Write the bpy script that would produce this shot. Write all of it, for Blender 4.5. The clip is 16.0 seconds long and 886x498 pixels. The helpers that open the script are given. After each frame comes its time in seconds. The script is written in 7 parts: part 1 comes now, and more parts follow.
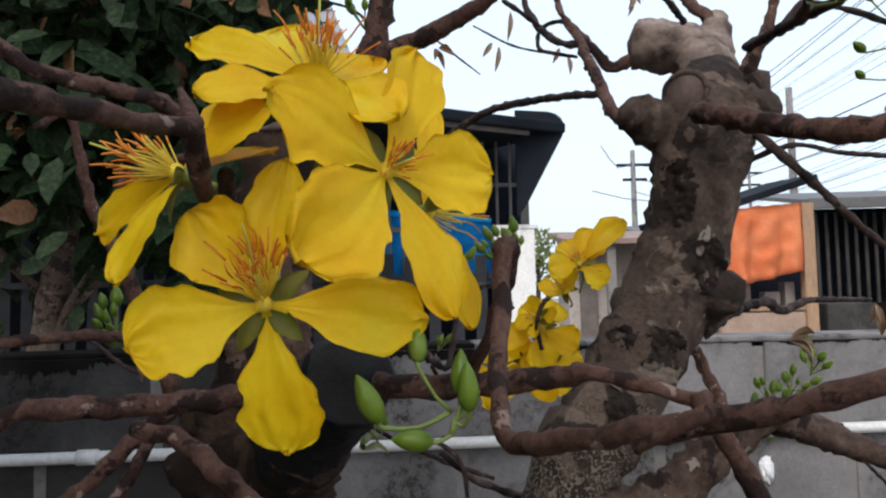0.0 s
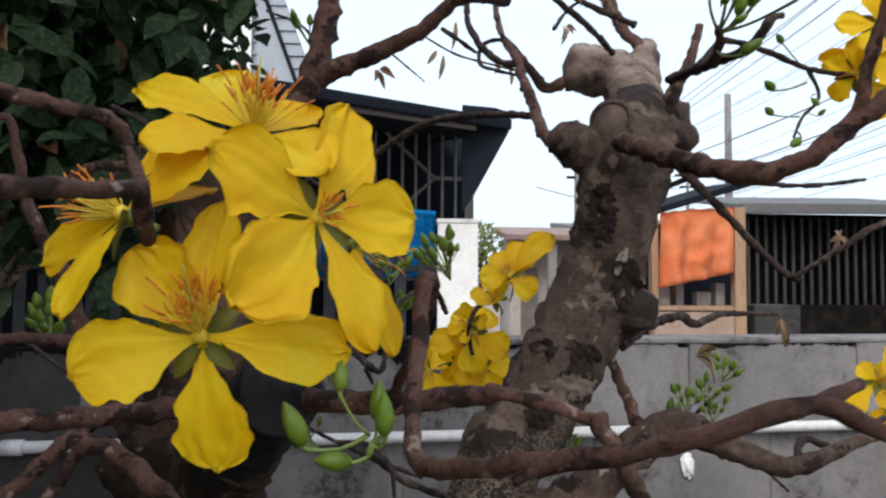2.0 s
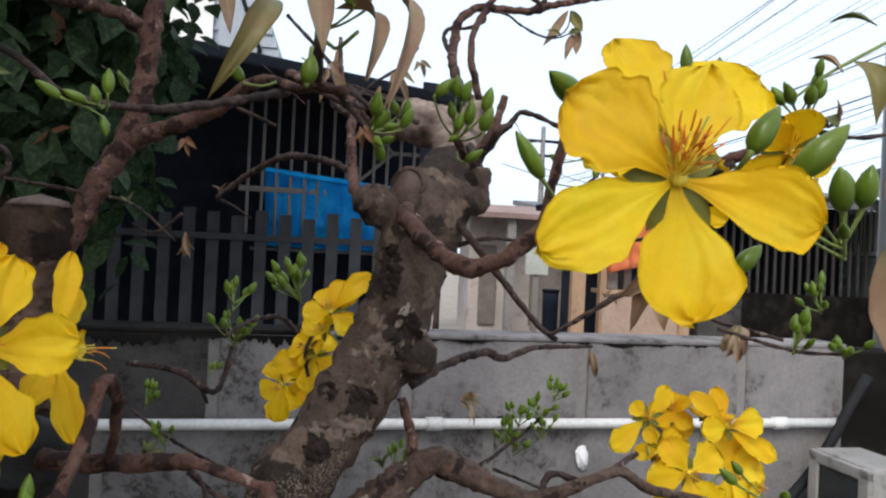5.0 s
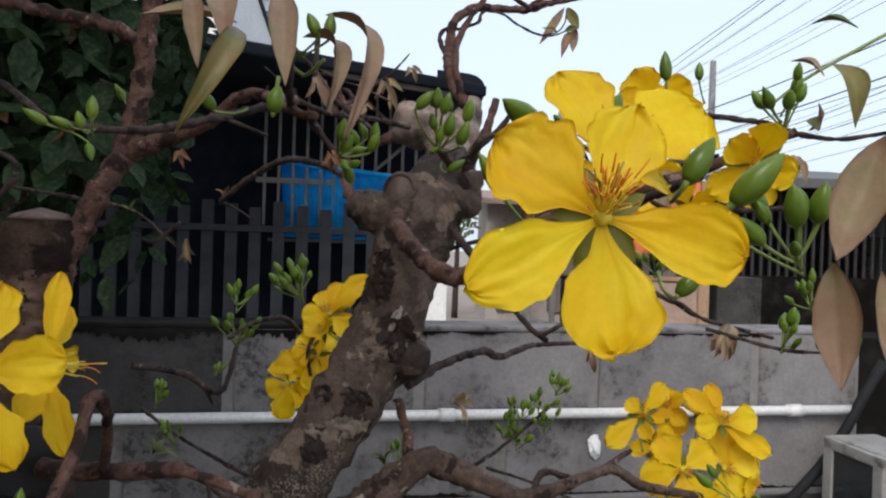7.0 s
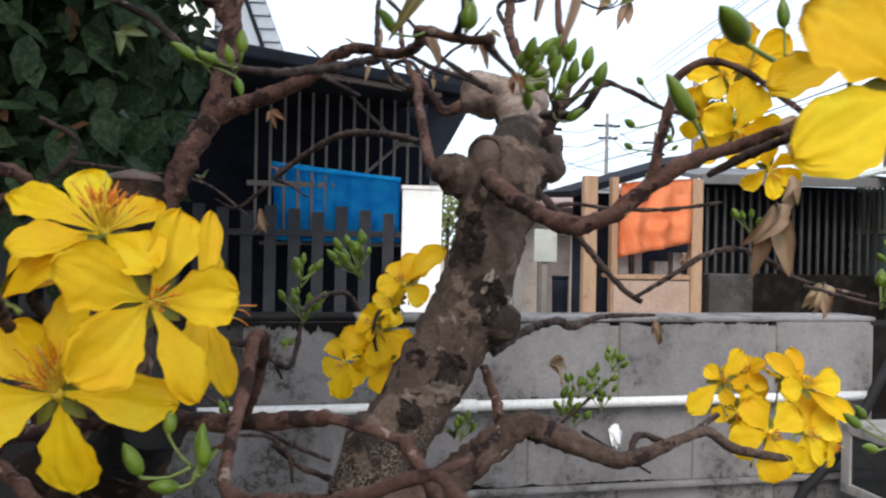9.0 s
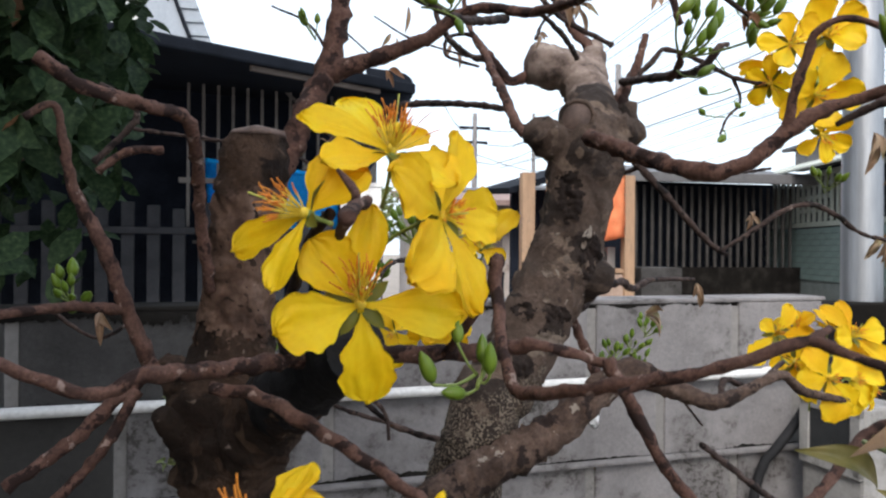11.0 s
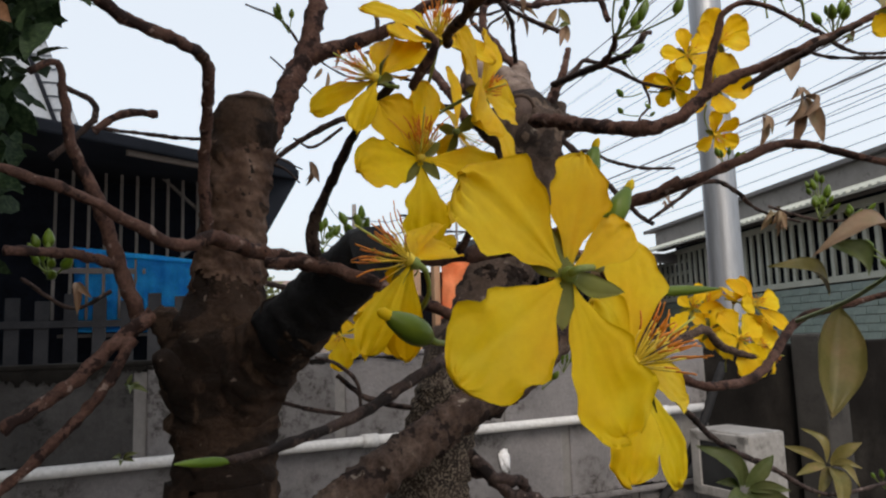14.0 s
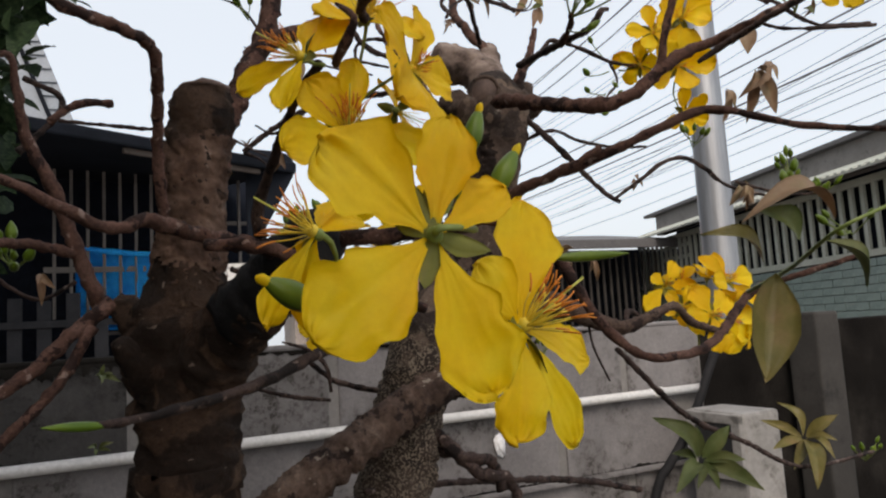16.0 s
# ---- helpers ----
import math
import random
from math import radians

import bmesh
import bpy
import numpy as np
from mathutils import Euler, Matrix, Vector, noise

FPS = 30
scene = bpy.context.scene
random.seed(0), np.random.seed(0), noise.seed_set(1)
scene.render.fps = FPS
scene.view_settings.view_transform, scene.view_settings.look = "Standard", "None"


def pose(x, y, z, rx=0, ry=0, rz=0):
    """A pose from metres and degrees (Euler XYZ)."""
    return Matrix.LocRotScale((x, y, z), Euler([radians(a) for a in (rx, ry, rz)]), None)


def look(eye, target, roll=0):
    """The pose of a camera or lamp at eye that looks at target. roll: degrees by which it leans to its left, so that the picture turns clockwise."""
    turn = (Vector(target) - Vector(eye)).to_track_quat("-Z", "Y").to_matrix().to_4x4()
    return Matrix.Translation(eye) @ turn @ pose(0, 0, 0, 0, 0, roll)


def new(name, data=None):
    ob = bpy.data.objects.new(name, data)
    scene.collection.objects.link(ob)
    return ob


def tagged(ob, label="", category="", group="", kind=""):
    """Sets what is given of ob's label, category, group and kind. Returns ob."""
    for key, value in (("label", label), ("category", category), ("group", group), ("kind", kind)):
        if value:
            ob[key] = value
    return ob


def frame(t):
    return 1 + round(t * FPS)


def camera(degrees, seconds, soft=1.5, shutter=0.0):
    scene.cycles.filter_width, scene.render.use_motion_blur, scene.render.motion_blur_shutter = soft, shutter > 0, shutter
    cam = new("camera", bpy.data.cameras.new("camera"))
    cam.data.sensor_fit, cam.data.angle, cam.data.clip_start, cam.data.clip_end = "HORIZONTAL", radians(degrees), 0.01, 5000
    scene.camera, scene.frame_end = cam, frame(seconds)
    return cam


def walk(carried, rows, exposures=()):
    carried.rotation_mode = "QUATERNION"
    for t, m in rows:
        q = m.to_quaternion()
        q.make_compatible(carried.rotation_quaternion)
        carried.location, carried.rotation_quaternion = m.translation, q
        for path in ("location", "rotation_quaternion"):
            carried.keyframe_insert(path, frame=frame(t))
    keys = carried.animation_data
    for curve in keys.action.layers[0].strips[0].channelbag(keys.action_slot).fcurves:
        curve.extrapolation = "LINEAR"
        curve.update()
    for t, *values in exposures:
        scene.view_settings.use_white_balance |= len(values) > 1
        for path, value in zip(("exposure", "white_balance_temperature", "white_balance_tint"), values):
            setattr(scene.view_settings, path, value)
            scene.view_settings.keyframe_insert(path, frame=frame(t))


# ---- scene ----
cam = camera(63.3, 16.0, soft=2.2, shutter=0.35)
PATH = [
    (0, (0.001, 0.001, 1.299), (-0.007, 1.997, 1.424), -1.2),
    (0.5, (-0.001, -0.001, 1.298), (0.025, 1.996, 1.406), -1.0),
    (1, (-0.003, -0.006, 1.301), (0.05, 1.99, 1.419), -0.9),
    (1.5, (-0.004, -0.011, 1.305), (0.086, 1.983, 1.434), -0.1),
    (2, (0.006, -0.018, 1.31), (0.153, 1.974, 1.409), 0.4),
    (2.5, (0.023, -0.026, 1.317), (0.198, 1.964, 1.415), 0.6),
    (3, (0.045, -0.038, 1.325), (0.266, 1.947, 1.411), 1.0),
    (3.5, (0.061, -0.056, 1.333), (0.303, 1.928, 1.398), 1.2),
    (4, (0.073, -0.069, 1.341), (0.357, 1.91, 1.396), 2.3),
    (6.3, (0.123, -0.092, 1.376), (0.283, 1.901, 1.368), 2.5),
    (6.5, (0.12, -0.095, 1.376), (0.283, 1.898, 1.374), 2.1),
    (7, (0.117, -0.089, 1.372), (0.311, 1.902, 1.357), 1.8),
    (7.5, (0.111, -0.088, 1.373), (0.317, 1.901, 1.349), 2.1),
    (8, (0.101, -0.084, 1.368), (0.325, 1.903, 1.323), 1.8),
    (8.5, (0.085, -0.079, 1.355), (0.329, 1.906, 1.336), 0.6),
    (9, (0.052, -0.076, 1.344), (0.285, 1.91, 1.341), 1.1),
    (9.2, (0.041, -0.072, 1.34), (0.276, 1.914, 1.324), 1.6),
    (11.3, (-0.077, -0.074, 1.305), (0.446, 1.856, 1.301), -0.2),
    (11.5, (-0.086, -0.079, 1.296), (0.507, 1.831, 1.283), -0.7),
    (12, (-0.098, -0.088, 1.274), (0.59, 1.789, 1.311), -2.8),
    (12.5, (-0.111, -0.092, 1.262), (0.639, 1.758, 1.378), -2.5),
    (13, (-0.118, -0.094, 1.248), (0.638, 1.749, 1.424), -3.0),
    (13.5, (-0.125, -0.093, 1.24), (0.665, 1.73, 1.471), -2.4),
    (14, (-0.13, -0.092, 1.23), (0.617, 1.747, 1.478), -1.9),
    (14.5, (-0.128, -0.1, 1.228), (0.632, 1.733, 1.479), -2.3),
    (15, (-0.121, -0.108, 1.225), (0.657, 1.719, 1.468), -2.4),
    (15.5, (-0.112, -0.111, 1.225), (0.645, 1.725, 1.461), -2.9),
    (16, (-0.106, -0.103, 1.223), (0.635, 1.742, 1.444), -3.4),
]
EXPOSURES = [(0, -0.03, 6280, 10), (1.5, 0.0, 6280, 10), (3.5, 0.10, 6280, 10), (4, 0.20, 6280, 10), (6.5, -0.24, 6280, 10), (7, -0.18, 6280, 10), (8, -0.06, 6280, 10), (8.5, 0.0, 6280, 10), (9, 0.28, 6280, 10), (11.5, 0.34, 6280, 10), (12.5, 0.02, 6450, 11), (14.5, -0.32, 6900, 12), (16, -0.30, 6950, 13)]
walk(cam, [(t, look(eye, target, roll)) for t, eye, target, roll in PATH], EXPOSURES)

# ---- light ----
world = bpy.data.worlds.new("sky")
scene.world = world
world.use_nodes = True
wn = world.node_tree.nodes
wl = world.node_tree.links
sky = wn.new("ShaderNodeTexSky")
sky.sky_type = "NISHITA"
sky.sun_disc = False
sky.sun_elevation = radians(38)
sky.sun_rotation = radians(200)
sky.air_density, sky.dust_density, sky.ozone_density = 1.0, 6.0, 1.0
haze = wn.new("ShaderNodeMix")
haze.data_type = "RGBA"
haze.inputs[0].default_value = 0.62
haze.inputs[7].default_value = (8.2, 9.1, 9.95, 1)
wl.new(sky.outputs[0], haze.inputs[6])
wl.new(haze.outputs[2], wn["Background"].inputs[0])
wn["Background"].inputs[1].default_value = 0.168
sun = new("sun", bpy.data.lights.new("sun", "SUN"))
sun.data.energy, sun.data.angle, sun.data.color = 3.0, radians(25), (1.0, 0.96, 0.9)
sun.matrix_world = look((0, 0, 5), (0.9, 1.6, 3.2))


# ---- materials ----
def shader(name, rough=0.6, metal=0.0, spec=0.5):
    m = bpy.data.materials.new(name)
    m.use_nodes = True
    b = m.node_tree.nodes["Principled BSDF"]
    b.inputs["Roughness"].default_value = rough
    b.inputs["Metallic"].default_value = metal
    b.inputs["Specular IOR Level"].default_value = spec
    return m, m.node_tree.nodes, m.node_tree.links, b


def noise_node(n, l, scale, detail=6.0, rough=0.6, space="Object", stretch=None):
    c = n.new("ShaderNodeTexCoord")
    t = n.new("ShaderNodeTexNoise")
    t.inputs["Scale"].default_value, t.inputs["Detail"].default_value, t.inputs["Roughness"].default_value = scale, detail, rough
    if stretch:
        mp = n.new("ShaderNodeMapping")
        mp.inputs["Scale"].default_value = stretch
        l.new(c.outputs[space], mp.inputs[0])
        l.new(mp.outputs[0], t.inputs["Vector"])
    else:
        l.new(c.outputs[space], t.inputs["Vector"])
    return t


def ramp(n, l, source, stops):
    r = n.new("ShaderNodeValToRGB")
    e = r.color_ramp.elements
    while len(e) < len(stops):
        e.new(0.5)
    for k, (p, c) in enumerate(stops):
        e[k].position, e[k].color = p, (*c, 1)
    l.new(source, r.inputs[0])
    return r


def mix(n, l, fac, a, b, mode="MIX"):
    x = n.new("ShaderNodeMix")
    x.data_type, x.blend_type = "RGBA", mode
    for socket, value in ((x.inputs[0], fac), (x.inputs[6], a), (x.inputs[7], b)):
        if isinstance(value, (int, float)):
            socket.default_value = value
        elif isinstance(value, tuple):
            socket.default_value = (*value, 1)
        else:
            l.new(value, socket)
    return x.outputs[2]


def bump(n, l, b, height, strength, distance):
    x = n.new("ShaderNodeBump")
    x.inputs["Strength"].default_value, x.inputs["Distance"].default_value = strength, distance
    l.new(height, x.inputs["Height"])
    l.new(x.outputs[0], b.inputs["Normal"])


def mottled(name, stops, scale, fine, rough=0.7, metal=0.0, strength=0.4, distance=0.002, stretch=None, spec=0.5, grime=None):
    """A surface of broad blotches with a fine grain over them and relief."""
    m, n, l, b = shader(name, rough, metal, spec)
    broad = noise_node(n, l, scale, 5, 0.6, stretch=stretch)
    grain = noise_node(n, l, fine, 6, 0.7, stretch=stretch)
    col = ramp(n, l, broad.outputs[0], stops).outputs[0]
    g = ramp(n, l, grain.outputs[0], [(0.3, (0.72, 0.72, 0.72)), (0.7, (1.2, 1.2, 1.2))]).outputs[0]
    col = mix(n, l, 0.7, col, g, "MULTIPLY")
    if grime:
        spots = noise_node(n, l, grime[1], 8, 0.75)
        mask = ramp(n, l, spots.outputs[0], [(grime[2], (0, 0, 0)), (grime[3], (1, 1, 1))]).outputs[0]
        col = mix(n, l, mask, col, grime[0])
    l.new(col, b.inputs["Base Color"])
    bump(n, l, b, grain.outputs[0], strength, distance)
    return m


def stained_concrete(name, dark, mid, light, mould, blotch_from):
    """Weathered block face: broad tone, fine grit, black speckles of mould in patches and runs down the face."""
    m, n, l, b = shader(name, 0.92, 0, 0.18)
    broad = noise_node(n, l, 4.2, 6, 0.62)
    grit = noise_node(n, l, 120, 7, 0.75)
    col = ramp(n, l, broad.outputs[0], [(0.28, dark), (0.5, mid), (0.72, light)]).outputs[0]
    g = ramp(n, l, grit.outputs[0], [(0.3, (0.72, 0.72, 0.73)), (0.7, (1.2, 1.19, 1.18))]).outputs[0]
    col = mix(n, l, 0.75, col, g, "MULTIPLY")
    patch = ramp(n, l, noise_node(n, l, 7.5, 6, 0.65).outputs[0], [(blotch_from, (0, 0, 0)), (blotch_from + 0.14, (1, 1, 1))]).outputs[0]
    speck = ramp(n, l, noise_node(n, l, 62, 8, 0.8).outputs[0], [(0.49, (0, 0, 0)), (0.56, (1, 1, 1))]).outputs[0]
    runs = ramp(n, l, noise_node(n, l, 16, 5, 0.6, stretch=(1, 1, 0.12)).outputs[0], [(0.58, (0, 0, 0)), (0.74, (0.6, 0.6, 0.6))]).outputs[0]
    mask = mix(n, l, 1.0, patch, speck, "MULTIPLY")
    col = mix(n, l, mask, col, mould)
    col = mix(n, l, mix(n, l, 0.45, (0.0, 0.0, 0.0), patch), col, tuple(c * 2.4 for c in mould))
    col = mix(n, l, runs, col, tuple(c * 0.62 for c in mid))
    l.new(col, b.inputs["Base Color"])
    bump(n, l, b, grit.outputs[0], 0.6, 0.004)
    return m


def bark_material(name, dark, mid, light, patch, patch_from, scale):
    m, n, l, b = shader(name, 0.85, 0, 0.25)
    broad = noise_node(n, l, 38 * scale, 5, 0.65)
    fine = noise_node(n, l, 260 * scale, 8, 0.72)
    flakes = n.new("ShaderNodeTexVoronoi")
    flakes.inputs["Scale"].default_value = 120 * scale
    l.new(noise_node(n, l, 30 * scale, 3).outputs[1], flakes.inputs["Vector"])
    col = ramp(n, l, broad.outputs[0], [(0.3, dark), (0.52, mid), (0.72, light)]).outputs[0]
    g = ramp(n, l, fine.outputs[0], [(0.32, (0.5, 0.49, 0.49)), (0.5, (0.95, 0.94, 0.93)), (0.7, (1.5, 1.48, 1.45))]).outputs[0]
    col = mix(n, l, 0.9, col, g, "MULTIPLY")
    blot = noise_node(n, l, 75 * scale, 5, 0.6)
    mask = ramp(n, l, blot.outputs[0], [(patch_from, (0, 0, 0)), (patch_from + 0.025, (1, 1, 1))]).outputs[0]
    col = mix(n, l, mask, col, patch)
    deep = noise_node(n, l, 42 * scale, 5, 0.62)
    shade = ramp(n, l, deep.outputs[0], [(0.545, (0, 0, 0)), (0.575, (1, 1, 1))]).outputs[0]
    col = mix(n, l, shade, col, (dark[0] * 0.6, dark[1] * 0.6, dark[2] * 0.65))
    l.new(col, b.inputs["Base Color"])
    both = mix(n, l, 0.35, fine.outputs[0], broad.outputs[0])
    bump(n, l, b, both, 1.0, 0.0035 / scale)
    return m


def camo_bark(name, base, grey, tan, spot, lichen, speckle=False):
    """Smooth old bark that sheds in plates: sharp-edged patches of several tones, one over the other."""
    m, n, l, b = shader(name, 0.85, 0, 0.22)
    broad = noise_node(n, l, 45, 4, 0.6)
    fine = noise_node(n, l, 330, 7, 0.72)
    col = ramp(n, l, broad.outputs[0], [(0.3, tuple(c * 0.62 for c in base)), (0.5, base), (0.7, tuple(c * 1.3 for c in base))]).outputs[0]
    for scale, start, tone, shift in ((22, 0.52, grey, 0.0), (38, 0.60, tan, 3.0), (34, 0.635, spot, 7.0), (100, 0.67, lichen, 11.0)):
        c = n.new("ShaderNodeTexCoord")
        mp = n.new("ShaderNodeMapping")
        mp.inputs["Location"].default_value = (shift, shift * 0.7, -shift)
        t = n.new("ShaderNodeTexNoise")
        t.inputs["Scale"].default_value, t.inputs["Detail"].default_value, t.inputs["Roughness"].default_value = scale, 5, 0.52
        t.inputs["Distortion"].default_value = 0.5
        l.new(c.outputs["Object"], mp.inputs[0])
        l.new(mp.outputs[0], t.inputs["Vector"])
        mask = ramp(n, l, t.outputs[0], [(start, (0, 0, 0)), (start + 0.03, (0.85, 0.85, 0.85))]).outputs[0]
        col = mix(n, l, mask, col, tone)
    g = ramp(n, l, fine.outputs[0], [(0.3, (0.55, 0.54, 0.54)), (0.5, (0.97, 0.96, 0.95)), (0.72, (1.45, 1.43, 1.4))]).outputs[0]
    col = mix(n, l, 0.85, col, g, "MULTIPLY")
    if speckle:
        # pale lichen dots that cover the foot of the trunk
        c = n.new("ShaderNodeTexCoord")
        dots = ramp(n, l, noise_node(n, l, 620, 3, 0.5).outputs[0], [(0.515, (0, 0, 0)), (0.56, (1, 1, 1))]).outputs[0]
        xyz = n.new("ShaderNodeSeparateXYZ")
        l.new(c.outputs["Object"], xyz.inputs[0])
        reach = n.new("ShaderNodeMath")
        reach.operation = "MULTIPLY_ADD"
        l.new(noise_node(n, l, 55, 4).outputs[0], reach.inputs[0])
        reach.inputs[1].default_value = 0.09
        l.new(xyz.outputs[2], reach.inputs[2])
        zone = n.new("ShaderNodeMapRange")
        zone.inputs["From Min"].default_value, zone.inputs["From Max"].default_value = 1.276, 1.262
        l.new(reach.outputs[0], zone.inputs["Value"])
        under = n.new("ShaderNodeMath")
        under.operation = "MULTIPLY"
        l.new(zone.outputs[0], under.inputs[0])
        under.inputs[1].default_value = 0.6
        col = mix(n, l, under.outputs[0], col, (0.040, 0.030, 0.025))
        col = mix(n, l, mix(n, l, 1.0, dots, zone.outputs[0], "MULTIPLY"), col, (0.24, 0.195, 0.15))
    l.new(col, b.inputs["Base Color"])
    bump(n, l, b, mix(n, l, 0.4, fine.outputs[0], broad.outputs[0]), 1.0, 0.004)
    return m


def petal_material(name):
    """Clear yellow petal: paler crests, faint veins, a warmer tone from flower to flower, half of the light passing through."""
    m, n, l, b = shader(name, 0.48, 0, 0.3)
    broad = noise_node(n, l, 55, 3, 0.5)
    fine = noise_node(n, l, 520, 5, 0.6)
    info = n.new("ShaderNodeObjectInfo")
    col = ramp(n, l, broad.outputs[0], [(0.3, (0.95, 0.69, 0.008)), (0.55, (0.97, 0.77, 0.018)), (0.78, (0.98, 0.86, 0.06))]).outputs[0]
    g = ramp(n, l, fine.outputs[0], [(0.35, (0.95, 0.92, 0.8)), (0.65, (1.03, 1.03, 1.03))]).outputs[0]
    col = mix(n, l, 0.5, col, g, "MULTIPLY")
    v = ramp(n, l, info.outputs["Random"], [(0.0, (0.98, 0.89, 0.8)), (1.0, (1.02, 1.03, 1.0))]).outputs[0]
    col = mix(n, l, 1.0, col, v, "MULTIPLY")
    l.new(col, b.inputs["Base Color"])
    bump(n, l, b, mix(n, l, 0.5, fine.outputs[0], noise_node(n, l, 160, 3, 0.5).outputs[0]), 0.25, 0.0009)
    tr = n.new("ShaderNodeBsdfTranslucent")
    l.new(col, tr.inputs[0])
    ms = n.new("ShaderNodeMixShader")
    ms.inputs[0].default_value = 0.5
    l.new(b.outputs[0], ms.inputs[1])
    l.new(tr.outputs[0], ms.inputs[2])
    l.new(ms.outputs[0], n["Material Output"].inputs[0])
    return m


def thin_material(name, stops, vein, through_light, rough, along=(40, 40, 40), spec=0.35):
    """Petals and leaves: tinted by their own grain, and partly letting light through."""
    m, n, l, b = shader(name, rough, 0, spec)
    broad = noise_node(n, l, 70, 3, 0.5)
    fine = noise_node(n, l, 420, 5, 0.6, stretch=None)
    info = n.new("ShaderNodeObjectInfo")
    col = ramp(n, l, broad.outputs[0], stops).outputs[0]
    g = ramp(n, l, fine.outputs[0], [(0.35, vein), (0.65, (1.08, 1.08, 1.08))]).outputs[0]
    col = mix(n, l, 0.4, col, g, "MULTIPLY")
    v = ramp(n, l, info.outputs["Random"], [(0.0, (0.95, 0.88, 0.85)), (1.0, (1.05, 1.06, 1.0))]).outputs[0]
    col = mix(n, l, 0.8, col, v, "MULTIPLY")
    l.new(col, b.inputs["Base Color"])
    bump(n, l, b, fine.outputs[0], 0.12, 0.0006)
    tr = n.new("ShaderNodeBsdfTranslucent")
    l.new(col, tr.inputs[0])
    ms = n.new("ShaderNodeMixShader")
    ms.inputs[0].default_value = through_light
    l.new(b.outputs[0], ms.inputs[1])
    l.new(tr.outputs[0], ms.inputs[2])
    l.new(ms.outputs[0], n["Material Output"].inputs[0])
    return m


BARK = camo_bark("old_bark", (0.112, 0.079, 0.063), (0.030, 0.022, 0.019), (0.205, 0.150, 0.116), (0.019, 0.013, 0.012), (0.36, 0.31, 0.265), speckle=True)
LIMB_BARK = bark_material("limb_bark", (0.045, 0.028, 0.022), (0.115, 0.075, 0.058), (0.18, 0.128, 0.102), (0.30, 0.25, 0.21), 0.635, 1.1)
# Damp brown bark, darkened partly for the shade on the upright trunk.
DARK_SHADED_BARK = camo_bark("damp_shaded_bark", (0.058, 0.035, 0.024), (0.0161, 0.0102, 0.00765), (0.10, 0.064, 0.044), (0.011, 0.0068, 0.00595), (0.221, 0.17, 0.14))
TWIG = bark_material("twig_bark", (0.046, 0.024, 0.019), (0.118, 0.062, 0.048), (0.175, 0.102, 0.083), (0.28, 0.20, 0.172), 0.63, 1.8)
PALE_BARK = mottled("bare_flaked_bark", [(0.3, (0.046, 0.027, 0.020)), (0.44, (0.085, 0.050, 0.036)), (0.58, (0.135, 0.084, 0.061)), (0.66, (0.17, 0.11, 0.083)), (0.74, (0.34, 0.26, 0.215))], 60, 420, 0.85, strength=0.8, distance=0.0014, spec=0.2)
STUMP_BARK = mottled("bare_pinkish_stump", [(0.34, (0.0528, 0.0387, 0.0334)), (0.44, (0.176, 0.13, 0.11)), (0.56, (0.29, 0.224, 0.192)), (0.7, (0.396, 0.326, 0.282))], 48, 380, 0.85, strength=0.8, distance=0.0012, spec=0.2)
CRUST_AND_SHADE = mottled("dark_crust_and_shade", [(0.3, (0.018, 0.013, 0.012)), (0.6, (0.035, 0.026, 0.023)), (0.8, (0.06, 0.046, 0.04))], 90, 500, 0.95, strength=1.0, distance=0.001, spec=0.1)
PALE_PLATE = mottled("pale_bark_plate", [(0.3, (0.13, 0.098, 0.078)), (0.5, (0.17, 0.132, 0.107)), (0.7, (0.23, 0.185, 0.152))], 90, 420, 0.9, strength=0.6, distance=0.0008, spec=0.15)
DARK_TWIG = bark_material("grey_twig_bark", (0.026, 0.018, 0.016), (0.062, 0.041, 0.036), (0.105, 0.074, 0.065), (0.20, 0.155, 0.138), 0.64, 1.8)
CUT_WOOD = mottled("cut_wood", [(0.3, (0.07, 0.047, 0.041)), (0.6, (0.15, 0.103, 0.087)), (0.8, (0.28, 0.20, 0.175))], 60, 300, 0.85, strength=0.6, distance=0.001)
SEALANT = mottled("black_sealant", [(0.3, (0.006, 0.006, 0.007)), (0.7, (0.016, 0.016, 0.018))], 40, 200, 0.6, strength=0.7, distance=0.0016, spec=0.3)
PETAL = petal_material("yellow_petal")
SEPAL = thin_material("green_sepal", [(0.3, (0.165, 0.185, 0.028)), (0.7, (0.30, 0.30, 0.055))], (0.85, 0.85, 0.75), 0.42, 0.4)
FILAMENT = mottled("yellow_filament", [(0.3, (0.78, 0.55, 0.03)), (0.7, (0.85, 0.66, 0.07))], 80, 400, 0.5, strength=0.1)
ANTHER = mottled("orange_anther", [(0.3, (0.72, 0.20, 0.012)), (0.7, (0.85, 0.32, 0.03))], 200, 600, 0.6, strength=0.2, distance=0.0003)
PISTIL = mottled("green_pistil", [(0.3, (0.50, 0.52, 0.08)), (0.7, (0.62, 0.60, 0.12))], 80, 400, 0.45, strength=0.1)
BUD = thin_material("green_bud", [(0.3, (0.085, 0.155, 0.013)), (0.6, (0.15, 0.235, 0.026)), (0.8, (0.25, 0.33, 0.05))], (0.8, 0.85, 0.75), 0.15, 0.3)
STALK = mottled("green_stalk", [(0.3, (0.13, 0.19, 0.035)), (0.7, (0.24, 0.30, 0.07))], 90, 400, 0.5, strength=0.15, distance=0.0004)
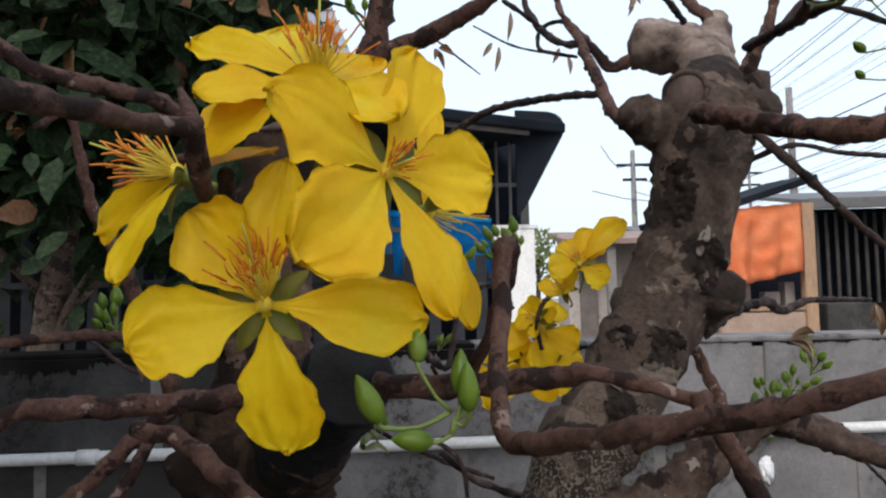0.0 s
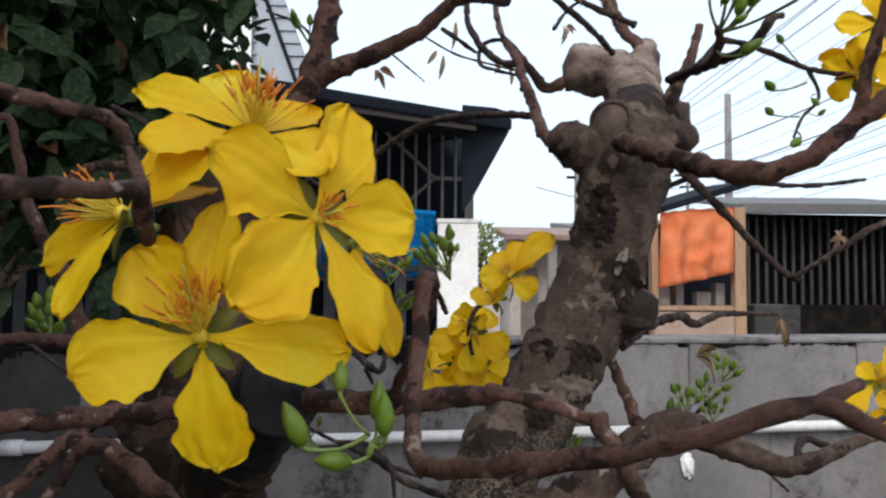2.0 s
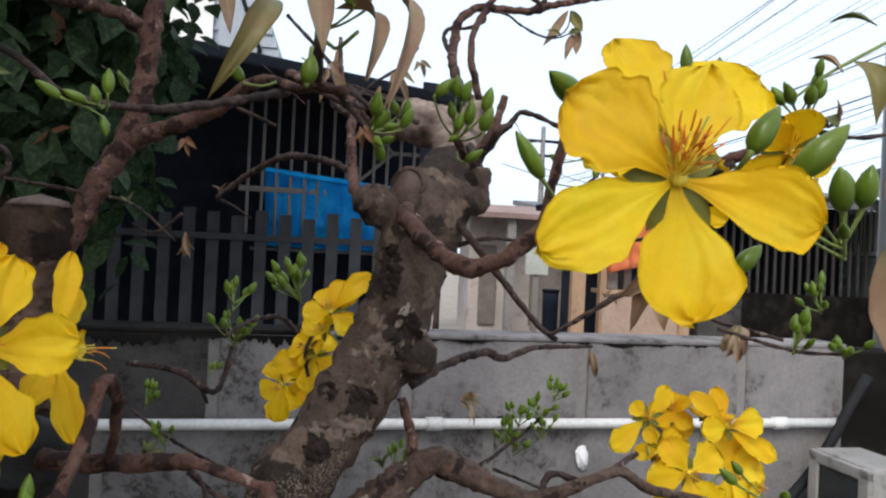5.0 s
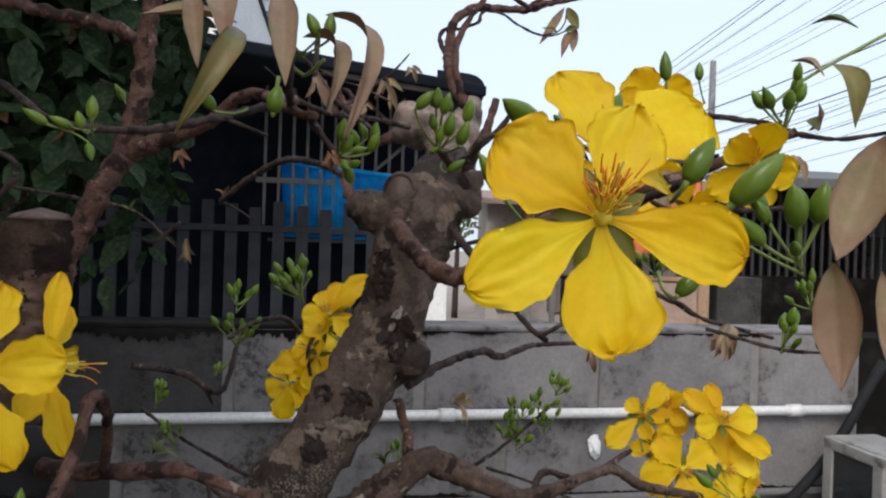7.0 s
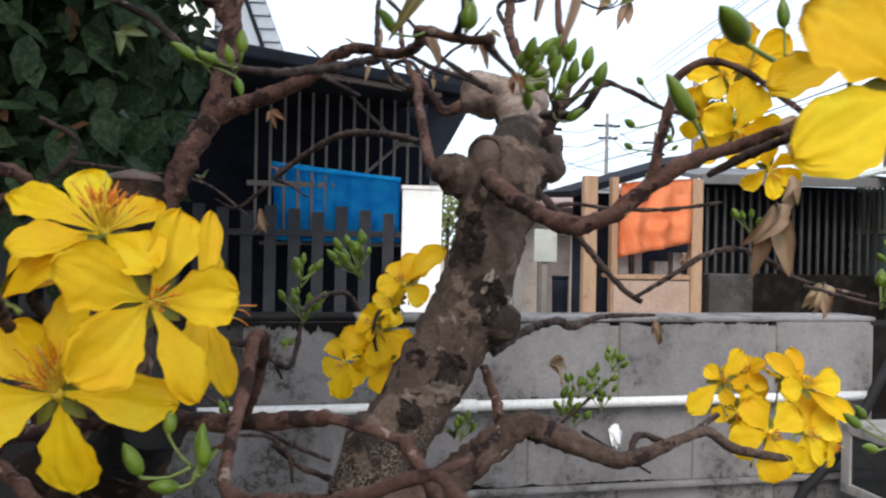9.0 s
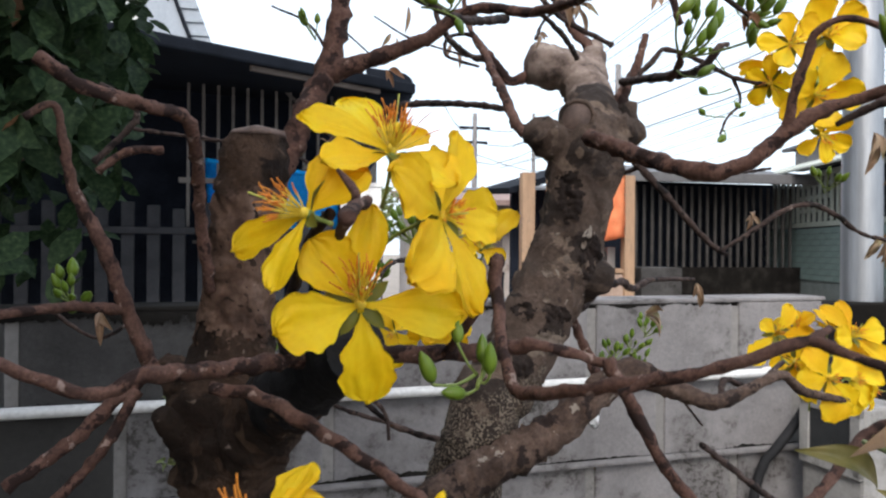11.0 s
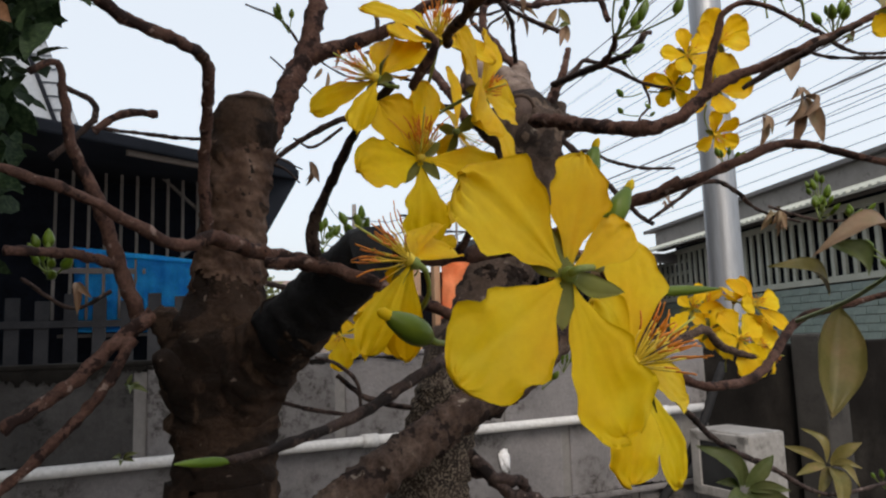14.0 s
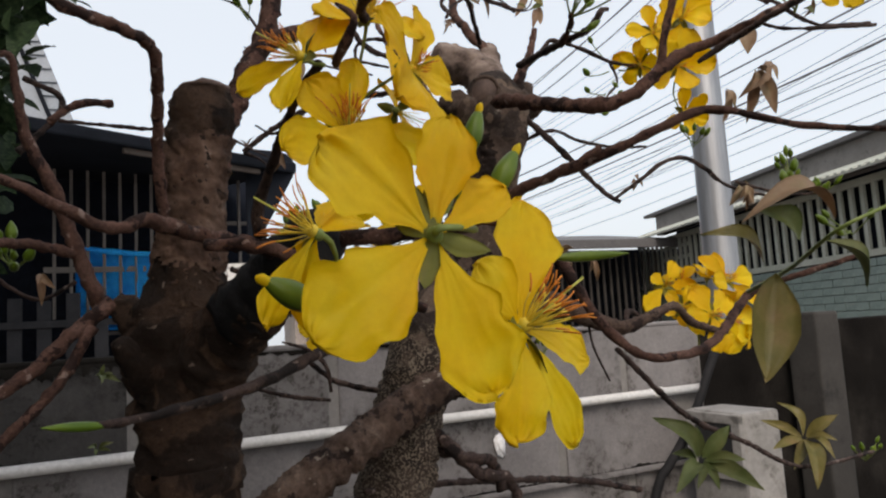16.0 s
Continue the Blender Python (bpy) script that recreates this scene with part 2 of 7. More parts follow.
BRONZE_LEAF = thin_material("bronze_young_leaf", [(0.3, (0.34, 0.215, 0.14)), (0.55, (0.42, 0.30, 0.20)), (0.75, (0.32, 0.30, 0.15))], (0.8, 0.78, 0.75), 0.4, 0.45)
GREEN_LEAF = thin_material("young_green_leaf", [(0.3, (0.115, 0.16, 0.05)), (0.7, (0.225, 0.25, 0.105))], (0.8, 0.8, 0.75), 0.4, 0.4)
OLIVE_LEAF = thin_material("olive_leaf", [(0.3, (0.17, 0.16, 0.045)), (0.55, (0.25, 0.215, 0.075)), (0.75, (0.31, 0.22, 0.10))], (0.8, 0.8, 0.75), 0.32, 0.4)
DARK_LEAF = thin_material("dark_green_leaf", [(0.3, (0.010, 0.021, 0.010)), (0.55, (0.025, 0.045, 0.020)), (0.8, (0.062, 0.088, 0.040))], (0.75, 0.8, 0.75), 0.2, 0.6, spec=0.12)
BROWN_LEAF = thin_material("dry_brown_leaf", [(0.3, (0.20, 0.10, 0.05)), (0.7, (0.33, 0.18, 0.10))], (0.75, 0.75, 0.7), 0.25, 0.6)
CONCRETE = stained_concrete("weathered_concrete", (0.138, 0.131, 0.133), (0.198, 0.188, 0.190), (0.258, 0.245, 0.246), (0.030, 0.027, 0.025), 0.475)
# Mouldy blocks, toned down as well for shade at the wall's left.
MOULDY_SHADED_CONCRETE = stained_concrete("mouldy_shaded_block", (0.0312, 0.0296, 0.0292), (0.0541, 0.0516, 0.0507), (0.0831, 0.0795, 0.0773), (0.0108, 0.00995, 0.00909), 0.47)
# Black moss tone, lowered further to hold tree shade on the right wall.
MOSSY_SHADED = mottled("mossy_shaded_concrete", [(0.25, (0.0042, 0.00364, 0.00329)), (0.5, (0.0091, 0.00805, 0.00735)), (0.8, (0.028, 0.0252, 0.0224))], 6, 90, 0.95, strength=0.6, distance=0.004, spec=0.06)
PVC = mottled("white_pvc", [(0.3, (0.545, 0.537, 0.53)), (0.7, (0.623, 0.615, 0.608))], 8, 120, 0.42, strength=0.05, distance=0.001, grime=((0.35, 0.327, 0.296), 30, 0.64, 0.72))
DULL_WHITE = mottled("dirty_white_enamel", [(0.3, (0.19, 0.182, 0.175)), (0.7, (0.29, 0.28, 0.27))], 9, 90, 0.6, strength=0.15, grime=((0.085, 0.078, 0.07), 14, 0.53, 0.68))
WHITE_PAINT = mottled("old_white_paint", [(0.3, (0.62, 0.61, 0.60)), (0.7, (0.76, 0.75, 0.74))], 3, 60, 0.7, strength=0.15, grime=((0.42, 0.40, 0.38), 9, 0.62, 0.74))
GREY_SLAT = mottled("grey_painted_slat", [(0.3, (0.022, 0.023, 0.027)), (0.7, (0.044, 0.046, 0.053))], 5, 70, 0.75, strength=0.2, spec=0.15)
DARK_BAR = mottled("dull_iron_bar", [(0.3, (0.030, 0.028, 0.027)), (0.7, (0.055, 0.050, 0.047))], 5, 70, 0.8, strength=0.2, spec=0.15)
DARK_METAL = mottled("dark_sheet_metal", [(0.3, (0.005, 0.0065, 0.010)), (0.7, (0.012, 0.015, 0.022))], 3, 40, 0.8, strength=0.15, spec=0.1)
BEIGE = mottled("beige_fascia", [(0.3, (0.096, 0.078, 0.07)), (0.7, (0.156, 0.13, 0.116))], 4, 60, 0.8, strength=0.2)
GRILLE = mottled("beige_iron", [(0.3, (0.11, 0.10, 0.095)), (0.7, (0.17, 0.155, 0.145))], 8, 90, 0.6, strength=0.15)
BLUE_TARP = mottled("blue_plastic", [(0.3, (0.005, 0.24, 0.80)), (0.7, (0.02, 0.46, 0.95))], 6, 60, 0.55, strength=0.4, distance=0.012, spec=0.15)
ORANGE_CLOTH = mottled("orange_cloth", [(0.3, (0.80, 0.225, 0.085)), (0.7, (0.88, 0.34, 0.165))], 5, 120, 0.8, strength=0.3, distance=0.006, spec=0.2)
PINK_BOARD = mottled("faded_board", [(0.3, (0.24, 0.165, 0.125)), (0.7, (0.34, 0.25, 0.20))], 5, 60, 0.8, strength=0.2)
OCHRE_WOOD = mottled("ochre_wood", [(0.3, (0.22, 0.130, 0.075)), (0.7, (0.33, 0.215, 0.135))], 6, 60, 0.75, strength=0.3, stretch=(1, 1, 0.15), grime=((0.12, 0.09, 0.07), 11, 0.55, 0.7))
ROOF_SHEET = mottled("weathered_roof_sheet", [(0.3, (0.066, 0.063, 0.066)), (0.7, (0.108, 0.105, 0.108))], 2, 30, 0.6, strength=0.2, grime=((0.12, 0.078, 0.06), 3, 0.6, 0.72))
# Darkest concrete copy: stains plus shade, for left blocks and the post.
STAINED_SHADED_GREY = mottled("stained_shaded_concrete", [(0.3, (0.017, 0.0157, 0.0143)), (0.7, (0.0375, 0.0347, 0.0324))], 6, 70, 0.9, strength=0.4, grime=((0.0102, 0.0092, 0.00856), 9, 0.55, 0.68))
DUSK = mottled("shaded_opening", [(0.3, (0.09, 0.075, 0.068)), (0.7, (0.15, 0.128, 0.118))], 4, 40, 0.9)
RUSTY = mottled("rusty_roof_sheet", [(0.3, (0.16, 0.10, 0.085)), (0.7, (0.28, 0.20, 0.18))], 3, 40, 0.8, strength=0.3)
GREEN_TILE = mottled("grey_green_tile", [(0.3, (0.106, 0.149, 0.14)), (0.7, (0.162, 0.212, 0.2))], 6, 50, 0.45, strength=0.15)
PALE_SHEET = mottled("pale_painted_sheet", [(0.3, (0.30, 0.32, 0.29)), (0.7, (0.40, 0.42, 0.385))], 3, 50, 0.6, strength=0.15, grime=((0.22, 0.21, 0.19), 5, 0.58, 0.7))
JOINT = mottled("tile_joint", [(0.3, (0.085, 0.102, 0.0978)), (0.7, (0.128, 0.145, 0.14))], 9, 60, 0.9)
PALE_GREEN = mottled("pale_green_paint", [(0.3, (0.24, 0.26, 0.225)), (0.7, (0.33, 0.35, 0.31))], 4, 60, 0.6, strength=0.15)
STEEL = mottled("galvanised_steel", [(0.3, (0.20, 0.21, 0.23)), (0.7, (0.40, 0.415, 0.44))], 9, 80, 0.42, metal=0.75, strength=0.12, stretch=(1, 1, 0.08))
CABLE = mottled("weathered_cable", [(0.3, (0.10, 0.105, 0.12)), (0.7, (0.17, 0.175, 0.19))], 5, 50, 0.6)
MORTAR = mottled("pale_mortar", [(0.3, (0.151, 0.141, 0.134)), (0.7, (0.206, 0.196, 0.189))], 5, 70, 0.9, strength=0.3, grime=((0.0688, 0.0654, 0.0619), 8, 0.56, 0.68))
CABLE_BLACK = mottled("black_rubber", [(0.3, (0.010, 0.010, 0.011)), (0.7, (0.022, 0.022, 0.024))], 12, 90, 0.75, strength=0.2, spec=0.12)
PLASTER = mottled("far_plaster", [(0.3, (0.27, 0.235, 0.215)), (0.7, (0.40, 0.355, 0.33))], 2, 30, 0.85, strength=0.2, grime=((0.16, 0.12, 0.10), 4, 0.52, 0.68))
SIDING = mottled("pale_blue_siding", [(0.3, (0.216, 0.248, 0.288)), (0.7, (0.279, 0.31, 0.36))], 3, 40, 0.5, strength=0.1)
# Near-black puts the shade inside rooms into the colour; also the bin's plastic.
ROOM_SHADE_AND_BIN = mottled("room_shade_and_bin_black", [(0.3, (0.007, 0.009, 0.014)), (0.7, (0.016, 0.019, 0.028))], 3, 30, 0.9, spec=0.05)
BOUNCE_CUT_SOIL = mottled("dark_bounce_cut_earth", [(0.3, (0.035, 0.028, 0.022)), (0.7, (0.07, 0.055, 0.043))], 4, 60, 0.95, strength=0.6, distance=0.01)
SOIL = mottled("packed_earth", [(0.3, (0.20, 0.17, 0.145)), (0.7, (0.29, 0.25, 0.215))], 1.5, 40, 0.95, strength=0.6, distance=0.01)
ROAD = mottled("pale_concrete_road", [(0.3, (0.24, 0.215, 0.195)), (0.7, (0.34, 0.31, 0.285))], 1.2, 40, 0.9, strength=0.4, distance=0.005)
DARK_GLASS = mottled("dark_glass", [(0.3, (0.012, 0.014, 0.015)), (0.7, (0.03, 0.032, 0.034))], 3, 30, 0.12, strength=0.02)
FEATHER = mottled("white_flock", [(0.3, (0.78, 0.78, 0.80)), (0.7, (0.88, 0.88, 0.90))], 90, 300, 0.9)


# ---- helpers for meshes ----
def finish(name, bm, material, smooth=True):
    me = bpy.data.meshes.new(name)
    bm.to_mesh(me)
    bm.free()
    me.materials.append(material)
    if smooth:
        me.polygons.foreach_set("use_smooth", [True] * len(me.polygons))
    return new(name, me)


def part(name, bm, material, parent=None, label="", smooth=True):
    ob = finish(name, bm, material, smooth)
    if parent is not None:
        ob.parent = parent
    if label:
        ob["label"] = label
    return ob


def thing(name, label, category, group="", kind=""):
    return tagged(new(name), label, category, group, kind)


def add_box(bm, size, m, bevel=0.0):
    made = bmesh.ops.create_cube(bm, size=1.0, matrix=m @ Matrix.Diagonal((*size, 1)))
    if bevel:
        edges = {e for v in made["verts"] for e in v.link_edges}
        bmesh.ops.bevel(bm, geom=list(edges), offset=bevel, segments=2, profile=0.6, affect="EDGES")


def box(size, m, bevel=0.0):
    bm = bmesh.new()
    add_box(bm, size, m, bevel)
    return bm


def glide(points, step):
    """Points of a smooth curve through the given ones, with their radius."""
    p = [Vector(q) for q in points]
    p = [p[0] * 2 - p[1]] + p + [p[-1] * 2 - p[-2]]
    out = []
    for i in range(1, len(p) - 2):
        a, b, c, d = p[i - 1:i + 3]
        count = max(2, int((c - b).to_3d().length / step))
        for k in range(count):
            t = k / count
            out.append(0.5 * ((2 * b) + (c - a) * t + (2 * a - 5 * b + 4 * c - d) * t * t + (3 * b - a - 3 * c + d) * t ** 3))
    out.append(p[-2].copy())
    return out


def add_tube(bm, points, sides=8, step=0.004, rough=0.0, grain=90.0, twist=0.0, turns=300.0, ends=0.0, ridge=0.8):
    """A limb along points (x, y, z, radius). rough: uneven bark; twist: the spiral ridge that training wire leaves."""
    line = glide(points, step)
    up = Vector((0.3, 0.2, 1)).normalized()
    rings, far = [], 0.0
    for i, q in enumerate(line):
        here = q.to_3d()
        ahead = (line[min(i + 1, len(line) - 1)].to_3d() - line[max(i - 1, 0)].to_3d()).normalized()
        side = ahead.cross(up)
        if side.length < 1e-4:
            side = ahead.orthogonal()
        side.normalize()
        up = side.cross(ahead).normalized()
        if i:
            far += (here - line[i - 1].to_3d()).length
        r = max(q.w if len(q) > 3 else q[3], 0.0002)
        ring = []
        for k in range(sides):
            a = 2 * math.pi * k / sides
            way = side * math.cos(a) + up * math.sin(a)
            d = 1.0
            if rough:
                d += rough * 1.6 * noise.noise((here + way * r) * grain) + rough * noise.noise((here + way * r) * grain * 2.7)
                d += rough * ridge * max(0.0, noise.noise(Vector((far * 55, 3.1, r * 900)))) 
            if twist:
                d += twist * max(0.0, math.sin(a + far * turns))
            ring.append(bm.verts.new(here + way * r * d))
        rings.append(ring)
    for a, b in zip(rings, rings[1:]):
        for k in range(sides):
            bm.faces.new((a[k], a[(k + 1) % sides], b[(k + 1) % sides], b[k]))
    for ring, q, other in ((rings[0], line[0], line[1]), (rings[-1], line[-1], line[-2])):
        out = (q.to_3d() - other.to_3d()).normalized() * q[3] * ends
        tip = bm.verts.new(q.to_3d() + out)
        order = ring if ring is rings[-1] else ring[::-1]
        for k in range(sides):
            bm.faces.new((order[k], order[(k + 1) % sides], tip))
    return bm


def frame_of(ahead, face):
    """Axes x along, z nearest to face."""
    x = Vector(ahead).normalized()
    z = Vector(face) - x * x.dot(Vector(face))
    if z.length < 1e-4:
        z = x.orthogonal()
    z.normalize()
    y = z.cross(x)
    return Matrix((x, y, z)).transposed()


def blade(start, tip, face, width, kind, bend=0.0, cup=0.0, wave=0.0, seed=0, rows=12, cols=8, thick=0.0003):
    """A petal, sepal or leaf from start to tip, its upper side towards face."""
    bm = bmesh.new()
    start, tip = Vector(start), Vector(tip)
    length = (tip - start).length
    axes = frame_of(tip - start, face)
    layers = []
    for side in (1, -1):
        grid = []
        for i in range(rows + 1):
            u = 1 - (1 - i / rows) ** 1.35
            if kind == "petal":
                g = min(1.0, u / 0.66)
                w = 0.10 + 0.90 * (g * g * (3 - 2 * g)) ** 0.95
                w *= max(0.0, 1 - max(0.0, (u - 0.6) / 0.4) ** 2.8) ** 0.5
            elif kind == "sepal":
                w = math.sin(math.pi * min(1, 0.12 + 0.88 * u)) ** 0.8
            else:
                w = math.sin(math.pi * u ** 0.9) ** 0.9 + 0.02
            row = []
            for j in range(cols + 1):
                v = 2 * j / cols - 1
                n1 = noise.noise(Vector((u * 2.3 + seed * 7.1, v * 1.7, seed * 3.3)))
                n2 = noise.noise(Vector((u * 7 + seed * 5.7, v * 5, seed * 1.3)))
                edge = 1 + wave * 0.55 * noise.noise(Vector((u * 6, math.copysign(3, v), seed * 9.0)))
                x = length * (u + (0.05 * wave * n2 + 0.06 * noise.noise(Vector((v * 2.2, 5, seed * 4.0)))) * u * u)
                y = width * 0.5 * w * v * edge
                z = bend * length * (math.sin(math.pi * u) ** 1.0) * 0.5 + cup * width * w * w * v * v
                z += wave * width * (0.16 * n1 * u + 0.10 * n2 * u * abs(v))
                z -= 0.03 * width * w * max(0, 1 - abs(v) * 3.2)
                if kind == "leaf":
                    z += 0.17 * width * w * abs(v)
                if kind == "petal":
                    n3 = noise.noise(Vector((u * 13 + seed * 2.9, v * 8, seed * 6.1)))
                    z += width * u * (0.016 * math.sin(v * 8 + seed * 2.1 + 2.5 * n1) + 0.008 * math.sin(v * 17 + seed) + 0.030 * n3)
                    z += wave * width * 0.20 * u * u * max(0.0, max(abs(v), u) - 0.62) * noise.noise(Vector((u * 5 + seed, v * 6, seed * 2.7))) * 2.2
                row.append(bm.verts.new(start + axes @ Vector((x, y, z + side * thick * 0.5 * (1 - 0.8 * abs(v))))))
            grid.append(row)
        for a, b in zip(grid, grid[1:]):
            for j in range(cols):
                q = (a[j], b[j], b[j + 1], a[j + 1])
                bm.faces.new(q if side < 0 else q[::-1])
        layers.append(grid)
    top, low = layers
    rim = [r[0] for r in top] + top[-1][1:] + [r[-1] for r in top[-2::-1]] + top[0][-2:0:-1]
    rim2 = [r[0] for r in low] + low[-1][1:] + [r[-1] for r in low[-2::-1]] + low[0][-2:0:-1]
    for k in range(len(rim)):
        bm.faces.new((rim[k], rim2[k], rim2[(k + 1) % len(rim)], rim[(k + 1) % len(rim)]))
    return bm


# ---- the place around ----
ground = part("ground", box((160, 160, 0.2), pose(0, 60, -0.1)), SOIL, smooth=False)
tagged(ground, "packed earth yard around the tree", "ground", kind="structure")
# Unseen dark sheet added to reduce light bouncing up onto the tree.
yard = part("yard", box((8, 3.6, 0.012), pose(0, -0.55, 0.004)), BOUNCE_CUT_SOIL, smooth=False)
tagged(yard, "unseen dark ground added to cut bounce light", "ground", kind="structure")
road = part("road", box((60, 4.6, 0.02), pose(4, 4.0, 0.012, 0, 0, 4.5)), ROAD, smooth=False)
tagged(road, "pale worn concrete alley behind the low wall", "road", kind="structure")

TURN_WALL = 4.5


def on_wall(along, out, z):
    """A place along the low wall's front face: along it, out of it towards the tree, and up."""
    m = pose(0, 1.306, 0, 0, 0, TURN_WALL)
    return m @ Matrix.Translation((along, -out, z))


wall = part("wall_low", box((3.9, 0.10, 1.19), on_wall(-0.75, -0.053, 0.595), 0.004), MORTAR, smooth=False)
tagged(wall, "low weathered grey concrete block wall with dark mould", "wall", kind="structure")
for course in range(7):
    z = 1.117 - 0.172 * course
    if z < 0:
        continue
    for k in range(-7, 4):
        x0 = -0.137 + 0.364 * k + (0.0 if course % 2 == 0 else 0.17)
        x1 = min(x0 + 0.343, 1.19)
        if x0 > 1.1:
            continue
        rr = random.Random(course * 31 + k)
        m = on_wall((x0 + x1) / 2 + 0.0, 0.001 + rr.uniform(-0.0015, 0.002), z)
        # Blocks further left carry mould and shade in their colour.
        part("block", box((x1 - x0, 0.10, 0.166), m @ pose(0, 0.05, 0), 0.004), (STAINED_SHADED_GREY if x1 < -0.75 or (course and x1 < -0.1) else MOULDY_SHADED_CONCRETE if x1 < 0.0 else CONCRETE), wall, smooth=False)
part("ledge", box((3.9, 0.018, 0.012), on_wall(-0.75, 0.008, 0.862), 0.004), CONCRETE, wall, smooth=False)
part("coping", box((2.75, 0.106, 0.010), on_wall(-1.325, -0.05, 1.204), 0.004), MOSSY_SHADED, wall, "mouldy wall top", False)
part("coping", box((1.15, 0.106, 0.010), on_wall(0.625, -0.05, 1.204), 0.004), CONCRETE, wall, "stained wall top", False)


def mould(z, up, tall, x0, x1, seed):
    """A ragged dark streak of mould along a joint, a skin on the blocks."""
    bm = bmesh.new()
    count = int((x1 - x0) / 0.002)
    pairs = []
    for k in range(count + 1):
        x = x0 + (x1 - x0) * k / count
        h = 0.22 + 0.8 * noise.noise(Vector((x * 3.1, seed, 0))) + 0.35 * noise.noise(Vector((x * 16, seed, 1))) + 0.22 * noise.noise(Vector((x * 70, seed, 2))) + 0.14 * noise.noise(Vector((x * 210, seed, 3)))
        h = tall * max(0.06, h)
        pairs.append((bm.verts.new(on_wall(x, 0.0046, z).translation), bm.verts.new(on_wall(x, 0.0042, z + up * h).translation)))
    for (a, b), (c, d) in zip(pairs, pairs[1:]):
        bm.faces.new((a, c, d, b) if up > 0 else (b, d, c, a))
    o = part("mould_streak", bm, MOSSY_SHADED, wall, "dark mould along the joint", False)
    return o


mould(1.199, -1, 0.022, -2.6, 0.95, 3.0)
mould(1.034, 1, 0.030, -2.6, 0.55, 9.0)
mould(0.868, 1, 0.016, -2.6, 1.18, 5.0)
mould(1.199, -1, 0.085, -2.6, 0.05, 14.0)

pipe = thing("water_pipe", "white plastic water pipe fixed along the concrete wall", "pipe")
a, b = on_wall(-2.4, 0.016, 1.030).translation, on_wall(1.185, 0.016, 1.038).translation
part("tube", add_tube(bmesh.new(), [(*a.lerp(b, k / 6), 0.0105) for k in range(7)], 14, 0.2, ends=0.0), PVC, pipe)
for x in (-0.62, 0.27, 1.03):
    c0, c1 = a.lerp(b, (x + 2.4 - 0.016) / 3.585), a.lerp(b, (x + 2.4 + 0.016) / 3.585)
    part("coupling", add_tube(bmesh.new(), [(*c0, 0.0135), (*c1, 0.0135)], 14, 0.02), PVC, pipe)
flock = bmesh.new()
bmesh.ops.create_icosphere(flock, subdivisions=5, radius=1.0)
for v in flock.verts:
    d = v.co.copy()
    k = 1.0 + 0.35 * noise.noise(d * 1.7) + 0.28 * noise.noise(d * 5) + 0.22 * noise.noise(d * 13) + 0.14 * noise.noise(d * 31)
    v.co = on_wall(0.585 + 0.0125 * d.x * k - 0.003 * d.z, 0.004 + 0.005 * d.y * k, 0.966 + 0.0245 * d.z * k * (1.0 if d.z < 0 else 0.85)).translation
tagged(part("tuft_of_fluff", flock, FEATHER), "white fluff stuck to the concrete wall", "fluff")

# Mould and the tree's shade are both in this wall's colour.
wall_right = part("wall_dark", box((2.2, 0.12, 1.18), on_wall(2.31, -0.16, 0.59), 0.006), MOSSY_SHADED, smooth=False)
tagged(wall_right, "mouldy wall beyond the pipe's end, darkened for tree shade", "wall", kind="structure")
post = part("concrete_post", box((0.10, 0.10, 1.21), on_wall(1.665, -0.02, 0.605), 0.008), STAINED_SHADED_GREY, smooth=False)
tagged(post, "pale bare concrete post against the dark wall", "post")

# white cabinet with a dark window, on a block stand
cabinet = thing("outdoor_cabinet", "white metal box with a dark opening, beside the wall", "cabinet")
CAB = pose(1.136, 1.245, 0.0, 0, 0, 4)
part("body", box((0.115, 0.165, 0.42), CAB @ pose(0, 0, 0.79), 0.008), DULL_WHITE, cabinet, smooth=False)
for y, z, sy, sz in ((-0.068, 0.925, 0.026, 0.145), (0.068, 0.925, 0.026, 0.145), (0, 0.985, 0.162, 0.022), (0, 0.862, 0.162, 0.022)):
    part("frame", box((0.012, sy, sz), CAB @ pose(-0.0615, y, z), 0.003), DULL_WHITE, cabinet, smooth=False)
part("window", box((0.006, 0.112, 0.104), CAB @ pose(-0.0595, 0, 0.924)), DARK_GLASS, cabinet, "dark glass", False)
part("stand", box((0.14, 0.19, 0.58), CAB @ pose(0, 0, 0.29), 0.006), MOSSY_SHADED, cabinet, smooth=False)

hose = thing("black_hose", "thick black hose sagging down beside the white box", "hose")
part("tube", add_tube(bmesh.new(), [(1.233, 1.375, 1.143, 0.011), (1.191, 1.372, 1.078, 0.011), (1.145, 1.368, 0.998, 0.011), (1.087, 1.364, 0.918, 0.011), (1.028, 1.360, 0.858, 0.011), (0.990, 1.357, 0.811, 0.011), (0.960, 1.357, 0.611, 0.011), (0.950, 1.357, 0.020, 0.011)], 12, 0.03), CABLE_BLACK, hose)

# steel pole beyond the wall
P0 = (1.50, 1.62)
pole = thing("steel_pole", "tall bare galvanised steel pole", "pole")
part("shaft", add_tube(bmesh.new(), [(*P0, 0.0, 0.056), (*P0, 2.0, 0.050), (*P0, 4.5, 0.044)], 24, 0.5), STEEL, pole)

# gate pillar and slatted fence across the alley
pillar = thing("gate_pillar", "square white painted gate pillar", "pillar")
part("shaft", box((0.37, 0.34, 1.88), pose(0.64, 6.75, 0.94, 0, 0, -3), 0.01), WHITE_PAINT, pillar, smooth=False)
part("cap", box((0.39, 0.36, 0.04), pose(0.64, 6.75, 1.90, 0, 0, -3), 0.008), WHITE_PAINT, pillar, smooth=False)
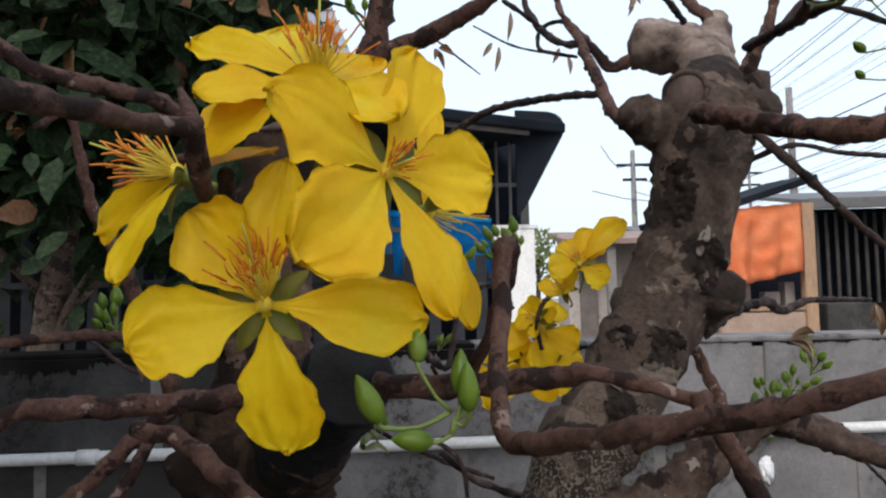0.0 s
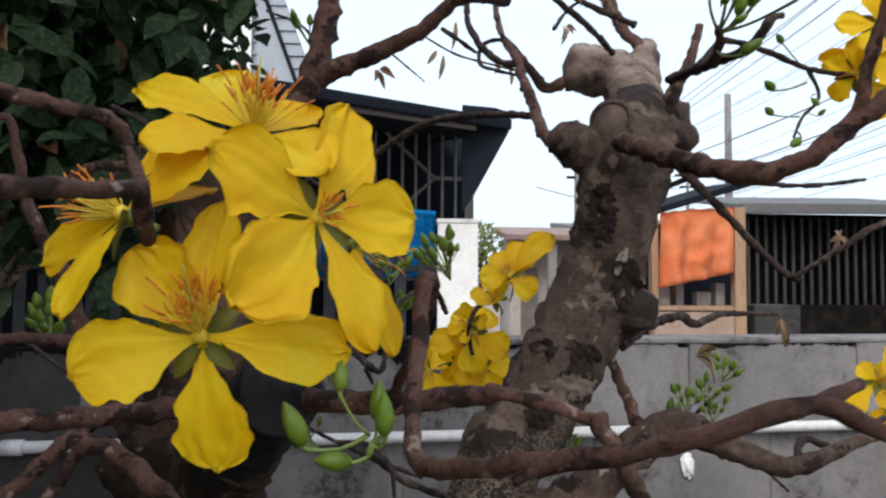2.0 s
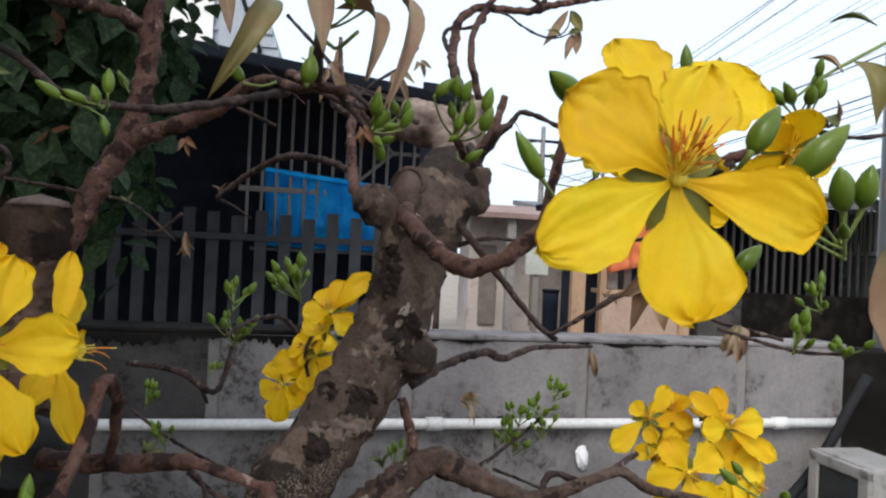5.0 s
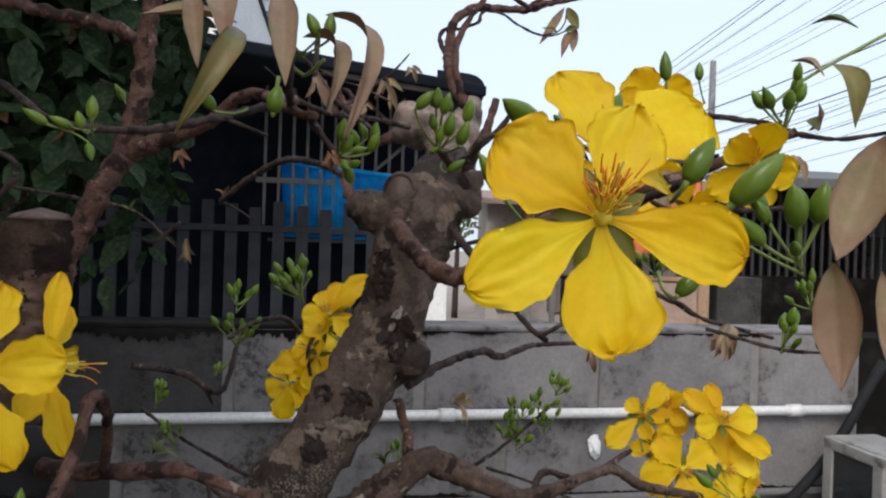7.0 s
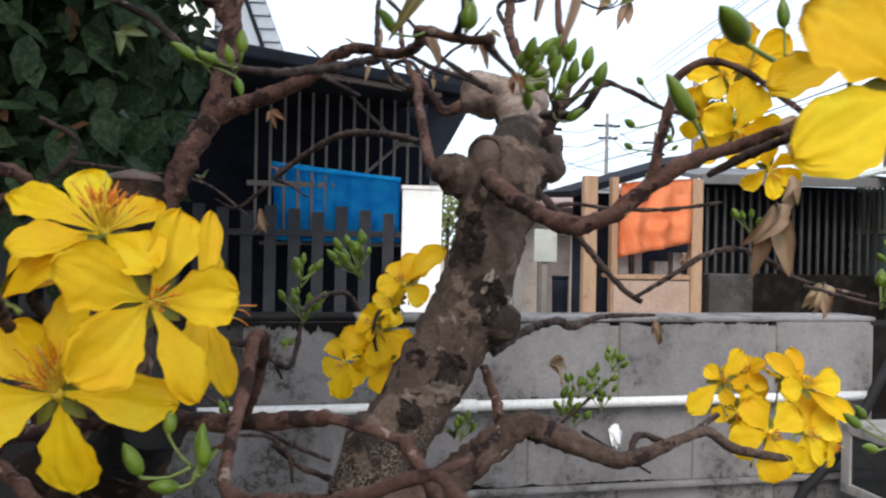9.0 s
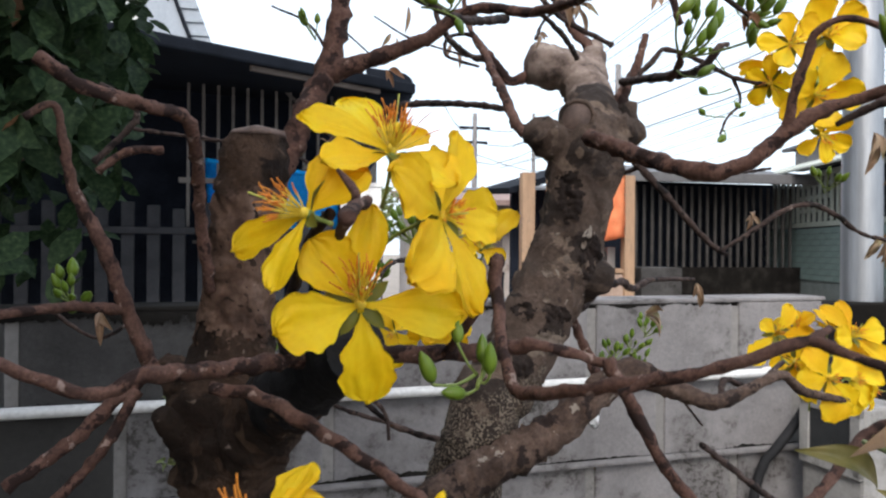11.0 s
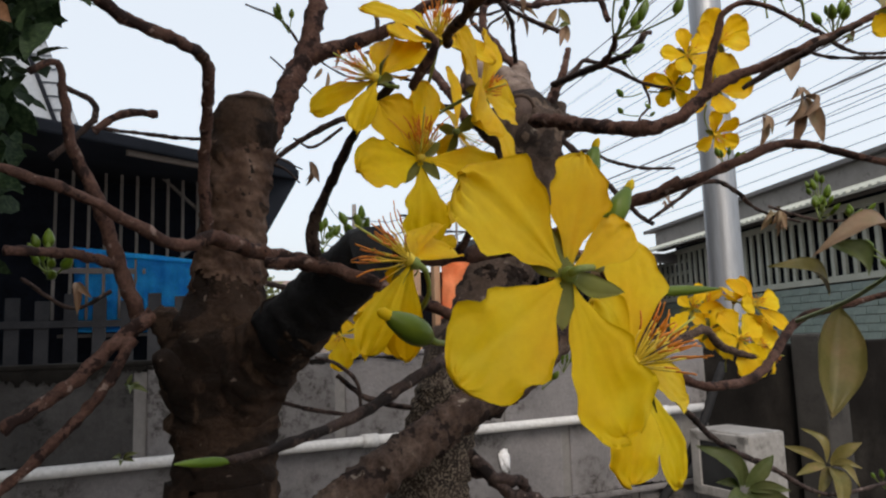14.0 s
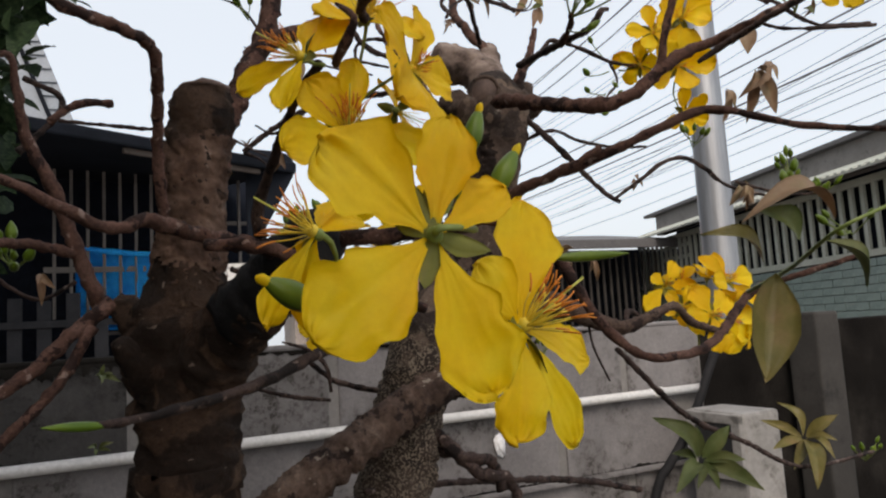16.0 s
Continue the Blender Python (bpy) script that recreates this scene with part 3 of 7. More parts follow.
fence = thing("slatted_fence", "dark grey upright slatted fence across the alley", "fence")
slat = box((0.110, 0.03, 1.66), Matrix.Identity(4), 0.004)
slat_mesh = None
for k in range(26):
    m = pose(0.33 - 0.222 * k, 6.80 + 0.012 * k, 0.83 + 0.03 * ((k * 7) % 3))
    if slat_mesh is None:
        s = part("slat", slat, GREY_SLAT, fence, smooth=False)
        slat_mesh = s.data
    else:
        s = new("slat", slat_mesh)
        s.parent = fence
    s.matrix_basis = m
for z in (0.35, 1.46):
    part("rail", box((5.8, 0.04, 0.06), pose(-2.2, 6.86, z, 0, 0, -0.5), 0.004), GREY_SLAT, fence, smooth=False)

# dark house with a deep eave and an iron grille
HOUSE = pose(0.95, 7.7, 0, 0, 0, 14)
house = thing("dark_house", "shaded house front under a deep dark sheet roof", "house")
# Walls behind the grille are coloured as deep indoor shade.
part("inner_wall", box((6.6, 0.08, 3.05), pose(0.78, 7.05, 0, 0, 0, 4) @ pose(-3.18, 0.62, 1.525)), ROOM_SHADE_AND_BIN, house, smooth=False)
part("back_wall", box((9.0, 0.15, 3.2), HOUSE @ pose(-4.5, 1.6, 1.6)), ROOM_SHADE_AND_BIN, house, smooth=False)
part("side_wall", box((0.15, 1.2, 2.1), HOUSE @ pose(-0.3, 1.1, 1.05)), ROOM_SHADE_AND_BIN, house, smooth=False)
EAVE = pose(1.14, 6.40, 2.80, 0, 0, 29)
part("roof", box((7.0, 3.4, 0.10), EAVE @ pose(-3.5, 1.75, 0.10, 4, 0, 0), 0.02), DARK_METAL, house, smooth=False)
part("fascia", box((1.25, 0.04, 0.15), EAVE @ pose(-0.98, 0.14, -0.03), 0.01), BEIGE, house, "beige fascia board", False)
gable = bmesh.new()
vs = [Vector((x, 6.45, z)) for x, z in ((0.655, 2.955), (0.95, 2.935), (1.02, 2.915), (1.07, 2.875), (1.098, 2.82), (1.098, 2.76), (1.075, 2.70), (0.75, 2.10), (0.655, 1.97))]
f = gable.faces.new([gable.verts.new(v) for v in vs])
ext = bmesh.ops.extrude_face_region(gable, geom=[f])
bmesh.ops.translate(gable, verts=[v for v in ext["geom"] if isinstance(v, bmesh.types.BMVert)], vec=Vector((0, 0.05, 0)))
bmesh.ops.recalc_face_normals(gable, faces=gable.faces)
part("gable_sheet", gable, DARK_METAL, house, smooth=False)
grille = thing("window_grille", "beige iron bar grille with diagonal braces in the porch", "grille")
G0 = pose(0.78, 7.05, 0, 0, 0, 4)


def grille_bar(name, x0, z0, x1, z1, w, out=0.0):
    """A flat iron bar between two places on the grille."""
    n = math.hypot(x1 - x0, z1 - z0)
    tilt = math.degrees(math.atan2(x1 - x0, z1 - z0))
    part(name, box((w, 0.03, n), G0 @ pose((x0 + x1) / 2, out, (z0 + z1) / 2, 0, tilt, 0), 0.004), GRILLE, grille, smooth=False)


for k in range(13):
    grille_bar("bar", -0.135 - 0.132 * k, 1.50, -0.135 - 0.132 * k, 2.92, 0.026)
for z in (1.93, 2.93):
    grille_bar("rail", -1.8, z, 0.0, z, 0.05)
grille_bar("rail", -0.34, 2.362, 0.0, 2.362, 0.035, 0.02)
grille_bar("brace", -0.93, 2.90, -0.34, 2.362, 0.03, 0.028)
grille_bar("brace", -0.80, 1.95, -0.34, 2.362, 0.03, 0.028)
grille_bar("post", 0.005, 0.0, 0.005, 3.05, 0.085)


def sheet(name, material, corners, folds, depth, label, category, cols=30, rows=16, sag=0.0):
    """A hanging cloth or tarpaulin with upright folds."""
    bm = bmesh.new()
    a, b, c, d = [Vector(p) for p in corners]
    rows_of = []
    for i in range(rows + 1):
        v = i / rows
        row = []
        for j in range(cols + 1):
            u = j / cols
            p = a.lerp(b, u).lerp(d.lerp(c, u), v)
            fold = math.sin(u * folds * 6.283 + 1.5 * noise.noise(Vector((u * 4, v * 2, 1)))) * depth * (0.3 + 0.7 * v) + depth * 1.2 * noise.noise(Vector((u * 5, v * 5, 4)))
            row.append(bm.verts.new(p + Vector((0, fold, -sag * math.sin(u * math.pi) * (1 - v) + 0.02 * noise.noise(Vector((u * 6, v, 7)))))))
        rows_of.append(row)
    for p, q in zip(rows_of, rows_of[1:]):
        for j in range(cols):
            bm.faces.new((p[j], q[j], q[j + 1], p[j + 1]))
    solid = bmesh.ops.solidify(bm, geom=bm.faces[:], thickness=0.004)
    return tagged(part(name, bm, material), label, category)


tarp = sheet("blue_tarpaulin", BLUE_TARP, ((-0.79, 6.97, 2.13), (0.445, 6.95, 2.005), (0.445, 6.95, 1.397), (-0.75, 6.97, 1.397)), 11, 0.022, "bright blue plastic tarpaulin hung inside the fence", "tarpaulin")
part("hem", add_tube(bmesh.new(), [(-0.79, 6.955, 2.125, 0.022), (-0.35, 6.945, 2.075, 0.026), (0.05, 6.94, 2.035, 0.023), (0.445, 6.935, 2.0, 0.022)], 8, 0.05, 0.12, 9.0), BLUE_TARP, tarp, "rolled upper hem")
part("hem", add_tube(bmesh.new(), [(-0.75, 6.955, 1.405, 0.014), (-0.1, 6.945, 1.395, 0.016), (0.445, 6.935, 1.405, 0.014)], 8, 0.05, 0.12, 9.0), BLUE_TARP, tarp, "lower hem")
tarp_rail = part("tarp_rail", box((1.5, 0.03, 0.03), pose(-0.15, 7.0, 1.36, 0, 0, -1), 0.004), GRILLE, smooth=False)
tagged(tarp_rail, "thin iron rail below the tarpaulin", "rail")

# stall across the alley with an orange cloth
stall = thing("street_stall", "small timber stall with ochre posts and a dark back", "stall")
for x, y, w in ((2.06, 6.05, 0.12), (2.30, 6.10, 0.06), (3.04, 6.05, 0.10)):
    part("post", box((w, 0.09, 2.0), pose(x, y, 1.0), 0.006), OCHRE_WOOD, stall, smooth=False)
part("counter", box((0.78, 0.35, 0.04), pose(2.68, 6.20, 1.12), 0.008), OCHRE_WOOD, stall, smooth=False)
part("board", box((0.78, 0.04, 1.06), pose(2.68, 6.06, 0.56), 0.006), PINK_BOARD, stall, smooth=False)
for x, w, h in ((2.42, 0.10, 0.16), (2.56, 0.07, 0.22), (2.78, 0.13, 0.12), (2.93, 0.08, 0.2)):
    part("stored_box", box((w, 0.12, h), pose(x, 6.22, 1.14 + h / 2), 0.006), MORTAR, stall, "grey goods on the counter", False)
# Back panel takes the colour of the shade within the stall.
part("back", box((1.3, 0.06, 1.9), pose(2.75, 6.65, 0.95)), ROOM_SHADE_AND_BIN, stall, smooth=False)
part("awning", box((1.35, 0.9, 0.06), pose(2.56, 6.60, 2.07, 4, -17, 0), 0.006), DARK_METAL, stall, "dark slanting sheet roof", False)
sheet("orange_cloth", ORANGE_CLOTH, ((2.33, 6.0, 1.95), (2.97, 5.97, 2.0), (2.97, 5.97, 1.43), (2.305, 6.0, 1.29)), 3, 0.04, "orange cloth hanging from the stall's front", "cloth")
far_house = thing("far_house", "plastered house with dark doorways far down the alley", "house")
part("wall", box((3.6, 1.2, 2.2), pose(4.0, 13.6, 1.1)), PLASTER, far_house, smooth=False)
part("roof", box((4.0, 2.0, 0.10), pose(4.0, 13.2, 2.28, 8, 0, 0), 0.01), RUSTY, far_house, smooth=False)
for x, w in ((2.55, 0.30), (3.66, 0.60), (4.9, 0.7)):
    # Doorway slabs hold the openings' shade as a dim colour.
    part("doorway", box((w, 0.10, 1.45), pose(x, 12.99, 0.90)), DUSK, far_house, smooth=False)
for x in (2.84, 4.15):
    part("column", box((0.15, 0.15, 2.1), pose(x, 12.4, 1.05), 0.01), MORTAR, far_house, smooth=False)
board = thing("white_notice", "blank white board on a thin post across the alley", "sign board")
part("board", box((0.30, 0.03, 0.42), pose(2.45, 9.0, 1.40), 0.006), PALE_SHEET, board, smooth=False)
part("post", box((0.07, 0.05, 1.2), pose(2.45, 9.04, 0.60), 0.006), MORTAR, board, smooth=False)
bin_ = thing("dark_bin", "dark plastic bin standing in the alley", "bin")
part("body", add_tube(bmesh.new(), [(2.51, 8.5, 0.03, 0.085), (2.51, 8.5, 0.55, 0.095), (2.51, 8.5, 1.0, 0.10)], 14, 0.2), ROOM_SHADE_AND_BIN, bin_)
part("rim", add_tube(bmesh.new(), [(2.51, 8.5, 0.995, 0.108), (2.51, 8.5, 1.03, 0.108)], 14, 0.02), DARK_METAL, bin_)
block = part("grey_block", box((0.42, 0.4, 1.15), pose(3.42, 6.3, 0.575), 0.01), MOULDY_SHADED_CONCRETE, smooth=False)
tagged(block, "pale grey concrete block beside the stall", "block")

# long low building along the alley, with a sheet roof, slatted windows and a tiled base
ROW = pose(5.70, 4.45, 0, 0, 0, -14)
row = thing("row_house", "long low house with a grey sheet roof and grey-green tiled base", "house")
part("wall", box((0.2, 6.55, 1.60), ROW @ pose(0.12, 1.525, 0.80)), JOINT, row, smooth=False)
part("inner_wall", box((0.1, 6.55, 1.4), ROW @ pose(0.7, 1.525, 2.1)), ROOM_SHADE_AND_BIN, row, smooth=False)
part("upper_wall", box((0.12, 6.3, 0.30), ROW @ pose(0.30, 1.45, 2.60)), MORTAR, row, "stained grey wall above the awning", False)
part("roof", box((2.2, 6.7, 0.05), ROW @ pose(1.25, 1.5, 2.87, 0, -5, 0), 0.01), ROOF_SHEET, row, smooth=False)
awning = part("awning", box((0.62, 6.75, 0.02), ROW @ pose(-0.06, 1.55, 2.42, 0, -18, 0)), PALE_SHEET, row, "pale corrugated awning", False)
for k in range(68):
    part("rib", box((0.62, 0.045, 0.03), ROW @ pose(-0.06, -1.78 + 0.099 * k, 2.42, 0, -18, 0) @ pose(0, 0, 0.012), 0.008), PALE_SHEET, awning, smooth=False)
for z in (1.66, 2.30):
    part("rail", box((0.06, 6.55, 0.06), ROW @ pose(0.02, 1.525, z), 0.004), PALE_GREEN, row, smooth=False)
for z in (1.85, 2.02, 2.18):
    part("louvre", box((0.02, 0.8, 0.05), ROW @ pose(0.08, 3.7, z, 0, 25, 0), 0.004), PALE_GREEN, row, smooth=False)
bar_mesh = None
for k in range(44):
    m = ROW @ pose(0.02, -1.6 + 0.148 * k, 1.98)
    if bar_mesh is None:
        o = part("bar", box((0.03, 0.05, 0.62), Matrix.Identity(4), 0.004), PALE_GREEN, row, smooth=False)
        bar_mesh = o.data
    else:
        o = new("bar", bar_mesh)
        o.parent = row
    o.matrix_basis = m
tile_mesh = None
for i in range(9):
    for k in range(22):
        m = ROW @ pose(0.015, -1.55 + 0.30 * k + 0.15 * (i % 2), 0.98 + 0.075 * i)
        if tile_mesh is None:
            o = part("tile", box((0.02, 0.292, 0.068), Matrix.Identity(4), 0.003), GREEN_TILE, row, smooth=False)
            tile_mesh = o.data
        else:
            o = new("tile", tile_mesh)
            o.parent = row
        o.matrix_basis = m
# shed with a lean-to roof at the end of the row
shed = thing("lean_to_shed", "dark shed with a grey lean-to sheet roof and upright bars", "shed")
part("roof", box((2.7, 2.2, 0.05), pose(5.4, 9.0, 2.42, 9, 0, -4), 0.008), ROOF_SHEET, shed, smooth=False)
part("fascia", box((2.7, 0.05, 0.12), pose(5.4, 7.92, 2.22, 0, 0, -4), 0.008), ROOF_SHEET, shed, smooth=False)
# Shed back coloured near-black in place of shade.
part("back", box((4.2, 0.1, 2.3), pose(6.1, 9.4, 1.15)), ROOM_SHADE_AND_BIN, shed, smooth=False)
part("base", box((2.6, 0.12, 1.10), pose(5.35, 8.3, 0.55), 0.006), MOSSY_SHADED, shed, smooth=False)
for k in range(22):
    part("bar", box((0.028, 0.03, 1.05), pose(4.18 + 0.112 * k, 8.3, 1.62), 0.003), DARK_BAR, shed, smooth=False)
for k, (x, y, h, w) in enumerate(((9.0, 19, 2.9, 4.0), (5.6, 17, 2.6, 2.2))):
    far = thing("low_house", "low house with a rusty roof far along the alley", "house", "low houses along the alley")
    part("wall", box((w, 2.5, h), pose(x, y, h / 2)), PLASTER, far, smooth=False)
    part("roof", box((w + 0.6, 3.2, 0.12), pose(x, y, h + 0.1, 7, 0, 0)), ROOF_SHEET, far, smooth=False)

# white house with ribbed siding, further back
tower = thing("white_house", "tall white house with pale ribbed siding", "house")
part("wall", box((1.3, 3.0, 5.5), pose(-2.70, 10.6, 2.75, 0, 0, 10)), WHITE_PAINT, tower, smooth=False)
flank = bmesh.new()
f = flank.faces.new([flank.verts.new((x, 9.3, z)) for x, z in ((-2.3, 5.5), (-2.3, 1.5), (-0.98, 1.5), (-0.98, 3.9), (-1.58, 5.5))])
ext = bmesh.ops.extrude_face_region(flank, geom=[f])
bmesh.ops.translate(flank, verts=[v for v in ext["geom"] if isinstance(v, bmesh.types.BMVert)], vec=Vector((0, 1.5, 0)))
bmesh.ops.recalc_face_normals(flank, faces=flank.faces)
part("side_wall", flank, SIDING, tower, smooth=False)
for k in range(19):
    z = 2.3 + 0.165 * k
    right = -0.99 - max(0.0, z - 3.9) * 0.375
    for x0, x1 in ((-2.05, -1.75), (right - 0.2, right)):
        part("rib", box((x1 - x0, 0.03, 0.04), pose((x0 + x1) / 2, 9.29, z)), SIDING, tower, smooth=False)
    part("trim", box((0.05, 0.04, 0.175), pose(right - 0.235, 9.285, z, 0, -20 if z > 3.9 else 0, 0)), DARK_METAL, tower, smooth=False)

# poles and overhead wires
line_pole = thing("utility_pole", "slim grey concrete utility pole far down the alley", "utility pole", "poles down the alley")
part("shaft", add_tube(bmesh.new(), [(12.2, 25, 0, 0.16), (12.2, 25, 4, 0.14), (12.2, 25, 8.3, 0.11)], 10, 2), CONCRETE, line_pole)
for x, y, h, r in ((9.92, 28, 6.9, 0.09), (12.8, 30, 6.6, 0.08), (6.35, 24, 6.0, 0.11)):
    slim = thing("utility_pole", "thin utility pole with a cross arm far down the alley", "utility pole", "poles down the alley")
    part("shaft", add_tube(bmesh.new(), [(x, y, 0, r), (x, y, h / 2, r * 0.9), (x, y, h, r * 0.7)], 8, 2), CONCRETE, slim)
    part("cross_arm", box((1.1, 0.09, 0.09), pose(x, y, h - 0.5), 0.01), DARK_METAL, slim, smooth=False)
    part("cross_arm", box((0.8, 0.09, 0.09), pose(x + 0.05, y, h - 1.0), 0.01), DARK_METAL, slim, smooth=False)
wires = thing("overhead_wires", "bundle of sagging black overhead wires", "wires")
for k in range(15):
    rr = random.Random(k + 40)
    z0, z1 = 3.5 + 0.42 * k + rr.uniform(-0.3, 0.3), 4.2 + 0.30 * k + rr.uniform(-0.25, 0.25)
    x0 = 5.2 + 0.22 * k
    p0, p1 = Vector((x0 + 1.5, 1.0, z0 * 1.05)), Vector((7.6 + 0.25 * k, 26, z1))
    mid = (p0 + p1) / 2 - Vector((0, 0, rr.uniform(0.2, 0.7)))
    w = rr.choice((0.003, 0.004, 0.006, 0.013))
    part("wire", add_tube(bmesh.new(), [(*p0, w), (*mid, w), (*p1, w * 1.1)], 5, 2.5), CABLE, wires)


for k in range(9):
    rr = random.Random(k + 70)
    p0, p1 = Vector((7.2 + 0.1 * k, 2.0, 3.5 + 0.17 * k)), Vector((9.5 + 0.2 * k, 26, 3.5 + 0.16 * k))
    mid = (p0 + p1) / 2 - Vector((0, 0, rr.uniform(0.1, 0.4)))
    part("wire", add_tube(bmesh.new(), [(*p0, 0.005), (*mid, 0.005), (*p1, 0.006)], 5, 2.5), CABLE, wires)


for k, (x0, z0, x1, z1) in enumerate(((6.35, 5.5, 9.9, 6.4), (6.3, 5.0, 9.9, 5.9), (9.9, 6.4, 12.8, 6.1), (9.9, 5.9, 12.8, 5.6), (5.0, 5.9, 6.35, 5.6), (6.35, 4.6, 12.8, 5.2), (4.6, 4.4, 9.9, 5.4))):
    y0, y1 = 24 + (x0 - 6.35) * 1.0, 24 + (x1 - 6.35) * 0.95
    part("wire", add_tube(bmesh.new(), [(x0, y0, z0, 0.016), ((x0 + x1) / 2, (y0 + y1) / 2, (z0 + z1) / 2 - 0.25 - 0.05 * k, 0.016), (x1, y1, z1, 0.016)], 5, 1.5), CABLE, wires)


# dark leafy tree over the wall
shade_tree = thing("shade_tree", "dense dark green leafy tree behind the low wall", "tree")
rng = random.Random(5)
part("trunk", add_tube(bmesh.new(), [(-1.5, 2.5, 0, 0.07), (-1.45, 2.5, 0.8, 0.055), (-1.3, 2.45, 1.6, 0.045), (-1.2, 2.4, 2.4, 0.03)], 10, 0.06, 0.15, 12), BARK, shade_tree)
for k in range(9):
    z = 1.0 + 0.17 * k
    e = Vector((-1.3 + rng.uniform(-0.7, 0.6), 2.3 + rng.uniform(-0.4, 0.3), z + rng.uniform(0.1, 0.5)))
    part("limb", add_tube(bmesh.new(), [(-1.4, 2.48, z, 0.02), (*(Vector((-1.4, 2.48, z)).lerp(e, 0.5) + Vector((0, 0, 0.06))), 0.014), (*e, 0.006)], 7, 0.05, 0.1, 20), BARK, shade_tree)


def crown(count, low, high, size, material, label, seed, squeeze, owner=None):
    """Many single leaves in one mesh, thick at heart and thin at its rim."""
    r = random.Random(seed)
    verts, faces = [], []
    while count:
        p = Vector([r.uniform(a, b) for a, b in zip(low, high)])
        if not squeeze(p, r):
            continue
        count -= 1
        d = Vector((r.gauss(0, 1), r.gauss(-0.6, 0.7), r.gauss(-0.8, 0.6))).normalized()
        n = frame_of(d, Vector((r.gauss(0, 0.6), -0.7, r.gauss(0.6, 0.5))))
        s = size * r.uniform(0.6, 1.3)
        first = len(verts)
        for u, w, z in ((0, 0, 0), (0.22, 0.2, 0.02), (0.55, 0.25, 0.03), (0.82, 0.13, 0.0), (1, 0, -0.05)):
            for sgn in ((0,) if w == 0 else (-1, 0, 1)):
                verts.append(p + n @ Vector((u * s, sgn * w * s, (z + (0.05 if sgn else 0)) * s)))
        q = first
        faces += [(q, q + 1, q + 2), (q, q + 2, q + 3)]
        for k in (q + 1, q + 4):
            faces += [(k, k + 3, k + 4, k + 1), (k + 1, k + 4, k + 5, k + 2)]
        faces += [(q + 7, q + 10, q + 8), (q + 8, q + 10, q + 9)]
    me = bpy.data.meshes.new("crown")
    me.from_pydata(verts, [], faces)
    me.materials.append(material)
    me.polygons.foreach_set("use_smooth", [True] * len(me.polygons))
    o = new("crown", me)
    o.parent = owner or shade_tree
    o["kind"] = "stuff"
    if label:
        o["label"] = label
    return o


def shade_shape(p, r):
    edge = -0.50 + 0.22 * (p.z - 1.7) + 0.10 * noise.noise(p * 2.6) + 0.06 * noise.noise(p * 8) - 0.25 * (p.y - 2.1)
    low = 1.58 + 0.16 * noise.noise(p * 3.1)
    far = (abs(p.x + 1.6) / 1.75) ** 3 + (abs(p.y - 2.72) / 0.78) ** 3 + (abs(p.z - 2.35) / 1.2) ** 3
    if far > 1.0 + 0.4 * noise.noise(p * 2.2):
        return False
    return p.x < edge and (p.z > low or r.random() < 0.10) and noise.noise(p * 4.3 + Vector((7, 1, 2))) > -0.38


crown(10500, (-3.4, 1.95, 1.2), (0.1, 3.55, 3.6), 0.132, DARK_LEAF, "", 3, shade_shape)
crown(60, (-2.4, 1.95, 1.3), (-0.4, 2.3, 2.6), 0.13, BROWN_LEAF, "dry brown leaves", 8, shade_shape)


# a small grey-green tree far behind the gate pillar
far_tree = thing("far_tree", "small grey-green tree far behind the gate pillar", "tree")
part("trunk", add_tube(bmesh.new(), [(1.66, 13.2, 0, 0.06), (1.68, 13.2, 1.2, 0.045), (1.70, 13.2, 2.1, 0.03)], 8, 0.2, 0.1, 10), DARK_TWIG, far_tree)
crown(420, (1.25, 12.8, 1.2), (2.15, 13.6, 2.75), 0.11, GREEN_LEAF, "", 21, lambda p, r: ((p.x - 1.70) / 0.36) ** 2 + ((p.y - 13.2) / 0.36) ** 2 + ((p.z - 2.0) / 0.62) ** 2 < 1.0 + 0.5 * noise.noise(p * 3.3), far_tree)


# unseen wall and eave, added to block light from the left
own = thing("unseen_shade_wall", "unseen wall and eave added to shade the left side", "house")
part("wall", box((0.2, 3.6, 3.0), pose(-1.25, -0.85, 1.5)), MOULDY_SHADED_CONCRETE, own, smooth=False)
part("eave", box((1.2, 3.8, 0.08), pose(-1.2, -0.85, 3.04)), DARK_METAL, own, smooth=False)


# ---- the flowering tree ----
tree = thing("apricot_tree", "old trained yellow apricot blossom tree with bare wired branches", "tree")


def branch(points, material=None, rough=0.2, twist=0.0, sides=12, step=0.0026, label="", name="branch", turns=420.0, ridge=0.8):
    if name == "branch":
        rough, twist = rough * 1.45, twist * 1.7
        points = [(x, y, z, r * 0.80) for x, y, z, r in points]
    return part(name, add_tube(bmesh.new(), points, sides, step, rough, 130.0 if name != "branch" else 190.0, twist, turns, 0.25, ridge), material or TWIG, tree, label)


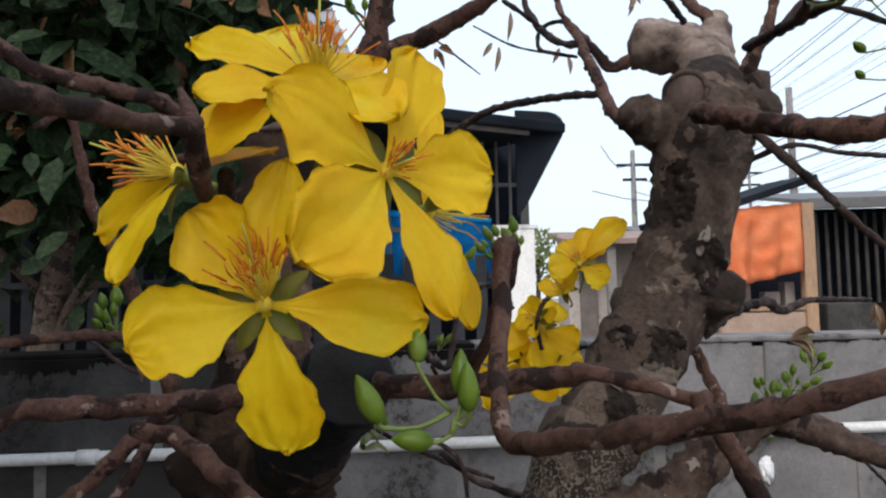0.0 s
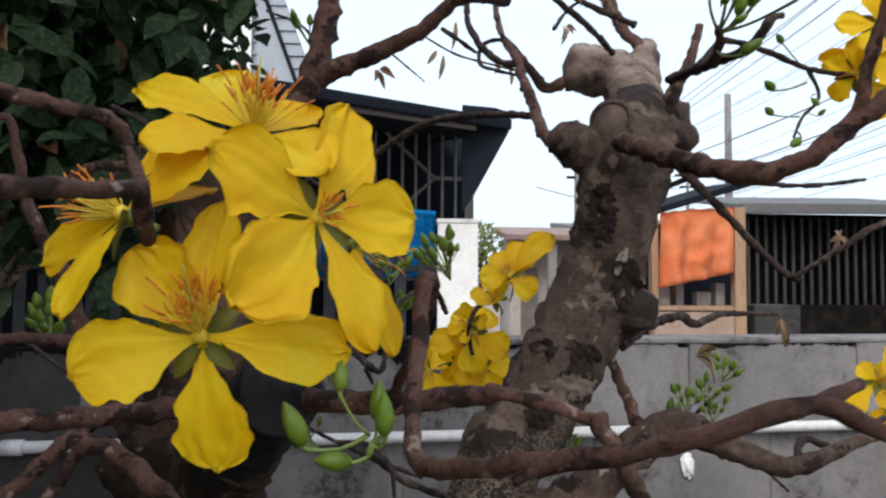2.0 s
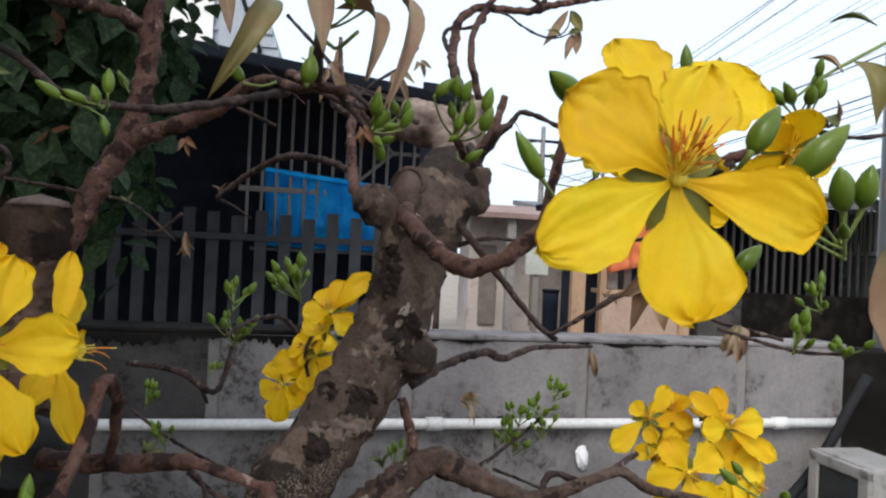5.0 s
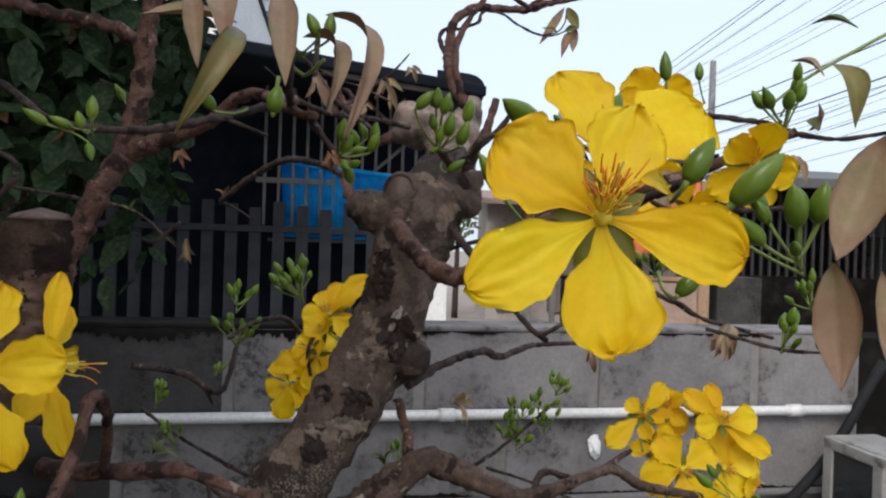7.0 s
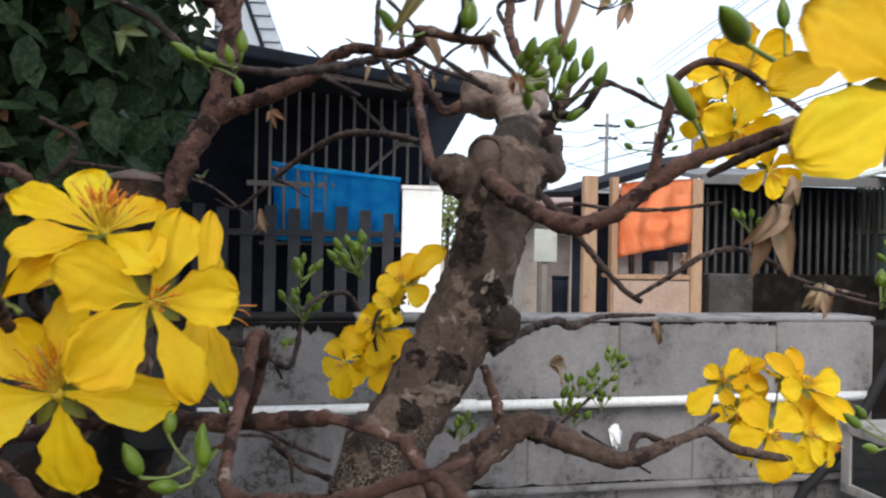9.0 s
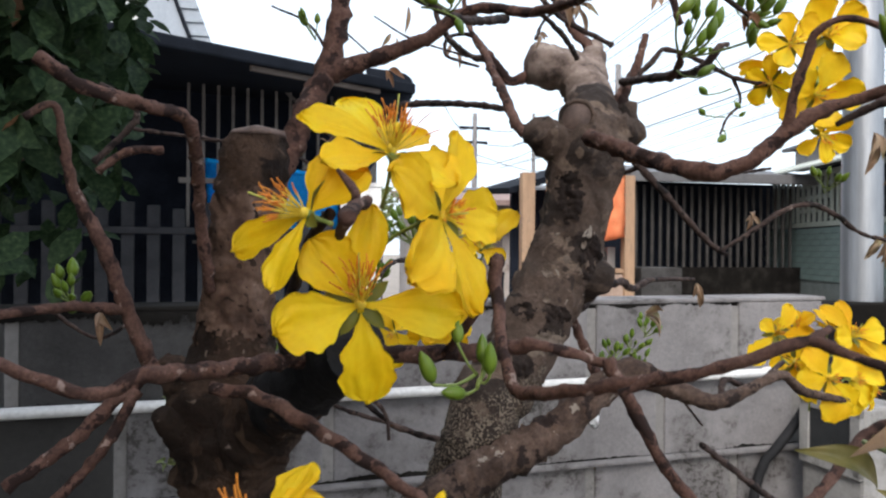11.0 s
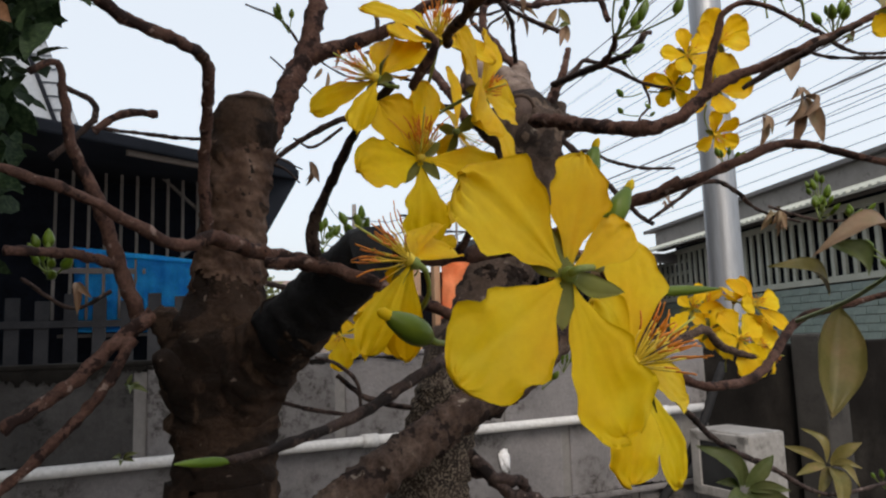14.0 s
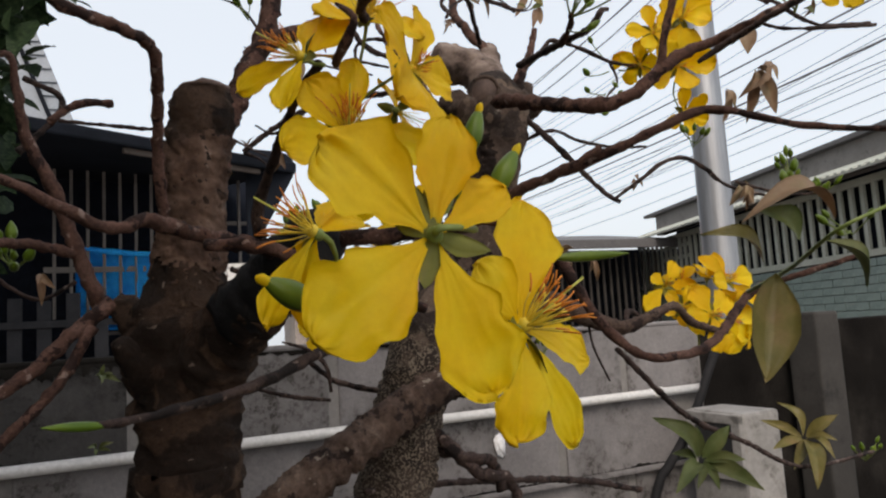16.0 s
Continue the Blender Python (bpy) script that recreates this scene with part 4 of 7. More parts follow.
def bark_patch(points, z0, z1, seed, material, label):
    """A thin flaked skin on the near side of a trunk between two heights."""
    bm = add_tube(bmesh.new(), [(x, y, z, r * 1.05) for x, y, z, r in points], 88, 0.0013, 0.07, 130.0, 0.0, 420.0, 0.25, 0.1)
    gone = []
    for f in bm.faces:
        c = f.calc_center_median()
        rim = min(c.z - z0, z1 - c.z) / (z1 - z0)
        keep = rim * 6.0 + 0.55 * noise.noise(c * 75 + Vector((seed, 0, 0))) + 0.45 * noise.noise(c * 190) + 0.30 * noise.noise(c * 520) > 0.45 and c.z > z0 and c.z < z1
        if not keep or f.normal.y > 0.25:
            gone.append(f)
    bmesh.ops.delete(bm, geom=gone, context="FACES")
    return part("bare_patch", bm, material, tree, label)


def flower(centre, axis, tips, widths, bends, seed, stamens=36, reach=0.010, stem=None, open_sepals=True, detail=20, lean=0.55, face=None, brush=None, spent=0.0):
    """Five petals from the centre to their tips; sepals between them, a brush of stamens along the axis, some of them spent."""
    rng = random.Random(seed)
    c, ax = Vector(centre), Vector(axis).normalized()
    bm = bmesh.new()
    bmesh.ops.create_uvsphere(bm, u_segments=10, v_segments=6, radius=0.0018, matrix=Matrix.Translation(c - ax * 0.0010))
    if stem:
        s = Vector(stem)
        mid = (c + s) * 0.5 - ax * (c - s).length * 0.25
        add_tube(bm, [(*(c - ax * 0.001), 0.0011), (*(c - ax * 0.005), 0.0008), (*mid, 0.0007), (*s, 0.0009)], 6, 0.004)
    base = part("flower", bm, STALK, tree)
    for k, (tip, w) in enumerate(zip(tips, widths)):
        t = c + Vector(tip)
        start = c + Vector(tip).normalized() * 0.0012
        part("petal", blade(start, t, face or ax, w, "petal", bends[k % len(bends)], 0.05 + 0.10 * rng.random(), 0.55, seed * 5 + k, detail, detail if detail > 12 else 10), PETAL, base)
    if open_sepals:
        order = list(tips)
        for k in range(len(order)):
            a, b = Vector(order[k]).normalized(), Vector(order[(k + 1) % len(order)]).normalized()
            d = (a + b)
            d = (d - ax * d.dot(ax)).normalized() if d.length > 0.3 else a.cross(ax)
            size = 0.0104 + 0.002 * rng.random()
            part("sepal", blade(c - ax * 0.0008 + d * 0.001, c + d * size - ax * size * 0.12, ax, 0.0048, "sepal", 0.15, 0.12, 0.2, seed + k, 6, 4), SEPAL, base)
    yellow, orange = bmesh.new(), bmesh.new()
    if brush:
        ax = Vector(brush).normalized()
    side = ax.orthogonal().normalized()
    other = ax.cross(side)
    for k in range(stamens):
        a, e = rng.random() * 2 * math.pi, lean * math.sqrt(rng.random()) * (1.6 if rng.random() < 0.15 else 1.0)
        d = (ax * math.cos(e) + (side * math.cos(a) + other * math.sin(a)) * math.sin(e)).normalized()
        n = reach * (0.75 + 0.5 * rng.random())
        tip = c + d * n
        sway = (side * rng.uniform(-1, 1) + other * rng.uniform(-1, 1)) * n * 0.16
        mid = c + d * n * 0.6 + sway
        add_tube(yellow, [(*(c + d * 0.001), 0.00016), (*mid, 0.00013), (*(tip + sway), 0.00013)], 4, 0.006)
        if rng.random() < spent:
            continue
        add_tube(orange, [(*(tip + sway), 0.00023), (*(tip + sway * 1.4 + d * n * 0.22), 0.00024), (*(tip + sway * 2.2 + d * n * 0.40), 0.00012)], 4, 0.004)
    bmesh.ops.create_uvsphere(yellow, u_segments=10, v_segments=6, radius=0.0019, matrix=Matrix.Translation(c + Vector(axis).normalized() * 0.0012))
    part("stamen_brush", yellow, FILAMENT, base)["kind"] = "stuff"
    part("anther_brush", orange, ANTHER, base)["kind"] = "stuff"
    style = c + ax * reach * 1.9 + side * 0.001
    part("pistil", add_tube(bmesh.new(), [(*c, 0.0007), (*(c + ax * 0.003), 0.0004), (*style, 0.00026)], 6, 0.004), PISTIL, base)
    return base


def star(centre, axis, size, spin, seed, rise=0.15, stamens=18, reach=0.008, stem=None, detail=8, droop=0.0):
    """A flower with petals evenly about its axis."""
    rng = random.Random(seed)
    ax = Vector(axis).normalized()
    side = ax.orthogonal().normalized()
    other = ax.cross(side)
    tips = []
    for k in range(5):
        a = spin + 2 * math.pi * k / 5 + rng.uniform(-0.15, 0.15)
        e = rise + rng.uniform(-0.4, 0.45)
        d = (side * math.cos(a) + other * math.sin(a)) * math.cos(e) + ax * math.sin(e) - Vector((0, 0, droop))
        tips.append(d.normalized() * size * rng.uniform(0.9, 1.08))
    return flower(centre, ax, tips, [size * rng.uniform(0.62, 0.82) for k in range(5)], [rng.uniform(-0.2, 0.35) for k in range(5)], seed, stamens, reach, stem, True, detail)


def bud(base, tip, fat=0.42, stem=None, opening=False, name="bud"):
    """A closed bud from base to tip, on a stalk from stem."""
    b, t = Vector(base), Vector(tip)
    d = t - b
    n = d.length
    r = n * fat * 0.5
    bm = bmesh.new()
    prof = [(0.0, 0.35), (0.1, 0.72), (0.3, 1.0), (0.55, 0.95), (0.8, 0.6), (0.93, 0.28), (1.0, 0.08)]
    add_tube(bm, [(*(b + d * u), r * w) for u, w in prof], 9, n / 9, 0.03, 200)
    ob = part(name, bm, BUD, tree)
    if stem:
        s = Vector(stem)
        sag = (s + b) * 0.5 - d * 0.22
        part("stalk", add_tube(bmesh.new(), [(*(b + d * 0.03), r * 0.33), (*(b - d * 0.12), r * 0.24), (*sag, r * 0.2), (*s, r * 0.26)], 6, 0.003), STALK, ob)
    if opening:
        part("petal_tip", add_tube(bmesh.new(), [(*(b + d * 0.84), r * 0.42), (*(b + d * 1.0), r * 0.4), (*(b + d * 1.1), r * 0.12)], 8, 0.002, 0.15, 300), PETAL, ob, "yellow petal tip showing")
    return ob


def bud_spray(root, way, count, size, spread, seed, reach=0.02):
    """Small buds on fine stalks that fan out from root."""
    rng = random.Random(seed)
    r, w = Vector(root), Vector(way).normalized()
    side = w.orthogonal().normalized()
    other = w.cross(side)
    for k in range(count):
        a, e = rng.random() * 6.283, spread * math.sqrt(rng.random())
        d = w * math.cos(e) + (side * math.cos(a) + other * math.sin(a)) * math.sin(e)
        s = size * rng.uniform(0.6, 1.15)
        b = r + d * reach * rng.uniform(0.45, 1.0)
        t = b + (d + w * 0.35 + Vector((0, 0, 0.25))).normalized() * s
        bud(b, t, rng.uniform(0.44, 0.60), r + w * reach * rng.uniform(-0.25, 0.15))


def leaf(base, tip, face, width, material=None, bend=-0.25, seed=0):
    b, t = Vector(base), Vector(tip)
    bm = blade(b, t, face, width, "leaf", bend, 0.14, 0.22, seed, 14, 8, 0.0004)
    return part("leaf", bm, material or BRONZE_LEAF, tree)


def leaf_tuft(root, way, count, size, seed, material=None, spread=0.9, droop=0.5):
    rng = random.Random(seed)
    r, w = Vector(root), Vector(way).normalized()
    side = w.orthogonal().normalized()
    other = w.cross(side)
    for k in range(count):
        a = 6.283 * (k + rng.random() * 0.6) / count
        d = (w + (side * math.cos(a) + other * math.sin(a)) * spread - Vector((0, 0, droop))).normalized()
        s = size * rng.uniform(0.55, 1.15)
        leaf(r + d * 0.002, r + d * s + Vector((0, 0, -0.15 * s)), w + Vector((rng.uniform(-0.4, 0.4), -0.6, 0.3)), s * rng.uniform(0.22, 0.30), material, rng.uniform(0.1, 0.55), seed + k)

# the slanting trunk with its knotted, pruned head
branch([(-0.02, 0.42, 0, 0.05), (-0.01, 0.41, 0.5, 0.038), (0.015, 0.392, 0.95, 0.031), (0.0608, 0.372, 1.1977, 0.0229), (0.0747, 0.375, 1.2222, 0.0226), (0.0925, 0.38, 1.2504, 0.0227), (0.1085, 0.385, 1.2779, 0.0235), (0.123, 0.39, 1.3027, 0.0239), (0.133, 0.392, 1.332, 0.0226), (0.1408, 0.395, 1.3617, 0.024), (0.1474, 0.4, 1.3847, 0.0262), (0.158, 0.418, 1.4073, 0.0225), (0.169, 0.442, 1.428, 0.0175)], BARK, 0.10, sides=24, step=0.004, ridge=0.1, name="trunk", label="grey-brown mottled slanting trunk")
branch([(0.168, 0.438, 1.415, 0.0185), (0.1745, 0.462, 1.4395, 0.0178), (0.1665, 0.478, 1.4585, 0.0172), (0.148, 0.484, 1.4655, 0.0165), (0.1345, 0.488, 1.4685, 0.0168)], STUMP_BARK, 0.12, sides=22, name="stump", label="pale pinkish pruned stump end")
branch([(0.1355, 0.488, 1.4683, 0.0156), (0.1325, 0.4885, 1.4688, 0.0140)], CUT_WOOD, 0.10, sides=20, name="cut_face", label="weathered saw cut")
branch([(0.174, 0.468, 1.436, 0.0165), (0.183, 0.482, 1.458, 0.0150), (0.1915, 0.492, 1.4775, 0.0105), (0.1957, 0.4967, 1.4915, 0.0052)], STUMP_BARK, 0.14, sides=18, name="stump", label="short pointed stump end")
branch([(0.154, 0.414, 1.397, 0.0172), (0.1415, 0.400, 1.4035, 0.0142), (0.1345, 0.3895, 1.4058, 0.0126)], BARK, 0.16, sides=20, name="knot", label="rounded pruning knot")
branch([(0.1348, 0.390, 1.4057, 0.0115), (0.1330, 0.3871, 1.4062, 0.0104)], CUT_WOOD, 0.08, sides=20, name="cut_face", label="old grey-brown healed saw cut")
axes = frame_of((-0.52, -0.84, 0.14), (0, 0, 1))
ring = [Vector((0.1333, 0.3876, 1.4061)) + axes @ Vector((0, 0.0112 * math.cos(k * math.pi / 8), 0.0112 * math.sin(k * math.pi / 8))) for k in range(17)]
branch([(*p, 0.0019) for p in ring], BARK, 0.25, sides=8, step=0.002, name="callus_ring", label="swollen bark ring round the saw cut")
branch([(0.1439, 0.405, 1.3875, 0.0193), (0.1211, 0.398, 1.3906, 0.0142), (0.1081, 0.392, 1.3976, 0.0109), (0.1058, 0.39, 1.399, 0.0077)], BARK, 0.2, sides=16, name="knot", label="rounded pruning knot")
branch([(0.1372, 0.385, 1.2964, 0.0162), (0.1488, 0.378, 1.2953, 0.0117), (0.1543, 0.376, 1.2942, 0.0078)], BARK, 0.2, sides=14, name="knot", label="rounded pruning knot")
branch([(0.1637, 0.4, 1.3969, 0.0169), (0.179, 0.4, 1.3977, 0.0113), (0.1851, 0.4, 1.3924, 0.0068)], BARK, 0.2, sides=14, name="knot", label="rounded pruning knot")
branch([(0.1789, 0.42, 1.4157, 0.0158), (0.1874, 0.41, 1.3954, 0.0039), (0.1897, 0.405, 1.4066, 0.0015)], BARK, 0.14, sides=10, name="snag", label="short broken snag")
SLANT = [(0.0608, 0.372, 1.1977, 0.0229), (0.0747, 0.375, 1.2222, 0.0226), (0.0925, 0.38, 1.2504, 0.0227), (0.1085, 0.385, 1.2779, 0.0235), (0.123, 0.39, 1.3027, 0.0239), (0.133, 0.392, 1.332, 0.0226), (0.1408, 0.395, 1.3617, 0.024)]


slant_skin = add_tube(bmesh.new(), [(x, y, z, r * 1.035) for x, y, z, r in SLANT], 110, 0.0011, 0.10, 130.0, 0.0, 420.0, 0.25, 0.1)
SKIN = [([v.co.copy() for v in f.verts], f.calc_center_median()) for f in slant_skin.faces if f.normal.y < 0.2]
slant_skin.free()


def bark_blotches(places, seed, material, label):
    """Thin ragged plates of bark on the near side of the slanting trunk: each at (x, z) with its half width and half height."""
    for x, z, wide, tall in places:
        bm = bmesh.new()
        for corners, c in SKIN:
            near = math.hypot((c.x - x) / wide, (c.z - z) / tall)
            if near > 1.7:
                continue
            ragged = 0.40 * noise.noise(c * 110 + Vector((seed, 0, 0))) + 0.28 * noise.noise(c * 300) + 0.14 * noise.noise(c * 800)
            if near + ragged < 1.0:
                bm.faces.new([bm.verts.new(p) for p in corners])
        bmesh.ops.remove_doubles(bm, verts=bm.verts[:], dist=0.00001)
        left, islands = set(bm.faces), []
        while left:
            stack = [left.pop()]
            island = set(stack)
            while stack:
                for e in stack.pop().edges:
                    for f in e.link_faces:
                        if f in left:
                            left.discard(f)
                            island.add(f)
                            stack.append(f)
            islands.append(island)
        islands.sort(key=len)
        bmesh.ops.delete(bm, geom=[f for i in islands[:-1] for f in i], context="FACES")
        part("bark_plate", bm, material, tree, label)


# Crust plates; the tall one at z 1.351 paints a shadowed band.
bark_blotches([(0.0895, 1.2755, 0.0060, 0.0055), (0.110, 1.2738, 0.0090, 0.0060), (0.084, 1.242, 0.0085, 0.0060), (0.138, 1.306, 0.010, 0.016), (0.124, 1.351, 0.0065, 0.019), (0.136, 1.352, 0.006, 0.008), (0.101, 1.262, 0.005, 0.003)], 3.0, CRUST_AND_SHADE, "blackish old bark crust and shadowed band")
bark_blotches([(0.100, 1.2555, 0.018, 0.0065), (0.142, 1.326, 0.0055, 0.0045), (0.128, 1.300, 0.0028, 0.003), (0.131, 1.318, 0.0025, 0.002), (0.106, 1.300, 0.003, 0.004), (0.147, 1.314, 0.003, 0.0025), (0.1123, 1.2893, 0.0022, 0.0020), (0.1178, 1.3094, 0.0022, 0.0026), (0.1415, 1.3297, 0.0030, 0.0022), (0.1102, 1.2603, 0.0030, 0.0020), (0.124, 1.296, 0.0018, 0.0014), (0.131, 1.339, 0.0020, 0.0016), (0.121, 1.322, 0.0016, 0.0018), (0.103, 1.283, 0.0018, 0.0014)], 8.0, PALE_PLATE, "pale plate of shed bark")
# the upright trunk, its sawn top and its sealed stub
branch([(-0.03, 0.42, 0, 0.055), (-0.06, 0.4, 0.6, 0.04), (-0.0904, 0.355, 1.1114, 0.0307), (-0.0893, 0.355, 1.1402, 0.0298), (-0.089, 0.355, 1.1763, 0.0291), (-0.0897, 0.355, 1.203, 0.0324), (-0.0911, 0.355, 1.2302, 0.0326), (-0.0892, 0.355, 1.2611, 0.0222), (-0.0857, 0.355, 1.2926, 0.0189), (-0.083, 0.355, 1.3285, 0.0188), (-0.0793, 0.355, 1.3578, 0.0194), (-0.0778, 0.355, 1.3746, 0.0187), (-0.0777, 0.355, 1.3809, 0.0152)], DARK_SHADED_BARK, 0.12, sides=24, step=0.004, ridge=0.1, name="trunk", label="dark brown upright trunk with a sawn top")
branch([(-0.0774, 0.354, 1.3788, 0.0166), (-0.0774, 0.354, 1.3821, 0.0151)], CUT_WOOD, 0.16, sides=18, name="cut_face", label="pale pinkish saw cut")
branch([(-0.1007, 0.355, 1.2273, 0.0187), (-0.1195, 0.357, 1.2417, 0.0111), (-0.1297, 0.358, 1.2498, 0.0057)], DARK_SHADED_BARK, 0.2, sides=14, name="knot", label="rounded pruning knot")
branch([(-0.1118, 0.345, 1.2115, 0.0131), (-0.1207, 0.338, 1.2187, 0.0083), (-0.1255, 0.333, 1.2269, 0.0051)], DARK_SHADED_BARK, 0.15, sides=14, name="knot", label="rounded pruning knot")
branch([(-0.088, 0.352, 1.19, 0.024), (-0.072, 0.325, 1.222, 0.021), (-0.055, 0.29, 1.245, 0.0175)], DARK_SHADED_BARK, 0.12, sides=18, name="arm", label="short dark arm of the upright trunk")
branch([(-0.064, 0.305, 1.236, 0.0185), (-0.048, 0.275, 1.254, 0.0168), (-0.036, 0.25, 1.267, 0.016), (-0.0315, 0.241, 1.2715, 0.0152), (-0.031, 0.240, 1.272, 0.013)], SEALANT, 0.09, sides=20, name="sealed_stub", label="stub painted with black sealant")
upright = [(-0.03, 0.42, 0, 0.055), (-0.06, 0.4, 0.6, 0.04), (-0.0904, 0.355, 1.1114, 0.0307), (-0.0893, 0.355, 1.1402, 0.0298), (-0.089, 0.355, 1.1763, 0.0291), (-0.0897, 0.355, 1.203, 0.0324), (-0.0911, 0.355, 1.2302, 0.0326), (-0.0892, 0.355, 1.2611, 0.0222), (-0.0857, 0.355, 1.2926, 0.0189), (-0.083, 0.355, 1.3285, 0.0188), (-0.0793, 0.355, 1.3578, 0.0194), (-0.0778, 0.355, 1.3746, 0.0187), (-0.0777, 0.355, 1.3809, 0.0152)]
bark_patch(upright, 1.258, 1.354, 1.0, PALE_BARK, "pale tan flaked bark")
# forked limb rising from the upright trunk
branch([(-0.0761, 0.355, 1.3289, 0.0131), (-0.066, 0.36, 1.3554, 0.0093), (-0.0576, 0.362, 1.3757, 0.0087), (-0.0482, 0.366, 1.3997, 0.0084), (-0.0375, 0.372, 1.4229, 0.0082), (-0.0311, 0.373, 1.4491, 0.0072), (-0.0273, 0.373, 1.4732, 0.0069), (-0.0259, 0.372, 1.4969, 0.0065), (-0.0195, 0.37, 1.5306, 0.0058)], TWIG, 0.13, 0.12)
branch([(-0.0396, 0.374, 1.4195, 0.0077), (-0.0293, 0.37, 1.4244, 0.007), (-0.0024, 0.36, 1.4325, 0.0056), (0.0213, 0.345, 1.4404, 0.0048), (0.0342, 0.335, 1.4499, 0.0041), (0.0501, 0.32, 1.4522, 0.0036), (0.0683, 0.3000, 1.4448, 0.0032), (0.0755, 0.2750, 1.4406, 0.0030), (0.0769, 0.2350, 1.4334, 0.0027), (0.0740, 0.2000, 1.4274, 0.0024), (0.0839, 0.1830, 1.4207, 0.0022), (0.0901, 0.1720, 1.4168, 0.0020), (0.0955, 0.1640, 1.4150, 0.0021)], TWIG, 0.13, 0.08)
branch([(-0.0458, 0.2, 1.4356, 0.0017), (-0.0263, 0.205, 1.4276, 0.0017), (-0.0159, 0.21, 1.4185, 0.002), (-0.0029, 0.215, 1.4146, 0.0019), (0.0165, 0.24, 1.4182, 0.0022), (0.0407, 0.28, 1.4322, 0.0025), (0.0612, 0.32, 1.4469, 0.0028)], DARK_TWIG, 0.14, 0.1)
branch([(0.0727, 0.3, 1.4462, 0.002), (0.0928, 0.32, 1.4428, 0.002), (0.1155, 0.36, 1.448, 0.002), (0.1387, 0.4, 1.45, 0.0022)], DARK_TWIG)
branch([(0.0311, 0.34, 1.4399, 0.0016), (0.0507, 0.36, 1.4347, 0.0012)], DARK_TWIG)
branch([(0.0874, 0.16, 1.4424, 0.0021), (0.0863, 0.16, 1.4274, 0.0021), (0.0853, 0.1820, 1.4204, 0.0018)], DARK_TWIG)
branch([(-0.1416, 0.39, 1.519, 0.0042), (-0.1156, 0.392, 1.516, 0.0044), (-0.0894, 0.395, 1.511, 0.0046), (-0.0625, 0.398, 1.508, 0.0048), (-0.0417, 0.4, 1.498, 0.0052), (-0.0334, 0.4, 1.484, 0.0055)], TWIG, 0.15, 0.25)
# twigs from the knotted head
branch([(0.113, 0.395, 1.392, 0.0058), (0.1006, 0.41, 1.399, 0.0045), (0.0966, 0.43, 1.424, 0.0042), (0.0947, 0.455, 1.448, 0.0042), (0.0946, 0.48, 1.47, 0.0036), (0.0872, 0.49, 1.488, 0.003), (0.0834, 0.5, 1.506, 0.0026), (0.0817, 0.51, 1.535, 0.0022)], TWIG)
branch([(0.138, 0.486, 1.462, 0.0062), (0.1184, 0.486, 1.452, 0.0048), (0.1084, 0.487, 1.462, 0.0042), (0.1, 0.488, 1.472, 0.0038), (0.0935, 0.5, 1.484, 0.003)], TWIG)
branch([(0.1006, 0.5, 1.48, 0.0022), (0.0936, 0.515, 1.495, 0.0022), (0.0814, 0.53, 1.5, 0.0021), (0.076, 0.545, 1.498, 0.0021), (0.0765, 0.545, 1.486, 0.0019), (0.0871, 0.53, 1.477, 0.0018), (0.0999, 0.52, 1.471, 0.0012)], DARK_TWIG)
branch([(0.0976, 0.482, 1.467, 0.0034), (0.0875, 0.495, 1.472, 0.0032), (0.0773, 0.51, 1.484, 0.0031), (0.0683, 0.52, 1.5, 0.003), (0.0641, 0.53, 1.519, 0.0028), (0.0649, 0.54, 1.554, 0.0024)], DARK_TWIG)
branch([(0.1885, 0.42, 1.4415, 0.0034), (0.201, 0.417, 1.4515, 0.0028), (0.208, 0.414, 1.460, 0.0025), (0.2147, 0.4112, 1.4643, 0.0024), (0.235, 0.401, 1.4545, 0.0022), (0.2557, 0.3912, 1.4414, 0.0019), (0.276, 0.38, 1.4345, 0.0016)], DARK_TWIG)
branch([(0.158, 0.388, 1.394, 0.0034), (0.184, 0.374, 1.362, 0.0028), (0.2035, 0.365, 1.337, 0.0026), (0.2173, 0.360, 1.3205, 0.0022), (0.2285, 0.356, 1.3125, 0.0018)], DARK_TWIG)
branch([(0.224, 0.357, 1.315, 0.0018), (0.246, 0.352, 1.3295, 0.0019), (0.265, 0.348, 1.3425, 0.0021), (0.284, 0.3451, 1.347, 0.0022), (0.306, 0.348, 1.3405, 0.0021), (0.325, 0.352, 1.3305, 0.0019), (0.346, 0.3545, 1.3245, 0.0017), (0.375, 0.350, 1.318, 0.0013)], DARK_TWIG)
branch([(0.1759, 0.4050, 1.4366, 0.0036), (0.1629, 0.3050, 1.4176, 0.0030), (0.1673, 0.2900, 1.4182, 0.0027), (0.1702, 0.2830, 1.4232, 0.0025), (0.1723, 0.2810, 1.4281, 0.0022), (0.1778, 0.2820, 1.4300, 0.0018)], DARK_TWIG)
branch([(0.0948, 0.43, 1.4179, 0.0029), (0.0776, 0.48, 1.43, 0.003), (0.04, 0.55, 1.4408, 0.0036), (0.0049, 0.58, 1.4275, 0.0032), (-0.026, 0.6, 1.4053, 0.0028)], DARK_TWIG, 0.14, 0.1)
branch([(-0.026, 0.6, 1.4043, 0.0026), (-0.0108, 0.6, 1.3984, 0.0013), (0.0037, 0.61, 1.3886, 0.0008)], DARK_TWIG)
